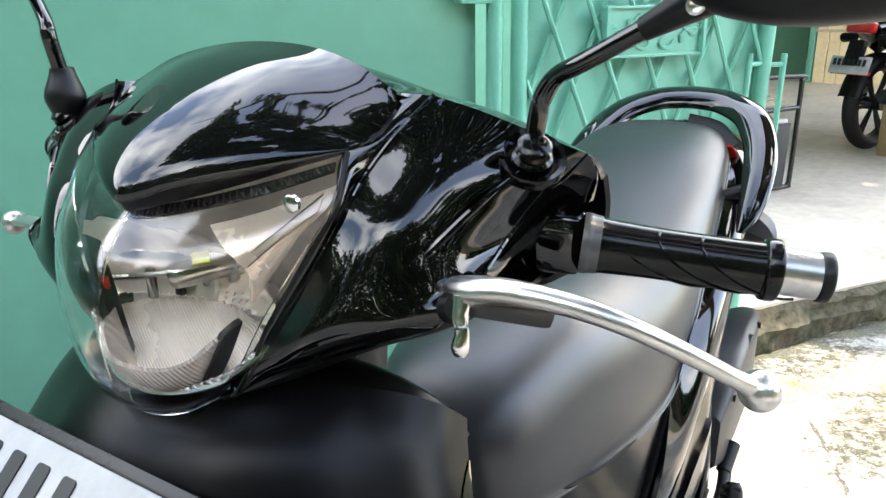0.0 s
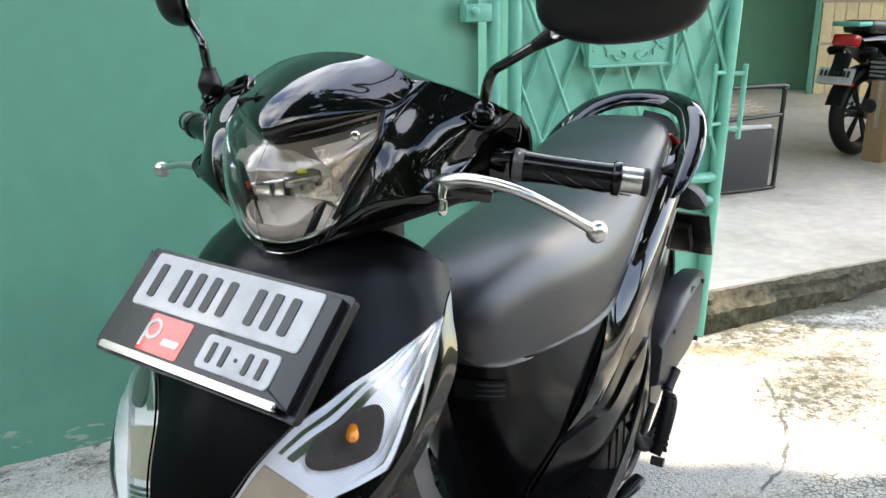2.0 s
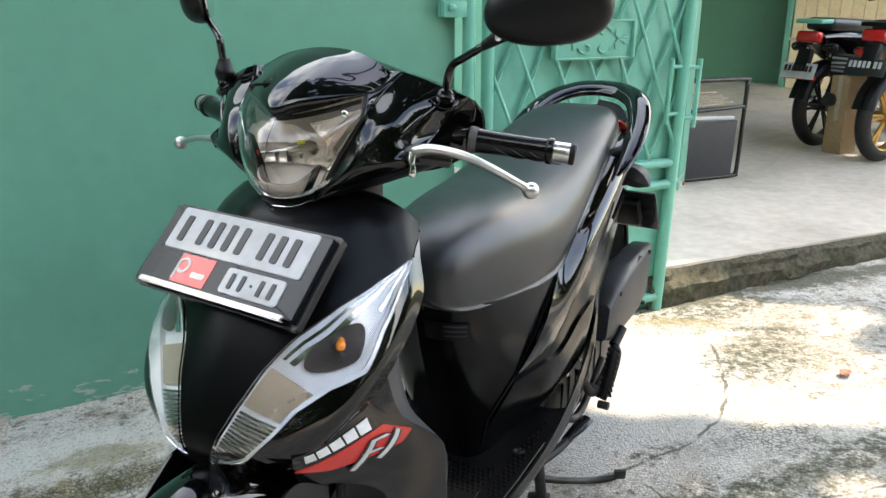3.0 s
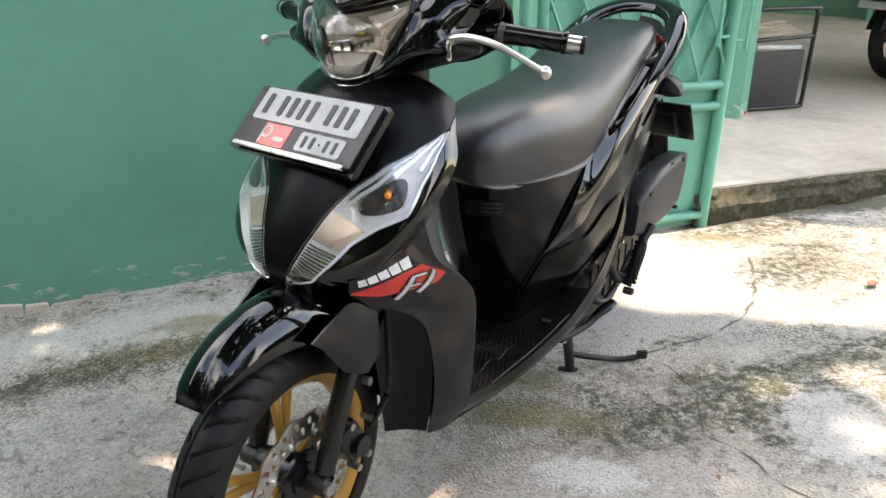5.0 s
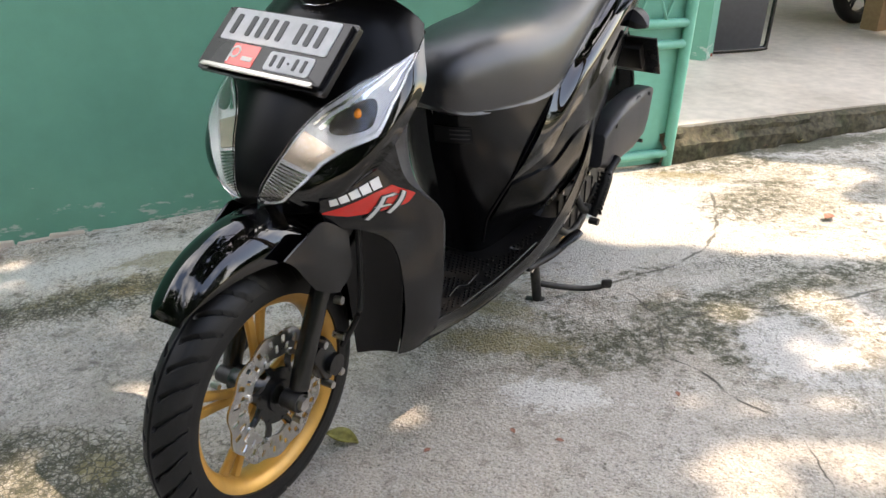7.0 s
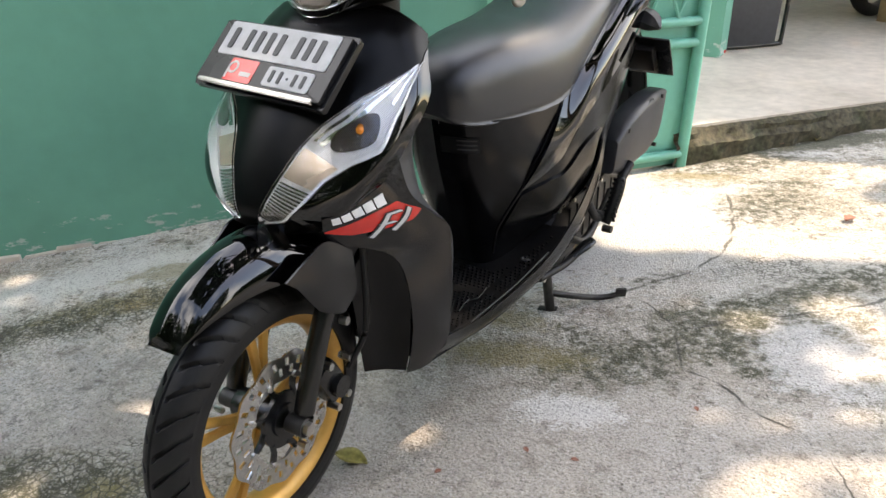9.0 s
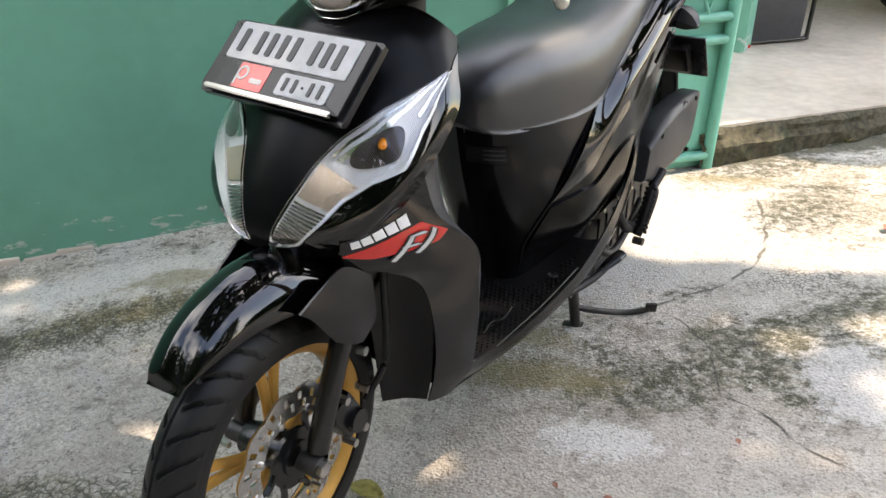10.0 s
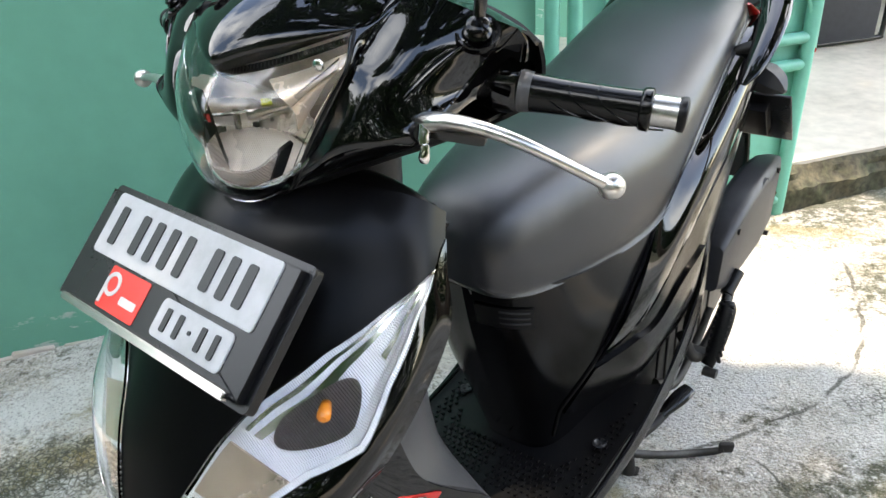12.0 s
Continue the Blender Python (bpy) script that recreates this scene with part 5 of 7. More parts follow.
def lamp_bowl(zone):
    """The reflector: a dome above, a fluted back, and a level deck below; zone picks which."""
    bm, rings = bmesh.new(), []
    nr, na = 26, 180
    for i in range(nr + 1):
        r = max(0.004, i / nr)
        rings.append([bm.verts.new((LX * r * math.cos(2 * math.pi * k / na), 0.060 * (1 - r ** 2.4), LZ * r * math.sin(2 * math.pi * k / na))) for k in range(na)])
    for p, q in zip(rings, rings[1:]):
        for k in range(na):
            bm.faces.new((p[k], p[(k + 1) % na], q[(k + 1) % na], q[k]))
    drop = []
    for f in bm.faces:
        c = f.calc_center_median()
        z = "dome" if c.z > 0.012 else ("deck" if c.z < -0.016 else "back")
        if z != zone:
            drop.append(f)
    bmesh.ops.delete(bm, geom=drop, context="FACES")
    for v in bm.verts:
        x, y, z = v.co
        if zone == "back" and x > 0.004:
            v.co.y += 0.0045 * math.cos(x * 900) * min(1.0, (x - 0.004) / 0.01)
        if zone == "deck":
            v.co.z = -0.016 - 0.60 * (0.060 - y) * max(0.0, -z) / LZ
        if zone == "dome":
            v.co.z += 0.0012 * math.sin(x * 260 + 40 * y)
    for v in bm.verts:
        v.co.y += mouth(v.co.x)
    bm.transform(Matrix.Translation(LC))
    return bm


part("reflector_dome", lamp_bowl("dome"), DOME, lamp, "cloudy upper reflector tinted with reflected ground beige")
part("reflector_bowl", lamp_bowl("back"), MIRROR, lamp, "fluted silver reflector bowl")
part("reflector_deck", lamp_bowl("deck"), DECKM, lamp, "finely ribbed lower deck")
for k in range(46):
    w = radians(168 + 160 * k / 45)
    x = LX * math.cos(w)
    part("rim_tooth", box((0.0030, 0.004, 0.0034), (LC[0] + x * 1.01, LC[1] + mouth(x) - 0.001, LC[2] + LZ * math.sin(w) * 1.01), (0, -math.degrees(w), 0), 0.0008), CHROME, lamp)
lip = [(LC[0] + 1.05 * LX * math.cos(w), LC[1] + mouth(LX * math.cos(w)), LC[2] + 1.06 * LZ * math.sin(w)) for w in (radians(160 + 175 * k / 24) for k in range(25))]
part("rim_lip", tube(lip, 0.0030, 8, n=80, flat=0.8), CHROME, lamp)
part("chin_tray", patch(GLASS, 16, 24, dom=lambda a, b: (0.66 + 0.31 * a, 0.93 * b), off=-0.013, both=True, thick=0.003), CHIN, lamp, "smoked lower tray with fine lines")
part("housing", patch([[(0, 0.262, 1.030), (0.06, 0.276, 1.030), (0.099, 0.295, 1.030)], [(0, 0.296, 0.97), (0.06, 0.296, 0.97), (0.098, 0.290, 0.98)], [(0, 0.270, 0.90), (0.03, 0.268, 0.90), (0.05, 0.250, 0.905)]], 14, 14, both=True, thick=0.003), DOME, lamp)
part("bulb_holder", tube([(0.020, 0.284, 0.961), (0.014, 0.268, 0.961)], 0.012, 18), CHROME, lamp)
part("led_bulb", tube([(0.020, 0.276, 0.962), (0.008, 0.262, 0.961), (-0.006, 0.248, 0.958), (-0.010, 0.245, 0.957)], [0.008, 0.0085, 0.0085, 0.007], 16, n=14), BEZEL, lamp)
part("led_chip", box((0.010, 0.013, 0.003), (0.0055, 0.255, 0.9685), (0, 0, 45)), LED, lamp, "yellow led chip")
part("back_bar", tube([(-0.066, 0.246, 0.948), (-0.03, 0.250, 0.954), (0.004, 0.262, 0.961)], 0.0020, 6, n=16), BEZEL, lamp)
# small upright boxes that imitate reddish and dark reflections in the bowl
for x, mat in ((-0.052, REDL), (-0.036, BEZEL), (-0.024, DARKM), (-0.008, BEZEL)):
    part("back_rib", box((0.006, 0.004, 0.020), (x, 0.274 - 1.6 * x * x * 10, 0.946), (0, 0, 0), 0.001), mat, lamp)
for s in (1,):
    part("side_facet", patch(GLASS, 12, 10, dom=lambda a, b: (0.085 + 0.48 * a, min(0.985, 0.46 + 0.50 * a) + (0.985 - min(0.985, 0.46 + 0.50 * a)) * b), off=-0.009, thick=0.002, side=s), FACET, lamp)
    part("facet_slot", patch(GLASS, 8, 12, dom=lambda a, b: (0.225 - 0.115 * b + 0.075 * a, 0.70 + 0.24 * b), off=-0.0070, thick=0.002, side=s), FACET, lamp, "raised plate with a bolt")
    for da in (0.0, 0.075):
        part("slot_edge", patch(GLASS, 2, 12, dom=lambda a, b, da=da: (0.222 - 0.115 * b + da + 0.006 * a, 0.70 + 0.24 * b), off=-0.0062, thick=0.0015, side=s), DARKM, lamp)
    part("lens_bolt", lathe([(0, 0.0052), (-0.0025, 0.0050), (-0.0032, 0.0040), (-0.0034, 0)], 24, "Y", (s * 0.0845, 0.2455, 1.0125)), CHROME, lamp)
part("upper_trim", patch(GLASS, 3, 40, dom=lambda a, b: (0.012 + 0.030 * a, 0.97 * b), off=-0.004, thick=0.003, both=True), TRAYM, lamp, "dark hatched trim under the visor")
for k in range(60):
    b = -0.92 + 1.84 * k / 59
    part("trim_rib", patch(GLASS, 2, 1, dom=lambda u, v, b=b: (0.014 + 0.026 * u, abs(b) + 0.006 * v + 0.006 * u), off=-0.0030, thick=0.0012, side=1 if b > 0 else -1), DARKM, lamp)

# grips, levers, mirrors
def bar_at(s, x):
    """The bar's middle line; the right half sweeps back more."""
    if s > 0:
        return (x, 0.374 + (x - 0.2185) * 0.26, 0.968 - (x - 0.2185) * 0.11)
    return (-(0.21 + (x - 0.21) * 0.90), 0.380 + (x - 0.2185) * 0.42, 0.968 + (x - 0.2185) * 0.10)


LEVER = [(0.158, 0.284, 0.962), (0.1745, 0.272, 0.967), (0.1997, 0.266, 0.9725), (0.2295, 0.266, 0.9710), (0.2569, 0.270, 0.9640), (0.2828, 0.280, 0.9510), (0.3087, 0.298, 0.9321), (0.317, 0.307, 0.9245)]
LEVER_R = [(-0.170, 0.300, 0.948), (-0.205, 0.310, 0.947), (-0.245, 0.326, 0.943), (-0.285, 0.346, 0.934), (-0.318, 0.363, 0.925), (-0.324, 0.366, 0.923)]
for s in (1, -1):
    steered(part("bar_collar", tube([bar_at(s, 0.207), bar_at(s, 0.2105), bar_at(s, 0.213), bar_at(s, 0.2175)], [0.0188, 0.0190, 0.0184, 0.0180], 24, n=10), GREYC, SC, "grey bar collar"))
    g = steered(part("grip", tube([bar_at(s, x) for x in (0.216, 0.222, 0.25, 0.29, 0.314)], [0.0180, 0.0172, 0.0160, 0.0158, 0.0164], 28, n=30), GRIPR, SC, "black rubber handgrip with curved ribs"))
    for k in range(3):
        pts = []
        for j in range(12):
            f = j / 11
            a = radians(75 - 165 * f)
            x = 0.229 + 0.024 * k + 0.040 * f - 0.016 * math.sin(f * math.pi) * (1 - f) + 0.012 * f * f
            q = bar_at(s, x)
            pts.append((q[0], q[1] - 0.0163 * math.cos(a), q[2] + 0.0163 * math.sin(a)))
        part("rib", tube(pts, 0.0009, 6, n=30), GRIPR, g)
    part("grip_flange", tube([bar_at(s, x) for x in (0.309, 0.311, 0.3165, 0.3185, 0.3195)], [0.0165, 0.0185, 0.0190, 0.0182, 0.0155], 28, n=14), GRIPR, g)
    bw = steered(part("bar_end_weight", tube([bar_at(s, x) for x in (0.318, 0.3405)], 0.0140, 28), STEEL, SC, "brushed silver bar end"))
    part("end_cap", tube([bar_at(s, x) for x in (0.340, 0.342, 0.3465, 0.348)], [0.0142, 0.0152, 0.0150, 0.011], 28, n=10), PLASTIC, bw)
    if s > 0:
        L = steered(part("brake_lever", tube(LEVER, [0.0070, 0.0095, 0.0078, 0.0066, 0.0060, 0.0056, 0.0056, 0.0070], 16, n=60, flat=0.90), ALLOY, SC, "satin alloy brake lever with ball end"))
        end = (0.3206, 0.310, 0.9219)
    else:
        L = steered(part("brake_lever", tube(LEVER_R, [0.006, 0.007, 0.006, 0.0055, 0.005, 0.006], 14, n=36, flat=0.8), ALLOY, SC, "satin alloy brake lever with ball end"))
        end = (-0.3275, 0.368, 0.922)
    ball = bmesh.new()
    bmesh.ops.create_uvsphere(ball, u_segments=22, v_segments=14, radius=0.0112, matrix=Matrix.Translation(end))
    part("ball", ball, ALLOY, L)
    if s > 0:
        part("perch", box((0.050, 0.034, 0.016), (0.188, 0.296, 0.955), (0, 10, 25), 0.006), BLACKM, L)
        part("lever_lock", tube([(0.1735, 0.266, 0.966), (0.1740, 0.262, 0.957), (0.1762, 0.260, 0.948), (0.1755, 0.259, 0.940), (0.1750, 0.2595, 0.936)], [0.0060, 0.0050, 0.0042, 0.0052, 0.0042], 14, n=24, flat=0.75), CHROME, L)
        part("lock_pivot", tube([(0.166, 0.268, 0.958), (0.172, 0.264, 0.960)], [0.009, 0.008], 14), BLACKM, L)
    steered(part("switch_box", box((0.044, 0.046, 0.044), (s * 0.186, 0.386, 0.968), (0, 5 * s, 12 * s), 0.014, segs=3), GLOSS, SC, "glossy black switch housing"))
    # mirror
    ring = lathe([(-0.006, 0.0190), (0.000, 0.0205), (0.0024, 0.0195), (0.0016, 0.0165), (-0.003, 0.0150), (-0.003, 0.0125), (0.002, 0.0118), (0.004, 0.0095), (0.0065, 0.0105), (0.0085, 0.0090), (0.011, 0.0098), (0.0135, 0.0065), (0.0135, 0.0)], 28, "Z")
    ring.transform(Matrix.Translation((s * 0.1865, 0.334, 1.0275)) @ pose(0, 0, 0, 30, s * 22, 0))
    boot = steered(part("mirror_boot", ring, GRIPR, SC, "black rubber mirror boot in a ring socket"))
    if s > 0:
        way = [(0.1865, 0.334, 1.028), (0.1880, 0.336, 1.046), (0.1910, 0.336, 1.061), (0.2000, 0.331, 1.0735), (0.2150, 0.326, 1.0815), (0.2480, 0.319, 1.0990), (0.2720, 0.315, 1.1120)]
        hm = Matrix.Translation((0.330, 0.322, 1.146)) @ pose(0, 0, 0, 4, -9, 8)
    else:
        part("adapter", tube([(-0.187, 0.333, 1.028), (-0.188, 0.333, 1.036), (-0.188, 0.333, 1.047), (-0.1885, 0.334, 1.061), (-0.1885, 0.334, 1.068)], [0.0085, 0.0115, 0.0150, 0.0105, 0.0085], 18, n=20), PLASTIC, boot, "grey-black mirror adapter")
        way = [(-0.1885, 0.334, 1.060), (-0.1870, 0.329, 1.078), (-0.1850, 0.325, 1.092), (-0.1930, 0.330, 1.103), (-0.2300, 0.350, 1.128), (-0.2400, 0.356, 1.135)]
        hm = Matrix.Translation((-0.262, 0.380, 1.162)) @ pose(0, 0, 0, 4, 9, -52) @ Matrix.Diagonal((-1, 1, 1, 1))
    stem = steered(part("mirror_stem", tube(way, [0.0056] * 3 + [0.0052] * (len(way) - 3), 14, n=60), GLOSS, SC, "slim glossy black mirror stem"))
    hous = bmesh.new()
    bmesh.ops.create_uvsphere(hous, u_segments=36, v_segments=20, radius=1)
    for v in hous.verts:
        x, y, z = v.co
        px = (abs(x) ** 0.85) * (1 if x > 0 else -1)
        pz = (abs(z) ** 0.85) * (1 if z > 0 else -1)
        v.co = (px * 0.079, (-abs(y) ** 0.7 * 0.034 if y < 0 else y * 0.008), pz * (0.045 + 0.008 * x))
    hous.transform(hm)
    H = steered(part("mirror_housing", hous, PLASTIC, SC, "black textured mirror housing"))
    glass = prism(rounded(0.136, 0.076, 0.035, 8), 0.002, hm @ Matrix(((1, 0, 0, 0), (0, 0, -1, 0.0105), (0, 1, 0, 0), (0, 0, 0, 1))))
    part("mirror_glass", glass, CHROME, H, "mirror glass")
    part("pivot", tube([way[-2], tuple(Vector(way[-1]) + (Vector(way[-1]) - Vector(way[-2])) * 0.6)], [0.0060, 0.0115], 14), PLASTIC, stem)
    if s > 0:
        part("pivot_screw", lathe([(0, 0.0045), (-0.0015, 0.0045), (-0.002, 0.003), (-0.001, 0.0015), (-0.001, 0)], 12, "Y", (0.2745, 0.3030, 1.1105)), STEEL, stem)

# number plate in its holder
PO = Vector((-0.026, 0.133, 0.8285))
PM = frame_between(PO, PO + Vector((0.306, -0.0225, 0.001)), PO + Vector((0, 0.088, 0.086)))
plate = part("number_plate", prism(rounded(0.308, 0.130, 0.006), 0.018, PM @ Matrix.Translation((0.0, 0, -0.011)), 0.008), FRAMEP, SC, "black framed number plate with bars in place of characters")
PW = PM @ Matrix.Translation((0, 0, 0.0065))
part("white_field", prism(rounded(0.256, 0.064, 0.005), 0.0022, PW @ Matrix.Translation((0, 0.026, 0)), 0.0006), WHITEP, plate)
part("white_field", prism(rounded(0.104, 0.036, 0.006), 0.0022, PW @ Matrix.Translation((0.062, -0.030, 0)), 0.0006), WHITEP, plate)
for x0, w in ((-0.117, 0.012), (-0.079, 0.012), (-0.054, 0.012), (-0.029, 0.012), (-0.004, 0.012), (0.038, 0.012), (0.062, 0.012), (0.086, 0.012)):
    part("bar", prism(rounded(w, 0.040, 0.003), 0.0012, PW @ Matrix.Translation((x0 + 0.012, 0.026, 0.0022))), BARS, plate)
for x0 in (0.026, 0.045, 0.078, 0.097):
    part("bar", prism(rounded(0.007, 0.022, 0.002), 0.0012, PW @ Matrix.Translation((x0, -0.030, 0.0022))), BARS, plate)
part("dot", prism(rounded(0.004, 0.004, 0.0015), 0.0012, PW @ Matrix.Translation((0.0615, -0.030, 0.0022))), BARS, plate)
stk = part("sticker", prism(rounded(0.066, 0.042, 0.003), 0.0012, PW @ Matrix.Translation((-0.050, -0.030, 0))), REDV, plate, "red sticker with white mark")
part("mark", lathe([(0, 0.008), (0.0008, 0.008), (0.0008, 0.012), (0, 0.012)], 20, "Z", (0, 0, 0), closed=True), WHITEP, stk).matrix_basis = PW @ Matrix.Translation((-0.070, -0.026, 0.0013))
part("mark_bar", prism(rounded(0.004, 0.026, 0.001), 0.0008, PW @ Matrix.Translation((-0.080, -0.034, 0.0013))), WHITEP, stk)
part("mark_bar", prism(rounded(0.026, 0.008, 0.002), 0.0008, PW @ Matrix.Translation((-0.036, -0.036, 0.0013))), WHITEP, stk)
part("lower_rail", prism(rounded(0.270, 0.008, 0.003), 0.006, PM @ Matrix.Translation((0, -0.0585, 0.006)), 0.0015), BEZEL, plate, "worn silver-grey lower rail")
part("plate_bracket", box((0.10, 0.014, 0.05), (-0.026, 0.156, 0.806), (45, 0, 0), 0.004), PLASTIC, plate)

# floor board
FLOOR = [[(0, 0.36, 0.262), (0.08, 0.36, 0.262), (0.14, 0.35, 0.262), (0.164, 0.335, 0.266)],
         [(0, 0.48, 0.250), (0.08, 0.48, 0.250), (0.140, 0.47, 0.250), (0.170, 0.46, 0.250)],
         [(0, 0.62, 0.252), (0.08, 0.62, 0.252), (0.142, 0.61, 0.252), (0.174, 0.60, 0.252)],
         [(0, 0.76, 0.268), (0.08, 0.76, 0.268), (0.142, 0.76, 0.268), (0.176, 0.76, 0.268)],
         [(0, 0.86, 0.300), (0.08, 0.86, 0.300), (0.142, 0.86, 0.300), (0.178, 0.88, 0.302)]]
fb = part("floor_board", patch(FLOOR, 24, 20, both=True, off=0.0, thick=0.006), PLASTIC, SC, "black floor board with a studded mat")
SKIRT = [[(0.168, 0.330, 0.270), (0.160, 0.338, 0.245), (0.130, 0.330, 0.205)],
         [(0.175, 0.46, 0.254), (0.170, 0.46, 0.225), (0.140, 0.46, 0.190)],
         [(0.180, 0.60, 0.256), (0.176, 0.61, 0.222), (0.145, 0.62, 0.185)],
         [(0.184, 0.76, 0.278), (0.182, 0.775, 0.240), (0.150, 0.79, 0.195)],
         [(0.187, 0.90, 0.345), (0.186, 0.92, 0.295), (0.155, 0.93, 0.235)],
         [(0.186, 1.00, 0.440), (0.184, 1.02, 0.385), (0.155, 1.03, 0.325)],
         [(0.172, 1.06, 0.520), (0.168, 1.08, 0.47), (0.145, 1.09, 0.42)]]
for s in (1, -1):
    part("floor_skirt", patch(SKIRT, 48, 12, side=s, thick=0.004), GREYB, SC, "dark grey lower side skirt")
part("under_tray", patch([[(0, 0.33, 0.195), (0.07, 0.33, 0.195), (0.132, 0.33, 0.203)], [(0, 0.60, 0.175), (0.08, 0.60, 0.175), (0.145, 0.62, 0.184)], [(0, 0.92, 0.21), (0.08, 0.92, 0.21), (0.155, 0.93, 0.234)]], 10, 10, both=True), PLASTIC, SC)
bm = bmesh.new()
for i in range(44):
    for j in range(14):
        y, x = 0.392 + 0.0112 * i, 0.008 + 0.0112 * j + (0.0056 if i % 2 else 0)
        if x > 0.156 or (y > 0.64 and x < 0.10 + 0.3 * (y - 0.64)) or abs(y - 0.53 - 0.25 * x) < 0.012 or abs(x - 0.122) < 0.006:
            continue
        for s in (1, -1):
            z = float(sample(FLOOR, [min(1, (y - 0.35) / 0.51)], [min(1, x / 0.175)])[0][2])
            box((0.0045, 0.0060, 0.0035), (s * x, y, z + 0.001), bm=bm)
tagged(part("mat_studs", bm, PLASTIC, fb, "small raised mat studs", smooth=False), kind="stuff")
for s in (1, -1):
    part("mat_screw", lathe([(0, 0.012), (0.002, 0.012), (0.003, 0.009), (0.001, 0.006), (0.001, 0)], 16, "Z", (s * 0.135, 0.720, 0.266)), GREYP, fb)
    part("mat_rib", tube([(s * 0.168, 0.42, 0.258), (s * 0.172, 0.60, 0.262), (s * 0.174, 0.76, 0.278)], 0.0025, 6, n=16), PLASTIC, fb)
    part("mat_rib", tube([(s * 0.120, 0.45, 0.254), (s * 0.112, 0.50, 0.254), (s * 0.125, 0.52, 0.254), (s * 0.118, 0.57, 0.256)], 0.002, 6, n=16), PLASTIC, fb)

# under-seat body: front centre, round the side and back
BODY = [[(0, 0.535, 0.640), (0, 0.555, 0.545), (0, 0.585, 0.45), (0, 0.622, 0.355), (0, 0.660, 0.250)],
        [(0.070, 0.550, 0.640), (0.066, 0.567, 0.545), (0.060, 0.595, 0.45), (0.052, 0.630, 0.355), (0.045, 0.666, 0.250)],
        [(0.112, 0.600, 0.632), (0.112, 0.612, 0.545), (0.106, 0.636, 0.45), (0.092, 0.668, 0.355), (0.070, 0.705, 0.250)],
        [(0.140, 0.700, 0.625), (0.147, 0.700, 0.540), (0.143, 0.715, 0.45), (0.124, 0.745, 0.355), (0.084, 0.795, 0.258)],
        [(0.154, 0.830, 0.628), (0.166, 0.820, 0.555), (0.170, 0.815, 0.46), (0.156, 0.835, 0.365), (0.105, 0.900, 0.285)],
        [(0.152, 0.950, 0.692), (0.173, 0.945, 0.636), (0.178, 0.940, 0.55), (0.180, 0.940, 0.46), (0.160, 0.965, 0.365)],
        [(0.143, 1.060, 0.742), (0.170, 1.060, 0.701), (0.173, 1.060, 0.62), (0.173, 1.055, 0.53), (0.166, 1.050, 0.43)],
        [(0.131, 1.200, 0.806), (0.160, 1.205, 0.775), (0.161, 1.210, 0.70), (0.157, 1.210, 0.62), (0.147, 1.205, 0.54)],
        [(0.118, 1.340, 0.850), (0.141, 1.350, 0.828), (0.142, 1.355, 0.765), (0.134, 1.355, 0.70), (0.120, 1.345, 0.64)],
        [(0.070, 1.470, 0.870), (0.085, 1.490, 0.845), (0.088, 1.500, 0.80), (0.080, 1.495, 0.75), (0.060, 1.480, 0.70)],
        [(0, 1.500, 0.875), (0, 1.520, 0.845), (0, 1.530, 0.80), (0, 1.520, 0.75), (0, 1.500, 0.70)]]
BLADE_UP = [(0.405, 0.012), (0.50, 0.02), (0.60, 0.02), (0.70, 0.02), (0.80, 0.02), (0.90, 0.02)]
BLADE_LOW = [(0.268, 0.500), (0.36, 0.41), (0.446, 0.375), (0.538, 0.43), (0.68, 0.53), (0.86, 0.56)]
PANEL_UP = [(0.268, 0.520), (0.365, 0.480), (0.463, 0.560), (0.554, 0.680)]
PANEL_LOW = [(0.200, 0.760), (0.300, 0.850), (0.405, 0.800), (0.508, 0.900)]


def ruled(one, two, a, b):
    p, q = poly(one, a), poly(two, a)
    return p[0] + (q[0] - p[0]) * b, p[1] + (q[1] - p[1]) * b


bd = part("body_shell", patch(BODY, 100, 40, both=True, thick=0.004), SATIN, SC, "satin black under-seat body")
for s in (1, -1):
    part("side_cover", patch(BODY, 60, 14, dom=lambda a, b: ruled(BLADE_UP, BLADE_LOW, a, b), off=0.003, thick=0.006, side=s, bulge=0.011), GLOSS, bd, "glossy black side cover reflecting the sky")
    part("lower_side", patch(BODY, 50, 12, dom=lambda a, b: ruled(PANEL_UP, PANEL_LOW, a, b), off=0.006, thick=0.006, side=s), SATIN, bd, "satin black lower side panel")
    part("front_seam", patch(BODY, 30, 2, dom=lambda a, b: ruled([(0.400, 0.015), (0.335, 0.26), (0.262, 0.51), (0.190, 0.74), (0.170, 0.92)], [(0.406, 0.015), (0.341, 0.26), (0.268, 0.51), (0.196, 0.74), (0.176, 0.92)], a, b), off=0.003, thick=0.004, side=s), PLASTIC, bd)
part("lock_badge", patch(BODY, 6, 10, dom=lambda a, b: (0.023 + 0.127 * b, 0.105 + 0.095 * a), off=0.003, thick=0.003), PLASTIC, bd, "seat lock badge")
for k in range(3):
    part("badge_bar", patch(BODY, 2, 8, dom=lambda a, b, k=k: (0.075 + 0.066 * b, 0.118 + 0.026 * k + 0.007 * a), off=0.0045, thick=0.002), GREYP, bd)

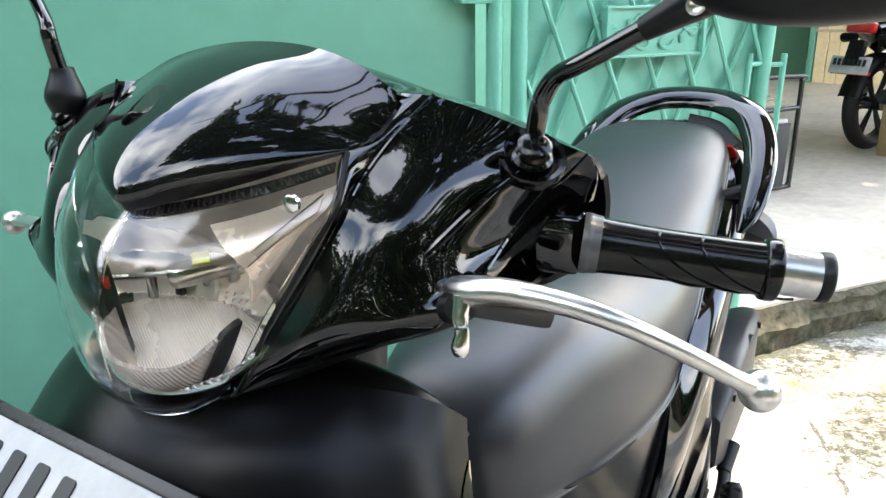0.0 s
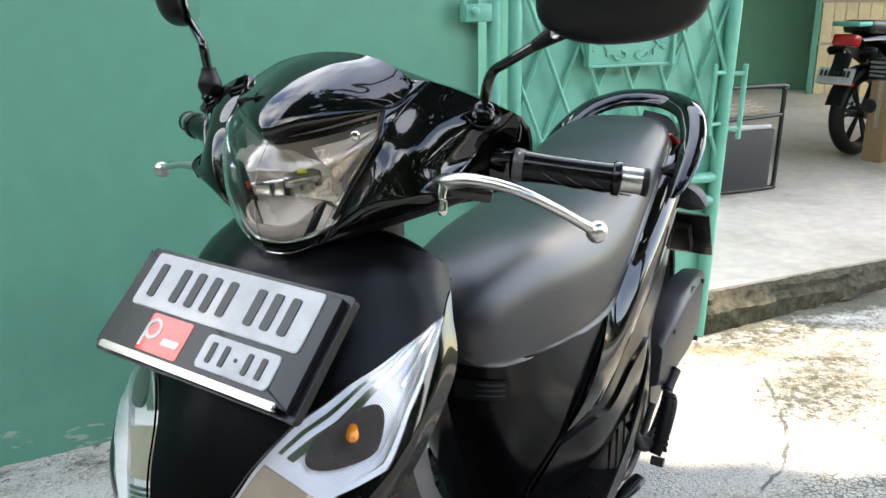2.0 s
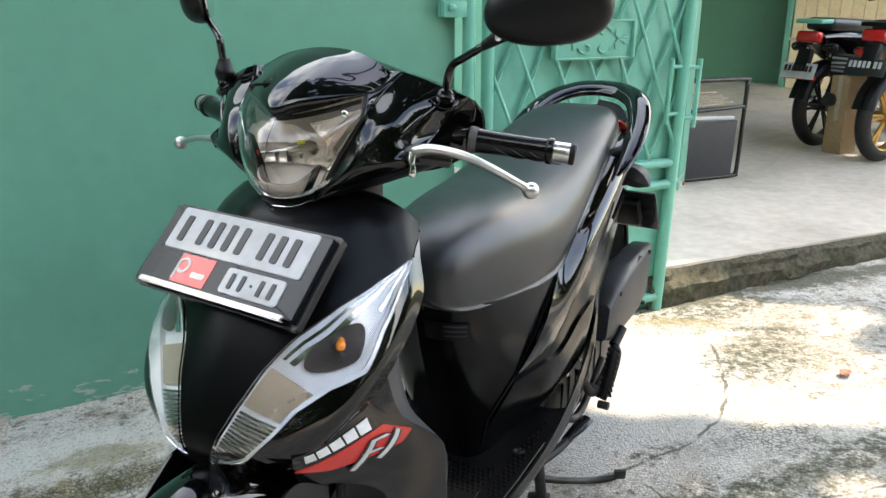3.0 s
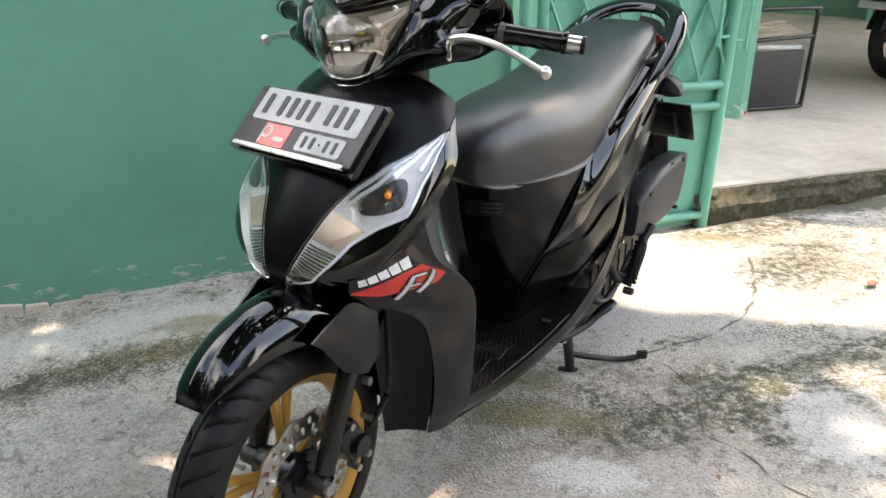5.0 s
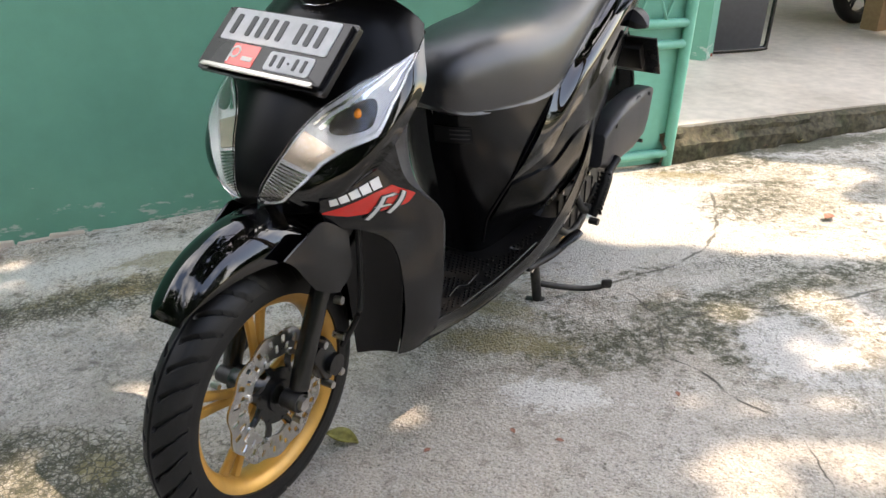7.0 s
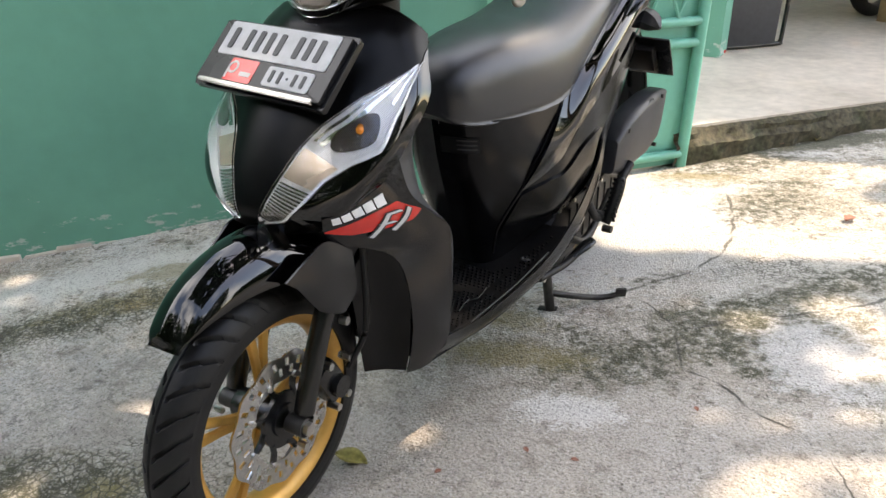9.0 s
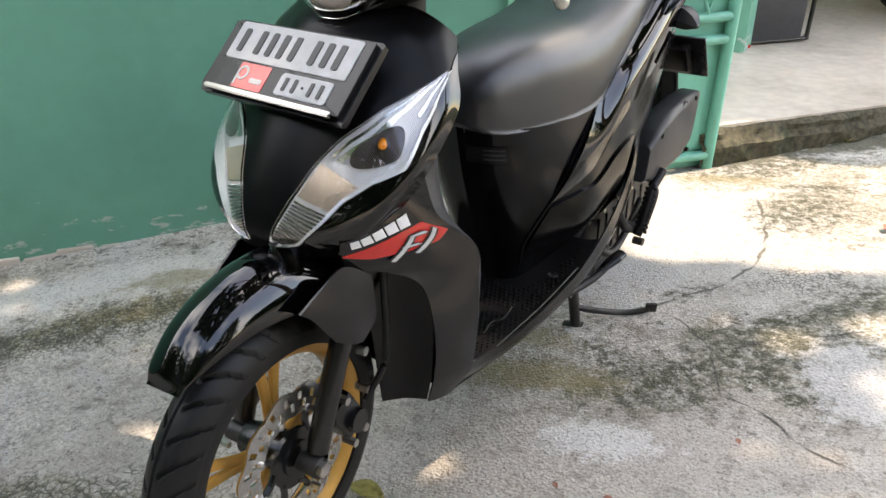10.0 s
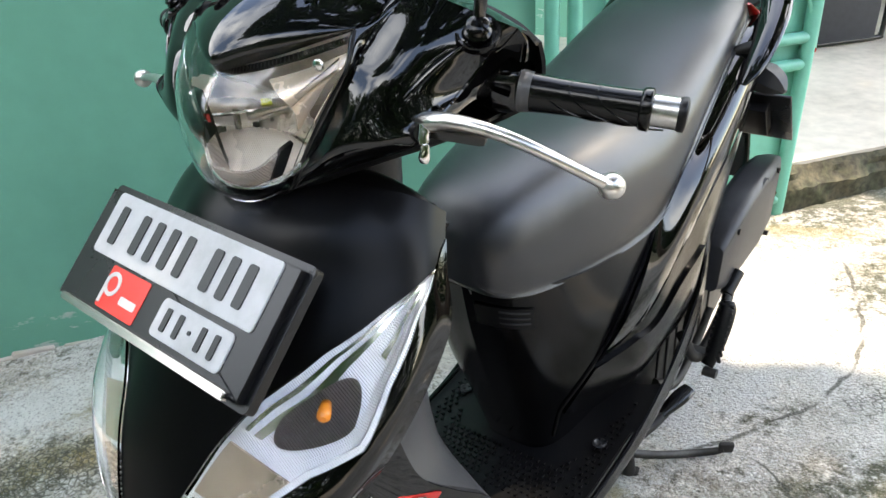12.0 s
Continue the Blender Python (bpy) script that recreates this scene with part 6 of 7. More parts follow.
# seat
def seat_rows():
    rows = []
    for y, hw, top, bot, ym in ((0.500, 0.045, 0.700, 0.655, 0), (0.515, 0.075, 0.735, 0.640, 0), (0.56, 0.100, 0.768, 0.628, 0), (0.66, 0.126, 0.790, 0.620, 0), (0.76, 0.147, 0.797, 0.620, 0),
                               (0.86, 0.157, 0.802, 0.632, 0), (0.96, 0.155, 0.816, 0.688, 0), (1.06, 0.147, 0.842, 0.736, 0), (1.18, 0.137, 0.874, 0.794, 0), (1.29, 0.122, 0.892, 0.838, 0),
                               (1.36, 0.085, 0.893, 0.862, 0), (1.375, 0.04, 0.885, 0.868, 0)):
        h = top - bot
        rows.append([(0, y, top), (0.42 * hw, y, top - 0.03 * h), (0.74 * hw, y, top - 0.13 * h), (0.94 * hw, y, top - 0.36 * h), (1.0 * hw, y, top - 0.66 * h), (0.985 * hw, y, bot + 0.012), (0.93 * hw, y, bot), (0, y, bot + 0.004)])
    return rows


SEAT = seat_rows()
bm = patch(SEAT, 60, 40, both=True, thick=0)
bmesh.ops.holes_fill(bm, edges=[e for e in bm.edges if e.is_boundary], sides=0)
seat = part("seat", bm, VINYL, SC, "long black vinyl seat")
for s in (1, -1):
    part("seam", patch(SEAT, 60, 2, dom=lambda a, b: (0.03 + 0.94 * a, 0.775 + 0.012 * b), off=0.0012, thick=0.002, side=s), VINYL, seat)
for k in range(4):
    part("pleat", tube([(0.035 + 0.012 * k, 0.512 + 0.010 * k, 0.636), (0.036 + 0.012 * k, 0.506 + 0.009 * k, 0.652), (0.036 + 0.012 * k, 0.508 + 0.008 * k, 0.668)], [0.001, 0.0022, 0.0008], 6, n=8), VINYL, seat)

# grab rail, tail lamp, rear turn lamps, number plate holder
half = [(0.148, 1.130, 0.770), (0.153, 1.165, 0.792), (0.152, 1.230, 0.832), (0.141, 1.300, 0.870), (0.112, 1.370, 0.904), (0.064, 1.412, 0.922), (0.020, 1.424, 0.927)]
rail = [(x + 0.028, y, z) for x, y, z in half] + [(0.028 - x, y, z) for x, y, z in half[::-1]]
part("grab_rail", tube(rail, [0.006, 0.018, 0.024, 0.027, 0.030, 0.031, 0.031, 0.031, 0.031, 0.030, 0.027, 0.024, 0.018, 0.006], 18, n=110, flat=0.42, up=(0, -0.45, 0.9)), GLOSS, SC, "glossy black grab rail round the seat's tail")
part("rail_bridge", patch([[(0.10, 1.30, 0.845), (0.075, 1.35, 0.865), (0.03, 1.37, 0.87)], [(0.13, 1.33, 0.868), (0.09, 1.385, 0.892), (0.03, 1.402, 0.902)]], 8, 14, thick=0.006), PLASTIC, SC)
for s in (1, -1):
    part("rail_foot", tube([(0.022 + s * 0.105, 1.20, 0.80), (0.026 + s * 0.140, 1.215, 0.815)], 0.011, 10), PLASTIC, SC)
part("tail_lamp", patch([[(0, 1.545, 0.86), (0.06, 1.525, 0.858), (0.11, 1.45, 0.845), (0.125, 1.40, 0.83)], [(0, 1.585, 0.80), (0.06, 1.56, 0.80), (0.11, 1.49, 0.79), (0.126, 1.43, 0.785)], [(0, 1.57, 0.73), (0.06, 1.55, 0.73), (0.10, 1.49, 0.73), (0.115, 1.43, 0.735)]], 10, 16, both=True, thick=0.01), REDL, SC, "red tail lamp")
for s in (1, -1):
    part("tail_lamp_wing", tube([(s * 0.121, 1.295, 0.868), (s * 0.123, 1.325, 0.846), (s * 0.121, 1.36, 0.815)], [0.004, 0.012, 0.005], 12, n=14, flat=0.6), REDL, SC, "red tail lamp wing")
part("rear_mudguard", patch([[(0, 1.50, 0.72), (0.05, 1.50, 0.715), (0.075, 1.48, 0.70)], [(0, 1.60, 0.62), (0.05, 1.595, 0.615), (0.075, 1.56, 0.60)], [(0, 1.665, 0.48), (0.05, 1.66, 0.48), (0.07, 1.63, 0.48)], [(0, 1.70, 0.36), (0.045, 1.695, 0.36), (0.065, 1.67, 0.36)]], 16, 10, both=True, thick=0.005), PLASTIC, SC)
for s in (1, -1):
    t = part("rear_turn_lamp", tube([(0.02 + s * 0.105, 1.315, 0.735), (0.02 + s * 0.140, 1.302, 0.737), (0.02 + s * 0.172, 1.290, 0.728), (0.02 + s * 0.190, 1.282, 0.718)], [0.020, 0.032, 0.025, 0.005], 6, n=8, flat=0.9), GREYP, SC, "grey rear turn lamp housing")
    part("lens", tube([(0.02 + s * 0.160, 1.318, 0.730), (0.02 + s * 0.150, 1.336, 0.728)], [0.020, 0.015], 12), CLEAR, t)
part("rear_plate", box((0.27, 0.008, 0.135), (0.052, 1.480, 0.602), (32, 0, 0), 0.003), BLACKM, SC, "back of the rear number plate")
part("rear_plate_holder", box((0.20, 0.03, 0.08), (0.045, 1.462, 0.600), (32, 0, 0), 0.006), PLASTIC, SC)

# engine, air box, rear wheel
RA = (0.0, 1.256, 0.25)
build_wheel(RA, 0.252, 0.046, GOLD, disc=False, parent=SC)
AIR = [(1.14, 0.400, 0.026, 0.052), (1.18, 0.412, 0.034, 0.080), (1.28, 0.425, 0.036, 0.095), (1.38, 0.432, 0.036, 0.098), (1.46, 0.440, 0.032, 0.085), (1.52, 0.446, 0.018, 0.060)]
bm = bmesh.new()
rings = []
for y, zc, hx, hz in AIR:
    o = rounded(2 * hx, 2 * hz * 0.86, min(hx, hz) * 0.55, 5)
    rings.append([bm.verts.new((0.150 + x, y + 0.22 * z, zc + z)) for x, z in o])
for p, q in zip(rings, rings[1:]):
    for i in range(len(p)):
        bm.faces.new((p[i], p[(i + 1) % len(p)], q[(i + 1) % len(p)], q[i]))
bm.faces.new(rings[0])
bm.faces.new(rings[-1])
air = part("air_box", bm, GREYP, SC, "grey plastic air filter box")
part("air_cap", box((0.012, 0.10, 0.045), (0.178, 1.33, 0.475), (20, 0, 0), 0.012), GREYP, air)
part("duct", box((0.02, 0.08, 0.03), (0.170, 1.26, 0.355), (14, 0, 0), 0.008), PLASTIC, air)
for y, z in ((1.2, 0.46), (1.44, 0.50), (1.42, 0.36)):
    part("screw", tube([(0.17, y, z), (0.1885, y, z)], 0.006, 8), DARKM, air)
CVT = [(0.86, 0.235, 0.060), (0.90, 0.24, 0.080), (0.98, 0.245, 0.088), (1.08, 0.25, 0.080), (1.18, 0.255, 0.080), (1.27, 0.255, 0.084), (1.33, 0.255, 0.062), (1.36, 0.255, 0.03)]
bm = bmesh.new()
rings = []
for y, zc, h in CVT:
    ring = []
    for x, k in ((0.055, 1.0), (0.105, 1.0), (0.125, 0.86), (0.130, 0.55)):
        ring.append(bm.verts.new((x, y, zc + h * k)))
    for x, k in ((0.130, 0.55), (0.125, 0.86), (0.105, 1.0), (0.055, 1.0)):
        ring.append(bm.verts.new((x, y, zc - h * k)))
    rings.append(ring)
for p, q in zip(rings, rings[1:]):
    for i in range(8):
        bm.faces.new((p[i], p[(i + 1) % 8], q[(i + 1) % 8], q[i]))
bm.faces.new(rings[0])
bm.faces.new(rings[-1])
cvt = part("drive_case", bm, DARKM, SC, "dark ribbed drive case of the engine")
for k in range(7):
    part("rib", box((0.008, 0.010, 0.11), (0.130, 0.97 + 0.045 * k, 0.25), (0, 0, 0), 0.003), DARKM, cvt)
for k in range(6):
    part("bolt", tube([(0.12, 0.90 + 0.085 * k, 0.325), (0.137, 0.90 + 0.085 * k, 0.325)], 0.006, 6), STEEL, cvt)
part("crank_case", box((0.13, 0.26, 0.15), (0.0, 0.90, 0.25), (0, 0, 0), 0.02), DARKM, SC)
part("rear_spring", tube([(0.085, 1.25, 0.30), (0.085, 1.20, 0.52)], 0.024, 12), BLACKM, SC)
part("kick_lever", tube([(0.135, 0.95, 0.235), (0.150, 1.02, 0.20), (0.155, 1.10, 0.235), (0.160, 1.16, 0.30)], [0.012, 0.010, 0.009, 0.008], 10, n=24), DARKM, SC)
# passenger step, folded
st = part("passenger_step", tube([(0.165, 1.035, 0.275), (0.205, 1.045, 0.268)], 0.014, 12), DARKM, SC, "folded passenger step with ribbed rubber")
part("step_rubber", tube([(0.205, 1.030, 0.258), (0.212, 1.055, 0.300), (0.214, 1.085, 0.350), (0.212, 1.095, 0.368)], [0.013, 0.016, 0.016, 0.010], 12, n=20, flat=0.8), PLASTIC, st)
for k in range(9):
    f = k / 8
    part("step_rib", box((0.030, 0.006, 0.022), (0.2115, 1.038 + 0.05 * f, 0.272 + 0.085 * f), (30, 0, 0), 0.002), PLASTIC, st)
part("step_bolt", tube([(0.20, 1.028, 0.245), (0.225, 1.028, 0.245)], 0.010, 10), DARKM, st)
part("step_arm", tube([(0.16, 1.00, 0.33), (0.185, 1.03, 0.27), (0.19, 1.14, 0.31), (0.185, 1.19, 0.345)], 0.011, 10, n=20), DARKM, st)
part("step_grip", tube([(0.185, 1.17, 0.335), (0.19, 1.215, 0.365)], 0.013, 10), PLASTIC, st)
# stand
stand = part("centre_stand", tube([(0.10, 0.90, 0.17), (0.105, 0.915, 0.09), (0.108, 0.930, 0.012)], 0.0135, 10, n=12), DARKM, SC, "dark steel centre stand, lowered")
part("leg", tube([(-0.10, 0.90, 0.17), (-0.105, 0.915, 0.09), (-0.108, 0.930, 0.002)], 0.0135, 10, n=12), DARKM, stand)
part("foot", box((0.055, 0.030, 0.014), (0.100, 0.932, 0.010), (0, -6, 15), 0.005), DARKM, stand)
part("foot", box((0.055, 0.030, 0.014), (-0.110, 0.932, 0.006), (0, 0, 0), 0.005), DARKM, stand)
part("cross_bar", tube([(-0.10, 0.905, 0.13), (0.10, 0.905, 0.13)], 0.012, 10), DARKM, stand)
tang = part("tang", tube([(0.10, 0.915, 0.075), (0.15, 0.965, 0.055), (0.20, 1.03, 0.034), (0.235, 1.055, 0.038), (0.25, 1.062, 0.046)], [0.009, 0.0085, 0.008, 0.0075, 0.007], 10, n=24), DARKM, stand)
part("tang_pad", box((0.030, 0.010, 0.026), (0.254, 1.064, 0.050), (10, 0, 35), 0.004), DARKM, tang)
side = part("side_stand", tube([(0.125, 0.82, 0.165), (0.155, 0.90, 0.180), (0.175, 0.955, 0.205)], [0.010, 0.010, 0.009], 10, n=16), DARKM, SC, "folded side stand")
part("side_foot", tube([(0.160, 0.92, 0.190), (0.180, 0.965, 0.212), (0.190, 0.99, 0.222)], [0.010, 0.017, 0.014], 12, n=10, flat=0.6), BLACKM, side)
part("spring", tube([(0.11, 0.87, 0.13), (0.11, 0.915, 0.17)], 0.008, 8), STEEL, stand)

# ---- parked motorcycles in the carport ----
def spoke_wheel(parent, at, R, rim_mat, name, spokes=6):
    w = part(name, lathe([(-0.028, R * 0.72), (-0.032, R * 0.78), (-0.022, R * 0.77), (0.022, R * 0.77), (0.032, R * 0.78), (0.028, R * 0.72), (0, R * 0.69)], 48, "X", at, closed=True), rim_mat, parent)
    tyre = []
    for k in range(15):
        a = math.pi * (k / 14 - 0.5) * 1.15
        tyre.append((0.046 * math.sin(a), R - R * 0.24 * (1 - math.cos(a)) * 0.85))
    part("tyre", lathe(tyre, 64, "X", at, closed=True), RUBBER, w)
    part("hub", tube([(at[0] - 0.06, at[1], at[2]), (at[0] + 0.06, at[1], at[2])], 0.04, 20), rim_mat, w)
    for k in range(spokes):
        a = 2 * math.pi * k / spokes
        for d in (-0.10, 0.10):
            part("spoke", tube([(at[0], at[1] + r * math.cos(a + d), at[2] + r * math.sin(a + d)) for r in (0.03, R * 0.70)], 0.011, 6), rim_mat, w)
    return w


def parked_motorcycle(at, turn, rim_mat, label, plate_white, green_top):
    """Seen from behind: rear axle over the origin, y forward, x to the bike's right."""
    m = thing("motorcycle", pose(*at, 0, 0, turn), label, "motorcycle", group="motorcycles parked in the carport")
    R = 0.29
    spoke_wheel(m, (0, 0, R), R, rim_mat, "rear_wheel")
    spoke_wheel(m, (0, 1.25, R), R, rim_mat, "front_wheel")
    for s in (1, -1):
        part("swing_arm", tube([(s * 0.09, 0.0, R), (s * 0.10, 0.45, 0.36)], 0.017, 8), DARKM, m)
        part("shock", tube([(s * 0.10, 0.03, R + 0.02), (s * 0.11, 0.16, 0.66)], 0.022, 12), STEEL, m)
        part("fork_leg", tube([(s * 0.08, 1.25, R), (s * 0.08, 1.05, 0.80)], 0.018, 10), STEEL, m)
        part("handlebar", tube([(s * 0.02, 0.98, 0.98), (s * 0.18, 0.93, 1.02), (s * 0.33, 0.86, 1.0)], 0.013, 8), BLACKM, m)
        part("mirror", box((0.10, 0.02, 0.06), (s * 0.30, 0.93, 1.16), (0, 0, 0), 0.009), PLASTIC, m)
        t = part("turn_lamp", tube([(s * 0.07, -0.16, 0.70), (s * 0.15, -0.17, 0.695), (s * 0.17, -0.17, 0.69)], [0.02, 0.03, 0.012], 12, n=10), PLASTIC, m)
        part("lens", tube([(s * 0.13, -0.185, 0.695), (s * 0.13, -0.205, 0.693)], [0.026, 0.018], 12), REDL if not plate_white else CLEAR, t)
    guard = [[(0, -0.30 * math.cos(radians(a)) - 0.0, R + 0.315 * math.sin(radians(a))), (0.05, -0.298 * math.cos(radians(a)), R + 0.31 * math.sin(radians(a))), (0.07, -0.285 * math.cos(radians(a)), R + 0.285 * math.sin(radians(a)))] for a in (12, 40, 70, 100, 130)]
    part("rear_mudguard", patch(guard, 24, 8, both=True, thick=0.004), PLASTIC, m)
    body = [[(0, -0.22, 0.80), (0.06, -0.20, 0.79), (0.085, -0.17, 0.75), (0.06, -0.14, 0.68)], [(0, 0.05, 0.82), (0.09, 0.05, 0.80), (0.12, 0.05, 0.74), (0.10, 0.08, 0.60)],
            [(0, 0.40, 0.78), (0.10, 0.40, 0.76), (0.135, 0.40, 0.66), (0.11, 0.40, 0.46)], [(0, 0.75, 0.70), (0.08, 0.75, 0.66), (0.12, 0.75, 0.52), (0.10, 0.75, 0.32)]]
    part("body", patch(body, 30, 14, both=True, thick=0.005), GLOSS, m)
    low = -0.07 if plate_white else 0.0
    part("seat", box((0.22, 0.62, 0.085), (0, 0.16, 0.835), (-3, 0, 0), 0.035, segs=4), VINYL, m)
    lampz = 0.80
    part("tail_lamp", box((0.17, 0.07, 0.075), (0, -0.235, lampz + 0.5 * low), (-14, 0, 0), 0.022, segs=3), REDL, m, "red tail lamp")
    part("tail_rack", box((0.20, 0.16, 0.03), (0, -0.19, 0.868), (0, 0, 0), 0.012), TEALG if green_top else PLASTIC, m)
    pl = part("number_plate", box((0.26, 0.006, 0.105), (0, -0.305, 0.615 + low), (-18, 0, 0), 0.002), WHITEP if plate_white else BARS, m, "number plate with plain bars")
    for k in range(7):
        part("bar", box((0.018, 0.004, 0.040), (-0.095 + 0.03 * k + (0.012 if k > 4 else 0), -0.3085 - 0.006, 0.632 + low), (-18, 0, 0), 0), BARS if plate_white else WHITEP, pl, smooth=False)
    part("bar", box((0.07, 0.004, 0.018), (0.055, -0.298, 0.580 + low), (-18, 0, 0), 0), BARS if plate_white else WHITEP, pl, smooth=False)
    if plate_white:
        part("red_strip", box((0.262, 0.008, 0.022), (0, -0.292, 0.568 + low), (-18, 0, 0), 0.002), REDV, pl)
    part("plate_stay", box((0.10, 0.05, 0.16), (0, -0.265, 0.68 + low), (-18, 0, 0), 0.012), PLASTIC, m)
    part("silencer", tube([(0.14, 0.45, 0.28), (0.16, 0.10, 0.30), (0.165, -0.16, 0.36), (0.165, -0.18, 0.365)], [0.022, 0.045, 0.045, 0.03], 16, n=20), DARKM, m)
    part("engine", box((0.20, 0.34, 0.26), (0, 0.55, 0.34), (0, 0, 0), 0.04), DARKM, m)
    part("front_panel", box((0.26, 0.10, 0.40), (0, 0.93, 0.78), (22, 0, 0), 0.04, segs=3), GLOSS, m)
    part("side_stand", tube([(-0.10, 0.50, 0.28), (-0.22, 0.46, 0.005)], 0.011, 8), DARKM, m)
    return m


parked_motorcycle((0.56, 5.40, 0.13), -34, DARKM, "dark motorcycle with a white number plate, seen from behind", True, True)
parked_motorcycle((0.95, 4.98, 0.13), -34, GOLD, "dark motorcycle with gold wheels and black plate", False, False)
bx = thing("cardboard_box", pose(0.71, 5.24, 0.13, 0, 0, -30), "tall brown cardboard box standing between two motorcycles", "box")
part("carton", box((0.13, 0.20, 0.52), (0, 0, 0.26), (0, 0, 0), 0.006), CARD, bx)
part("tape", box((0.03, 0.202, 0.30), (0.0, 0, 0.372), (0, 0, 0), 0.001), WOOD, bx)
cloth = thing("striped_cloth", pose(0.71, 5.28, 0.65, 0, 0, -34), "folded black and white striped cloth on a cardboard box", "cloth")
for k in range(9):
    part("fold", box((0.22, 0.13, 0.014), (0, 0.0, 0.014 * k + 0.008), (0, 2 * math.sin(k), 0), 0.005), WHITEP if k % 2 else BARS, cloth)

# fallen leaves
def fallen_leaf(at, turn, size, mat, label):
    bm = bmesh.new()
    n = 8
    rows = []
    for i in range(n + 1):
        f = i / n
        w = 0.30 * size * math.sin(math.pi * f) ** 0.8
        rows.append([bm.verts.new((size * (f - 0.5), w * k, 0.004 + 0.10 * size * (abs(k) ** 1.5) + 0.06 * size * math.sin(4 * f))) for k in (-1, -0.5, 0, 0.5, 1)])
    for a, b in zip(rows, rows[1:]):
        for k in range(4):
            bm.faces.new((a[k], a[k + 1], b[k + 1], b[k]))
    ob = solo("fallen_leaf", bm, mat, label, "leaf", group="fallen leaves", at=pose(at[0], at[1], ground_height(*at) + 0.003, 0, 0, turn))
    ob.modifiers.new("thickness", "SOLIDIFY").thickness = 0.0008


fallen_leaf((0.014, -0.038), 10, 0.075, LEAFY, "curled olive and yellow leaf on the cement")
fallen_leaf((0.43, 2.56), 60, 0.075, LEAFD, "dry red-brown leaf by the kerb")
fallen_leaf((0.56, 2.70), 100, 0.080, LEAFY, "dry grey leaf leaning on the kerb")
fallen_leaf((0.78, 1.685), 70, 0.060, LEAFD, "small dry brown leaf on the cement")
for x, y, d in ((0.43, 0.14, 20), (0.33, 0.13, 140), (0.20, 0.0, 70), (0.9, 0.9, 10), (-0.6, 0.2, 50), (0.6, 0.4, 120), (-0.9, 0.55, 30)):
    fallen_leaf((x, y), d, 0.018, LEAFD, "tiny dry leaf scrap on the cement")


rag = bmesh.new()
bmesh.ops.create_icosphere(rag, subdivisions=3, radius=0.03)
for v in rag.verts:
    f = 1 + 0.5 * noise.noise(v.co * 60) + 0.25 * noise.noise(v.co * 140)
    v.co = Vector((v.co.x * f * 1.2, v.co.y * f, max(-0.018, v.co.z * f * 0.7)))
solo("rag", rag, REDV, "crumpled red rag on the carport floor", "rag", at=pose(-0.135, 3.84, 0.148))


# ---- trees over the street ----
def build_tree(at, height, lean, limbs, leaves, seed, label, size=0.1):
    rnd = random.Random(seed)
    root = thing("street_tree", pose(*at), label, "tree")
    top = Vector((lean[0], lean[1], height))
    part("trunk", tube([(0, 0, -0.1), (0.1 * lean[0], 0.1 * lean[1], height * 0.4), tuple(top * 0.8)], [0.20, 0.14, 0.08], 12, n=14), BARK, root)
    bm, lf = bmesh.new(), []
    for lo, hi, clear in limbs:
        mid = (Vector(lo) + Vector(hi)) / 2
        s0 = top * 0.62
        p = mid - Vector(at)
        tube([tuple(s0), tuple(s0.lerp(p, 0.5) + Vector((0, 0, 0.3))), tuple(p)], [0.07, 0.045, 0.015], 7, n=12, bm=bm)
    part("limbs", bm, BARK, root)
    co, fa = [], []
    for lo, hi, n in leaves:
        k = 0
        while k < n:
            c = Vector([rnd.uniform(a, b) for a, b in zip(lo, hi)])
            k += 1
            if gap(c):
                continue
            a = Vector((rnd.gauss(0, 1), rnd.gauss(0, 1), rnd.gauss(0, 0.45))).normalized()
            b = a.cross(Vector((rnd.gauss(0, 0.5), rnd.gauss(0, 0.5), 1))).normalized()
            L, W = size * rnd.uniform(0.7, 1.4), size * rnd.uniform(0.26, 0.48)
            c = c - Vector(at)
            i = len(co)
            up = a.cross(b) * 0.012
            co += [c - a * L / 2, c + b * W - up, c + a * L / 2, c - b * W - up]
            fa += [(i, i + 1, i + 2), (i, i + 2, i + 3)]
    me = bpy.data.meshes.new("crown")
    me.from_pydata([tuple(v) for v in co], [], fa)
    me.materials.append(LEAFT)
    ob = new("crown", me)
    ob.parent = root
    tagged(ob, "loose crown of small leaves with gaps", kind="stuff")


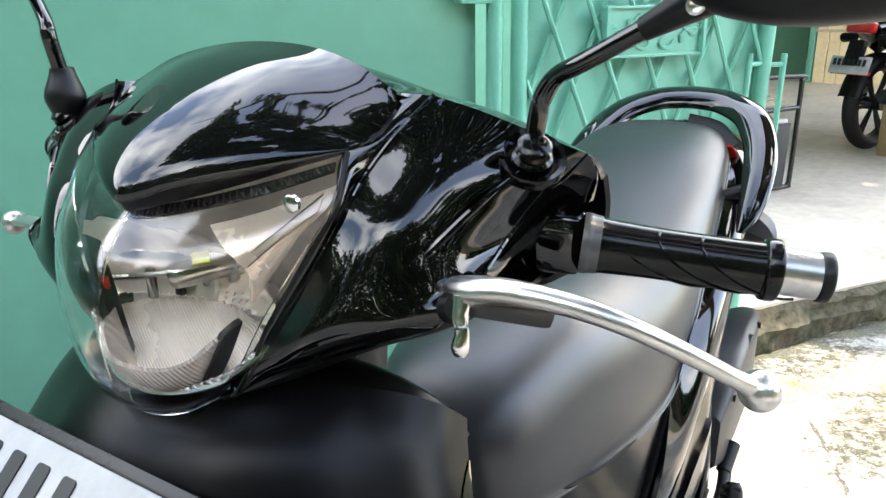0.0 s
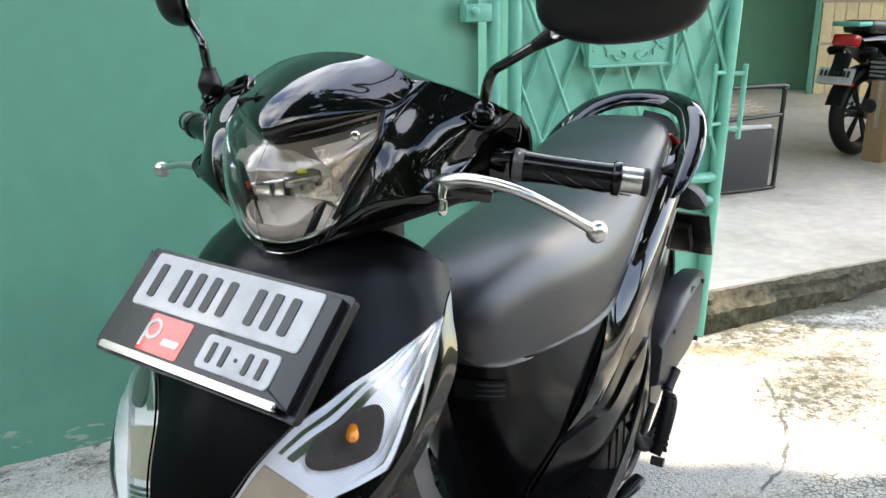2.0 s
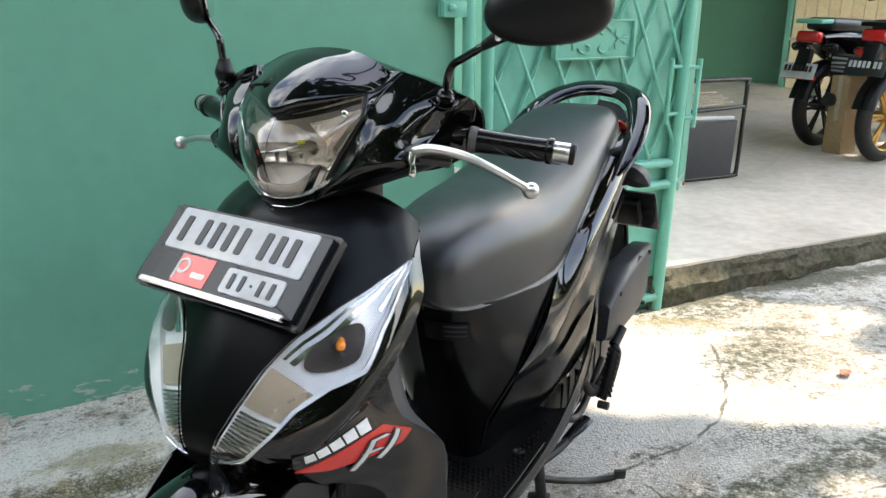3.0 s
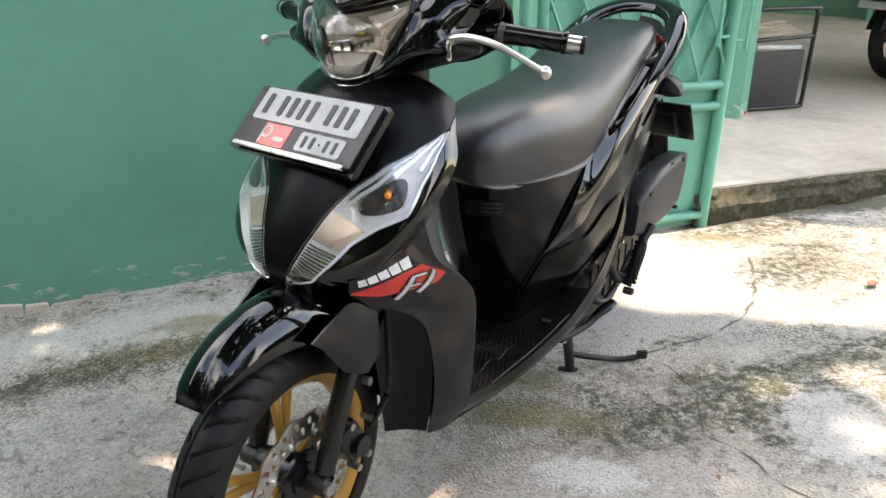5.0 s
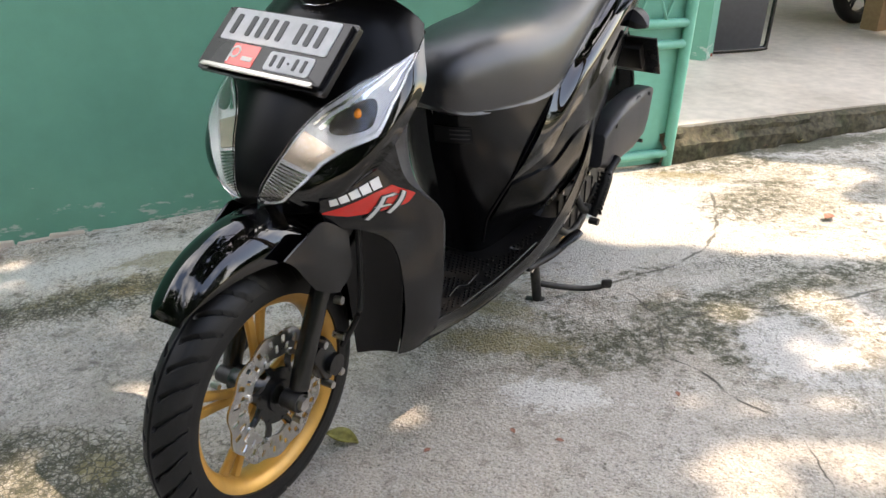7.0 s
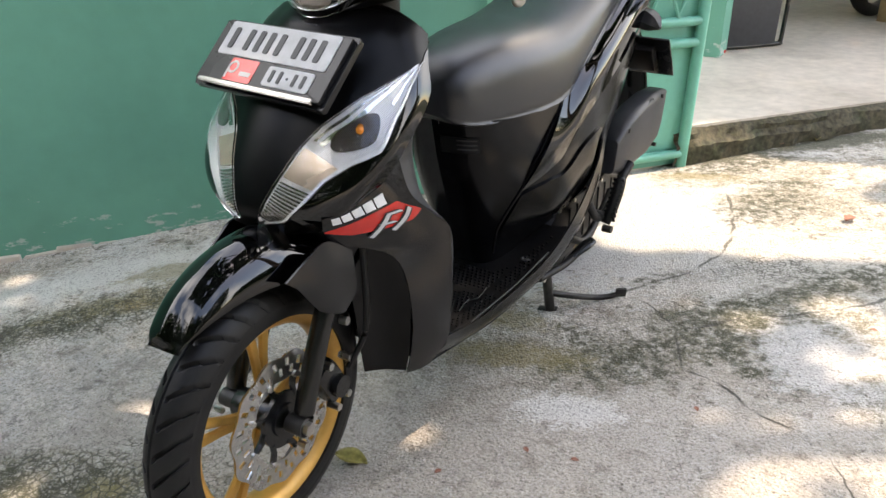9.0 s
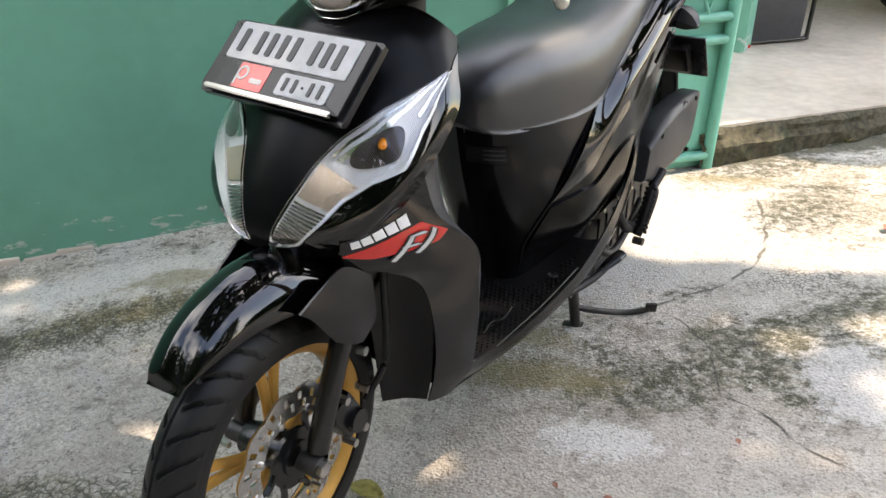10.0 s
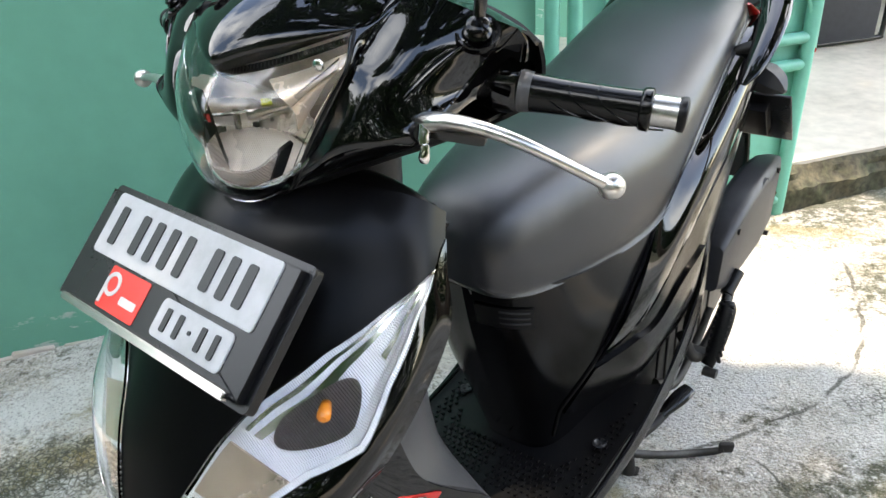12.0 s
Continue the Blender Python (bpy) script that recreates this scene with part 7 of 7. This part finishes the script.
def gap(c):
    """True where the crowns stand open: a clearing in the foliage, and small holes all over."""
    if c.z > 6 and c.y < 1.7 and c.x < 4.8:  # boughs over the street, ragged towards the open sky
        edge = 0.55 * min(1.0, max(0.0, (c.y - 0.2) / 1.5))
        return noise.noise((c.x * 1.3, c.y * 1.3, 3.0)) + 0.5 * noise.noise((c.x * 4.0, c.y * 4.0, 8.0)) > 0.44 - edge
    if c.y < -4 or c.x > 5.8:
        return noise.noise((c.x * 0.9, c.y * 0.9, c.z * 0.9)) > 0.22 + 0.3 * (1 - c.z / 5)
    g = c - SUN_DIR * (c.z / SUN_DIR.z)  # where this leaf's shade falls
    carport = g.x > -0.6 and g.y > 1.9 + 1.17 * g.x
    if not carport and (g.x - 0.25) ** 2 / 6.5 + (g.y - 0.5) ** 2 / (18.0 if g.y > 0.5 else 8.0) > 1 + 0.5 * noise.noise((g.x, g.y, 1)) and g.x > -2.4:
        return True
    open_x, open_y = (g.x - 0.45) / 0.62, (g.y - 1.75) / 0.78
    d = open_x * open_x + open_y * open_y + 0.9 * noise.noise((g.x * 2.3, g.y * 2.3, 7))
    if d < 0.75:
        return True
    for hx, hy, r in ((0.757, 0.328, 0.105), (0.90, 0.405, 0.105), (0.761, 0.151, 0.095), (0.945, 0.284, 0.06), (0.845, 0.525, 0.075), (0.86, 0.66, 0.09), (-0.118, 0.229, 0.095), (-0.017, 0.165, 0.085),
                      (0.035, 0.115, 0.075), (-0.222, -0.175, 0.085), (-0.047, 0.038, 0.065), (-0.507, -0.100, 0.065), (-0.45, -0.47, 0.085), (0.60, 0.42, 0.06), (0.80, 0.95, 0.09), (0.60, 0.80, 0.06), (0.95, 0.85, 0.10)):
        if (g.x - hx) ** 2 + (g.y - hy) ** 2 < (r + 0.015) ** 2 * (1 + 0.7 * noise.noise((g.x * 12, g.y * 12, 9))):
            return True
    return noise.noise((g.x * 3.1, g.y * 3.1, 2.0)) + 0.5 * noise.noise((g.x * 9.0, g.y * 9.0, 4.0)) > (0.62 if carport else 1.0)


build_tree((5.2, 3.6, 0), 9.6, (-1.6, -0.2), [((3, 3, 8.0), (4, 4, 8.8), 0), ((1, 2, 8.2), (2, 3, 9.0), 0), ((-3, 0, 5.2), (-2, 1, 6.0), 0), ((4, 6, 8.2), (5, 7, 9.0), 0), ((0, -1.4, 7.0), (0.6, -0.8, 7.6), 0)],
           [((0.6, 1.6, 7.0), (6.2, 8.4, 7.5), 60000), ((-2.4, -3.4, 6.8), (4.2, 1.6, 7.7), 46000)], 5, "broad street tree whose crown shades the yard")
for k, (x, y, a, b) in enumerate(((6.5, -5.6, (4.6, -7.4, 0.3), (8.4, -3.8, 6.8)), (4.0, -6.6, (1.6, -8.4, 0.3), (6.4, -5.0, 6.8)), (-0.6, -7.2, (-3.0, -9.0, 0.3), (1.8, -5.6, 6.0)), (-5.0, -6.0, (-7.0, -8.0, 0.3), (-2.8, -4.4, 4.8)), (7.4, -2.0, (6.0, -5.0, 0.3), (9.0, 1.0, 5.2)), (13.0, 7.0, (11.0, 4.0, 0.3), (15.0, 10.0, 3.4)))):
    mid = [(p + q) / 2 for p, q in zip(a, b)]
    build_tree((x, y, 0), 4.6, (mid[0] - x, mid[1] - y), [((mid[0] - 1.4, mid[1] - 0.6, 2.0), (mid[0] - 0.6, mid[1], 3.4), 0), ((mid[0] + 0.6, mid[1], 2.2), (mid[0] + 1.4, mid[1] + 0.6, 3.6), 0), ((mid[0], mid[1], 3.2), (mid[0], mid[1], 4.6), 0)],
               [(a, b, 17000)], 20 + k, "bushy dark green tree across the street", 0.22)
